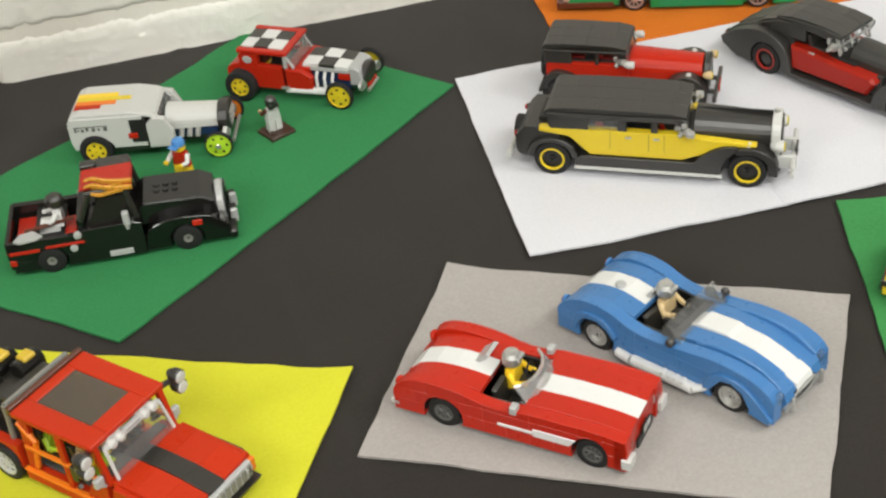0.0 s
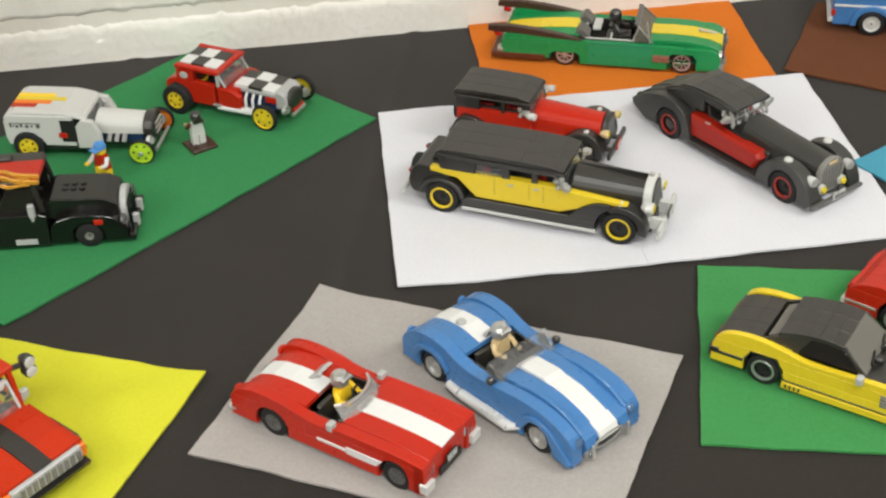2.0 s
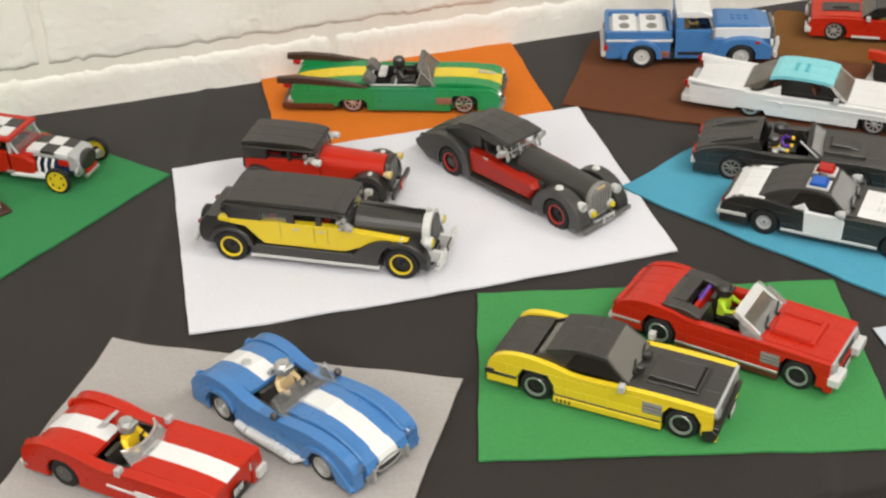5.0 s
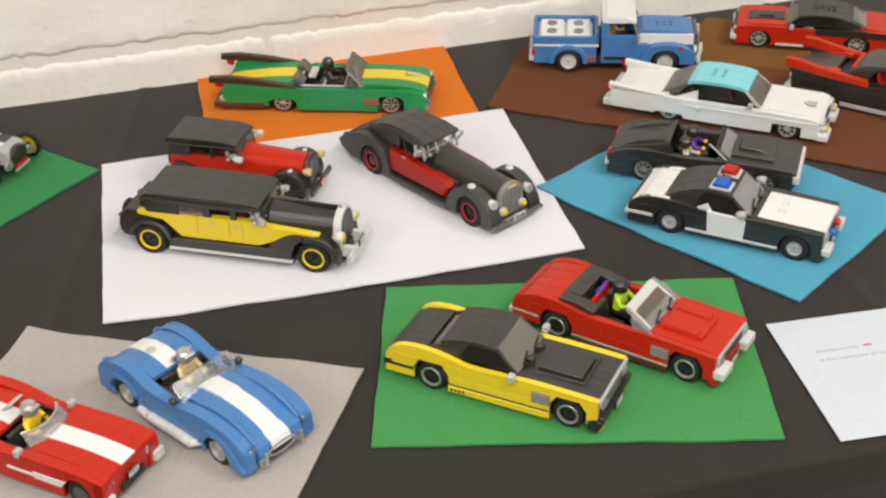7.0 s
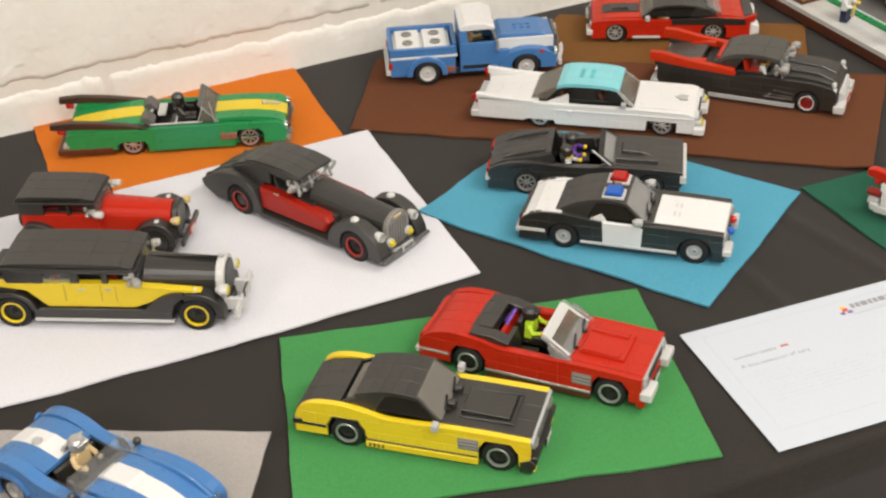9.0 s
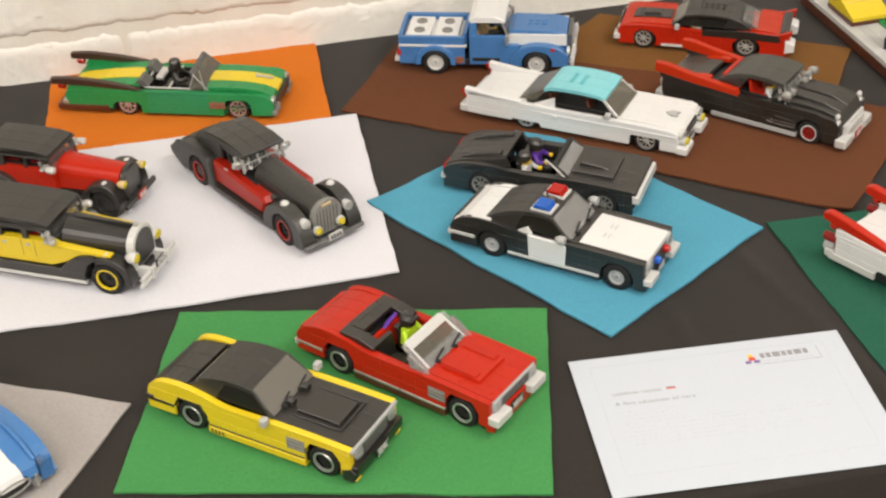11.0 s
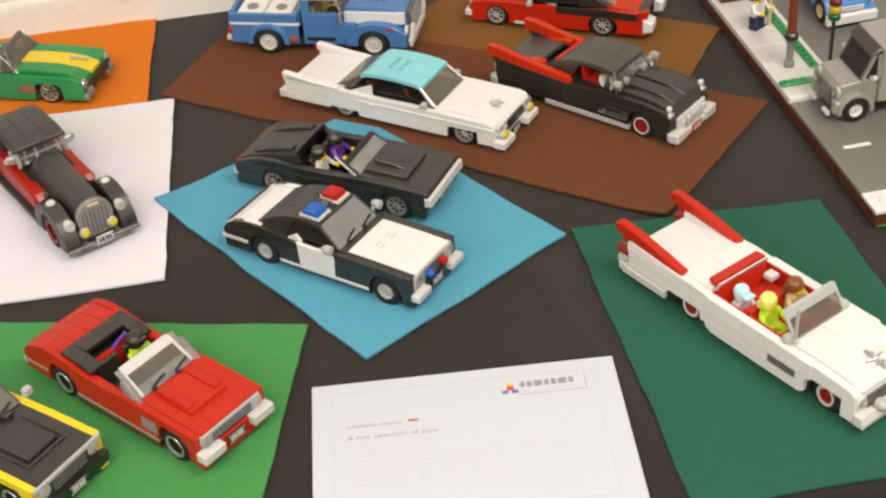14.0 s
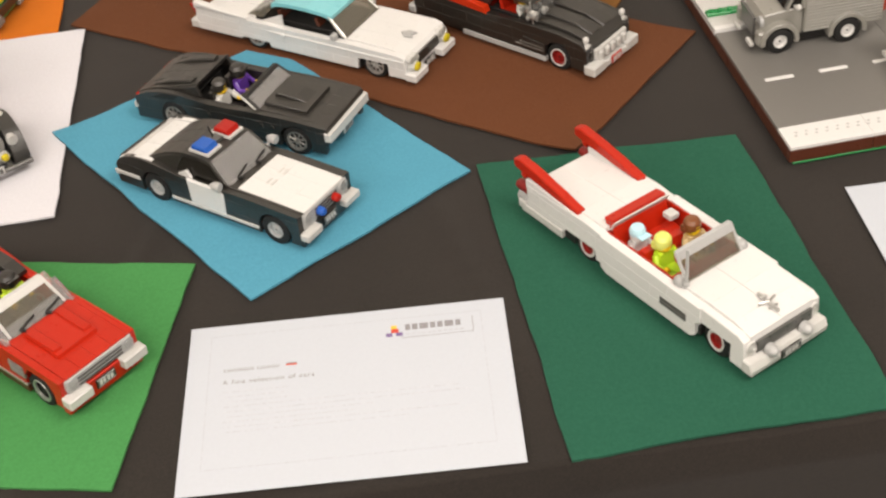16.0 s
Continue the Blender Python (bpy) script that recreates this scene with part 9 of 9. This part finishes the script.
def street_truck():
    h, a = 24, (-34, 34)
    c = thing("toy_truck", on_street(102, 330, -0.3, -88), "light blue brick-built truck with a cream cab roof", "toy car", "toy cars")
    part("chassis", box(B(), -50, 46, -h + 8, h - 8, 6, 14), MATTE, c)
    part("bed", box(B(), -60, -10, -h, h, 14, 30, 0.8), DGREY, c, "dark grey truck bed")
    part("cab", slab(B(), [(-8, 12), (-8, 38), (12, 38), (12, 12)], -h + 2, h - 2, 0.8), LBLUE, c)
    part("cab_top", box(B(), -8, 9, -h + 4, h - 4, 38, 58, 1.2), TAN, c, "cream cab roof")
    part("hood", slab(B(), curve((10, 12), (10, 34), (30, 32), (46, 26), (50, 14), n=3), -19, 19, 0.8), LBLUE, c, "light blue bonnet")
    both(c, "front_fender", LBLUE, lambda b, s: yslab(b, s, curve((14, 12), (18, 22), (30, 27), (44, 24), (52, 12), n=3) + arch_line(34, 13, 12, 11)[::-1], h - 10, h, 0.7))
    both(c, "rear_fender", TAN, lambda b, s: yslab(b, s, band(-34, 11, 12.6, 16, 0, 180), h - 6, h + 1, 0.5))
    part("front_bumper", box(B(), 49, 55, -h - 1, h + 1, 4, 14, 1.2), WHITE, c, "white chunky bumper")
    blocks(c, "grille_bars", VGREY, (50, 52, -12, 12, 16, 17.4), (50, 52, -12, 12, 18.6, 20))
    lamps(c, "headlight", 47, 18, 21, 3, GLASS, 3, VGREY)
    wheels(c, [(x, s * (h - 0.4)) for x in a for s in (-1, 1)], 11, 10, TAN, "dish", 6.4, "cream hub")


def street_bus():
    h, a = 24, (-30, 30)
    c = thing("toy_van", on_street(168, 66, -0.3, 180), "cream and light blue brick-built van", "toy car", "toy cars")
    part("chassis", box(B(), -46, 46, -h + 6, h - 6, 5, 12), MATTE, c)
    part("lower_body", slab(B(), outline([(-56, 12), (-56, 24), (54, 24), (57, 18), (56, 12)], 7, a, 12.6, 10.6), -h, h, 0.8), TAN, c, "cream lower body")
    part("upper_body", slab(B(), [(-55, 24), (-55, 50), (-48, 54), (40, 54), (50, 40), (54, 24)], -h + 1, h - 1, 1.2), LBLUE, c, "light blue upper body")
    screen(c, "windscreen", 56, 28, 46, 50, h - 4, SMOKE, 1.4, 0.95, TAN, 2)
    both(c, "side_window", SMOKE, lambda b, s: [ybox(b, s, x, x + 18, h - 2, h - 0.4, 32, 46, 0.4) for x in (-48, -24, 0)])
    part("front_bumper", box(B(), 55, 60, -h, h, 6, 10, 0.8), VGREY, c)
    lamps(c, "headlight", 55, 16, 18, 3.4, AMBER, 4, YELLOW)
    wheels(c, [(x, s * (h - 0.4)) for x in a for s in (-1, 1)], 10.6, 9, VGREY, "dish", 6, "pale grey hub")


street_van()
street_truck()
street_bus()
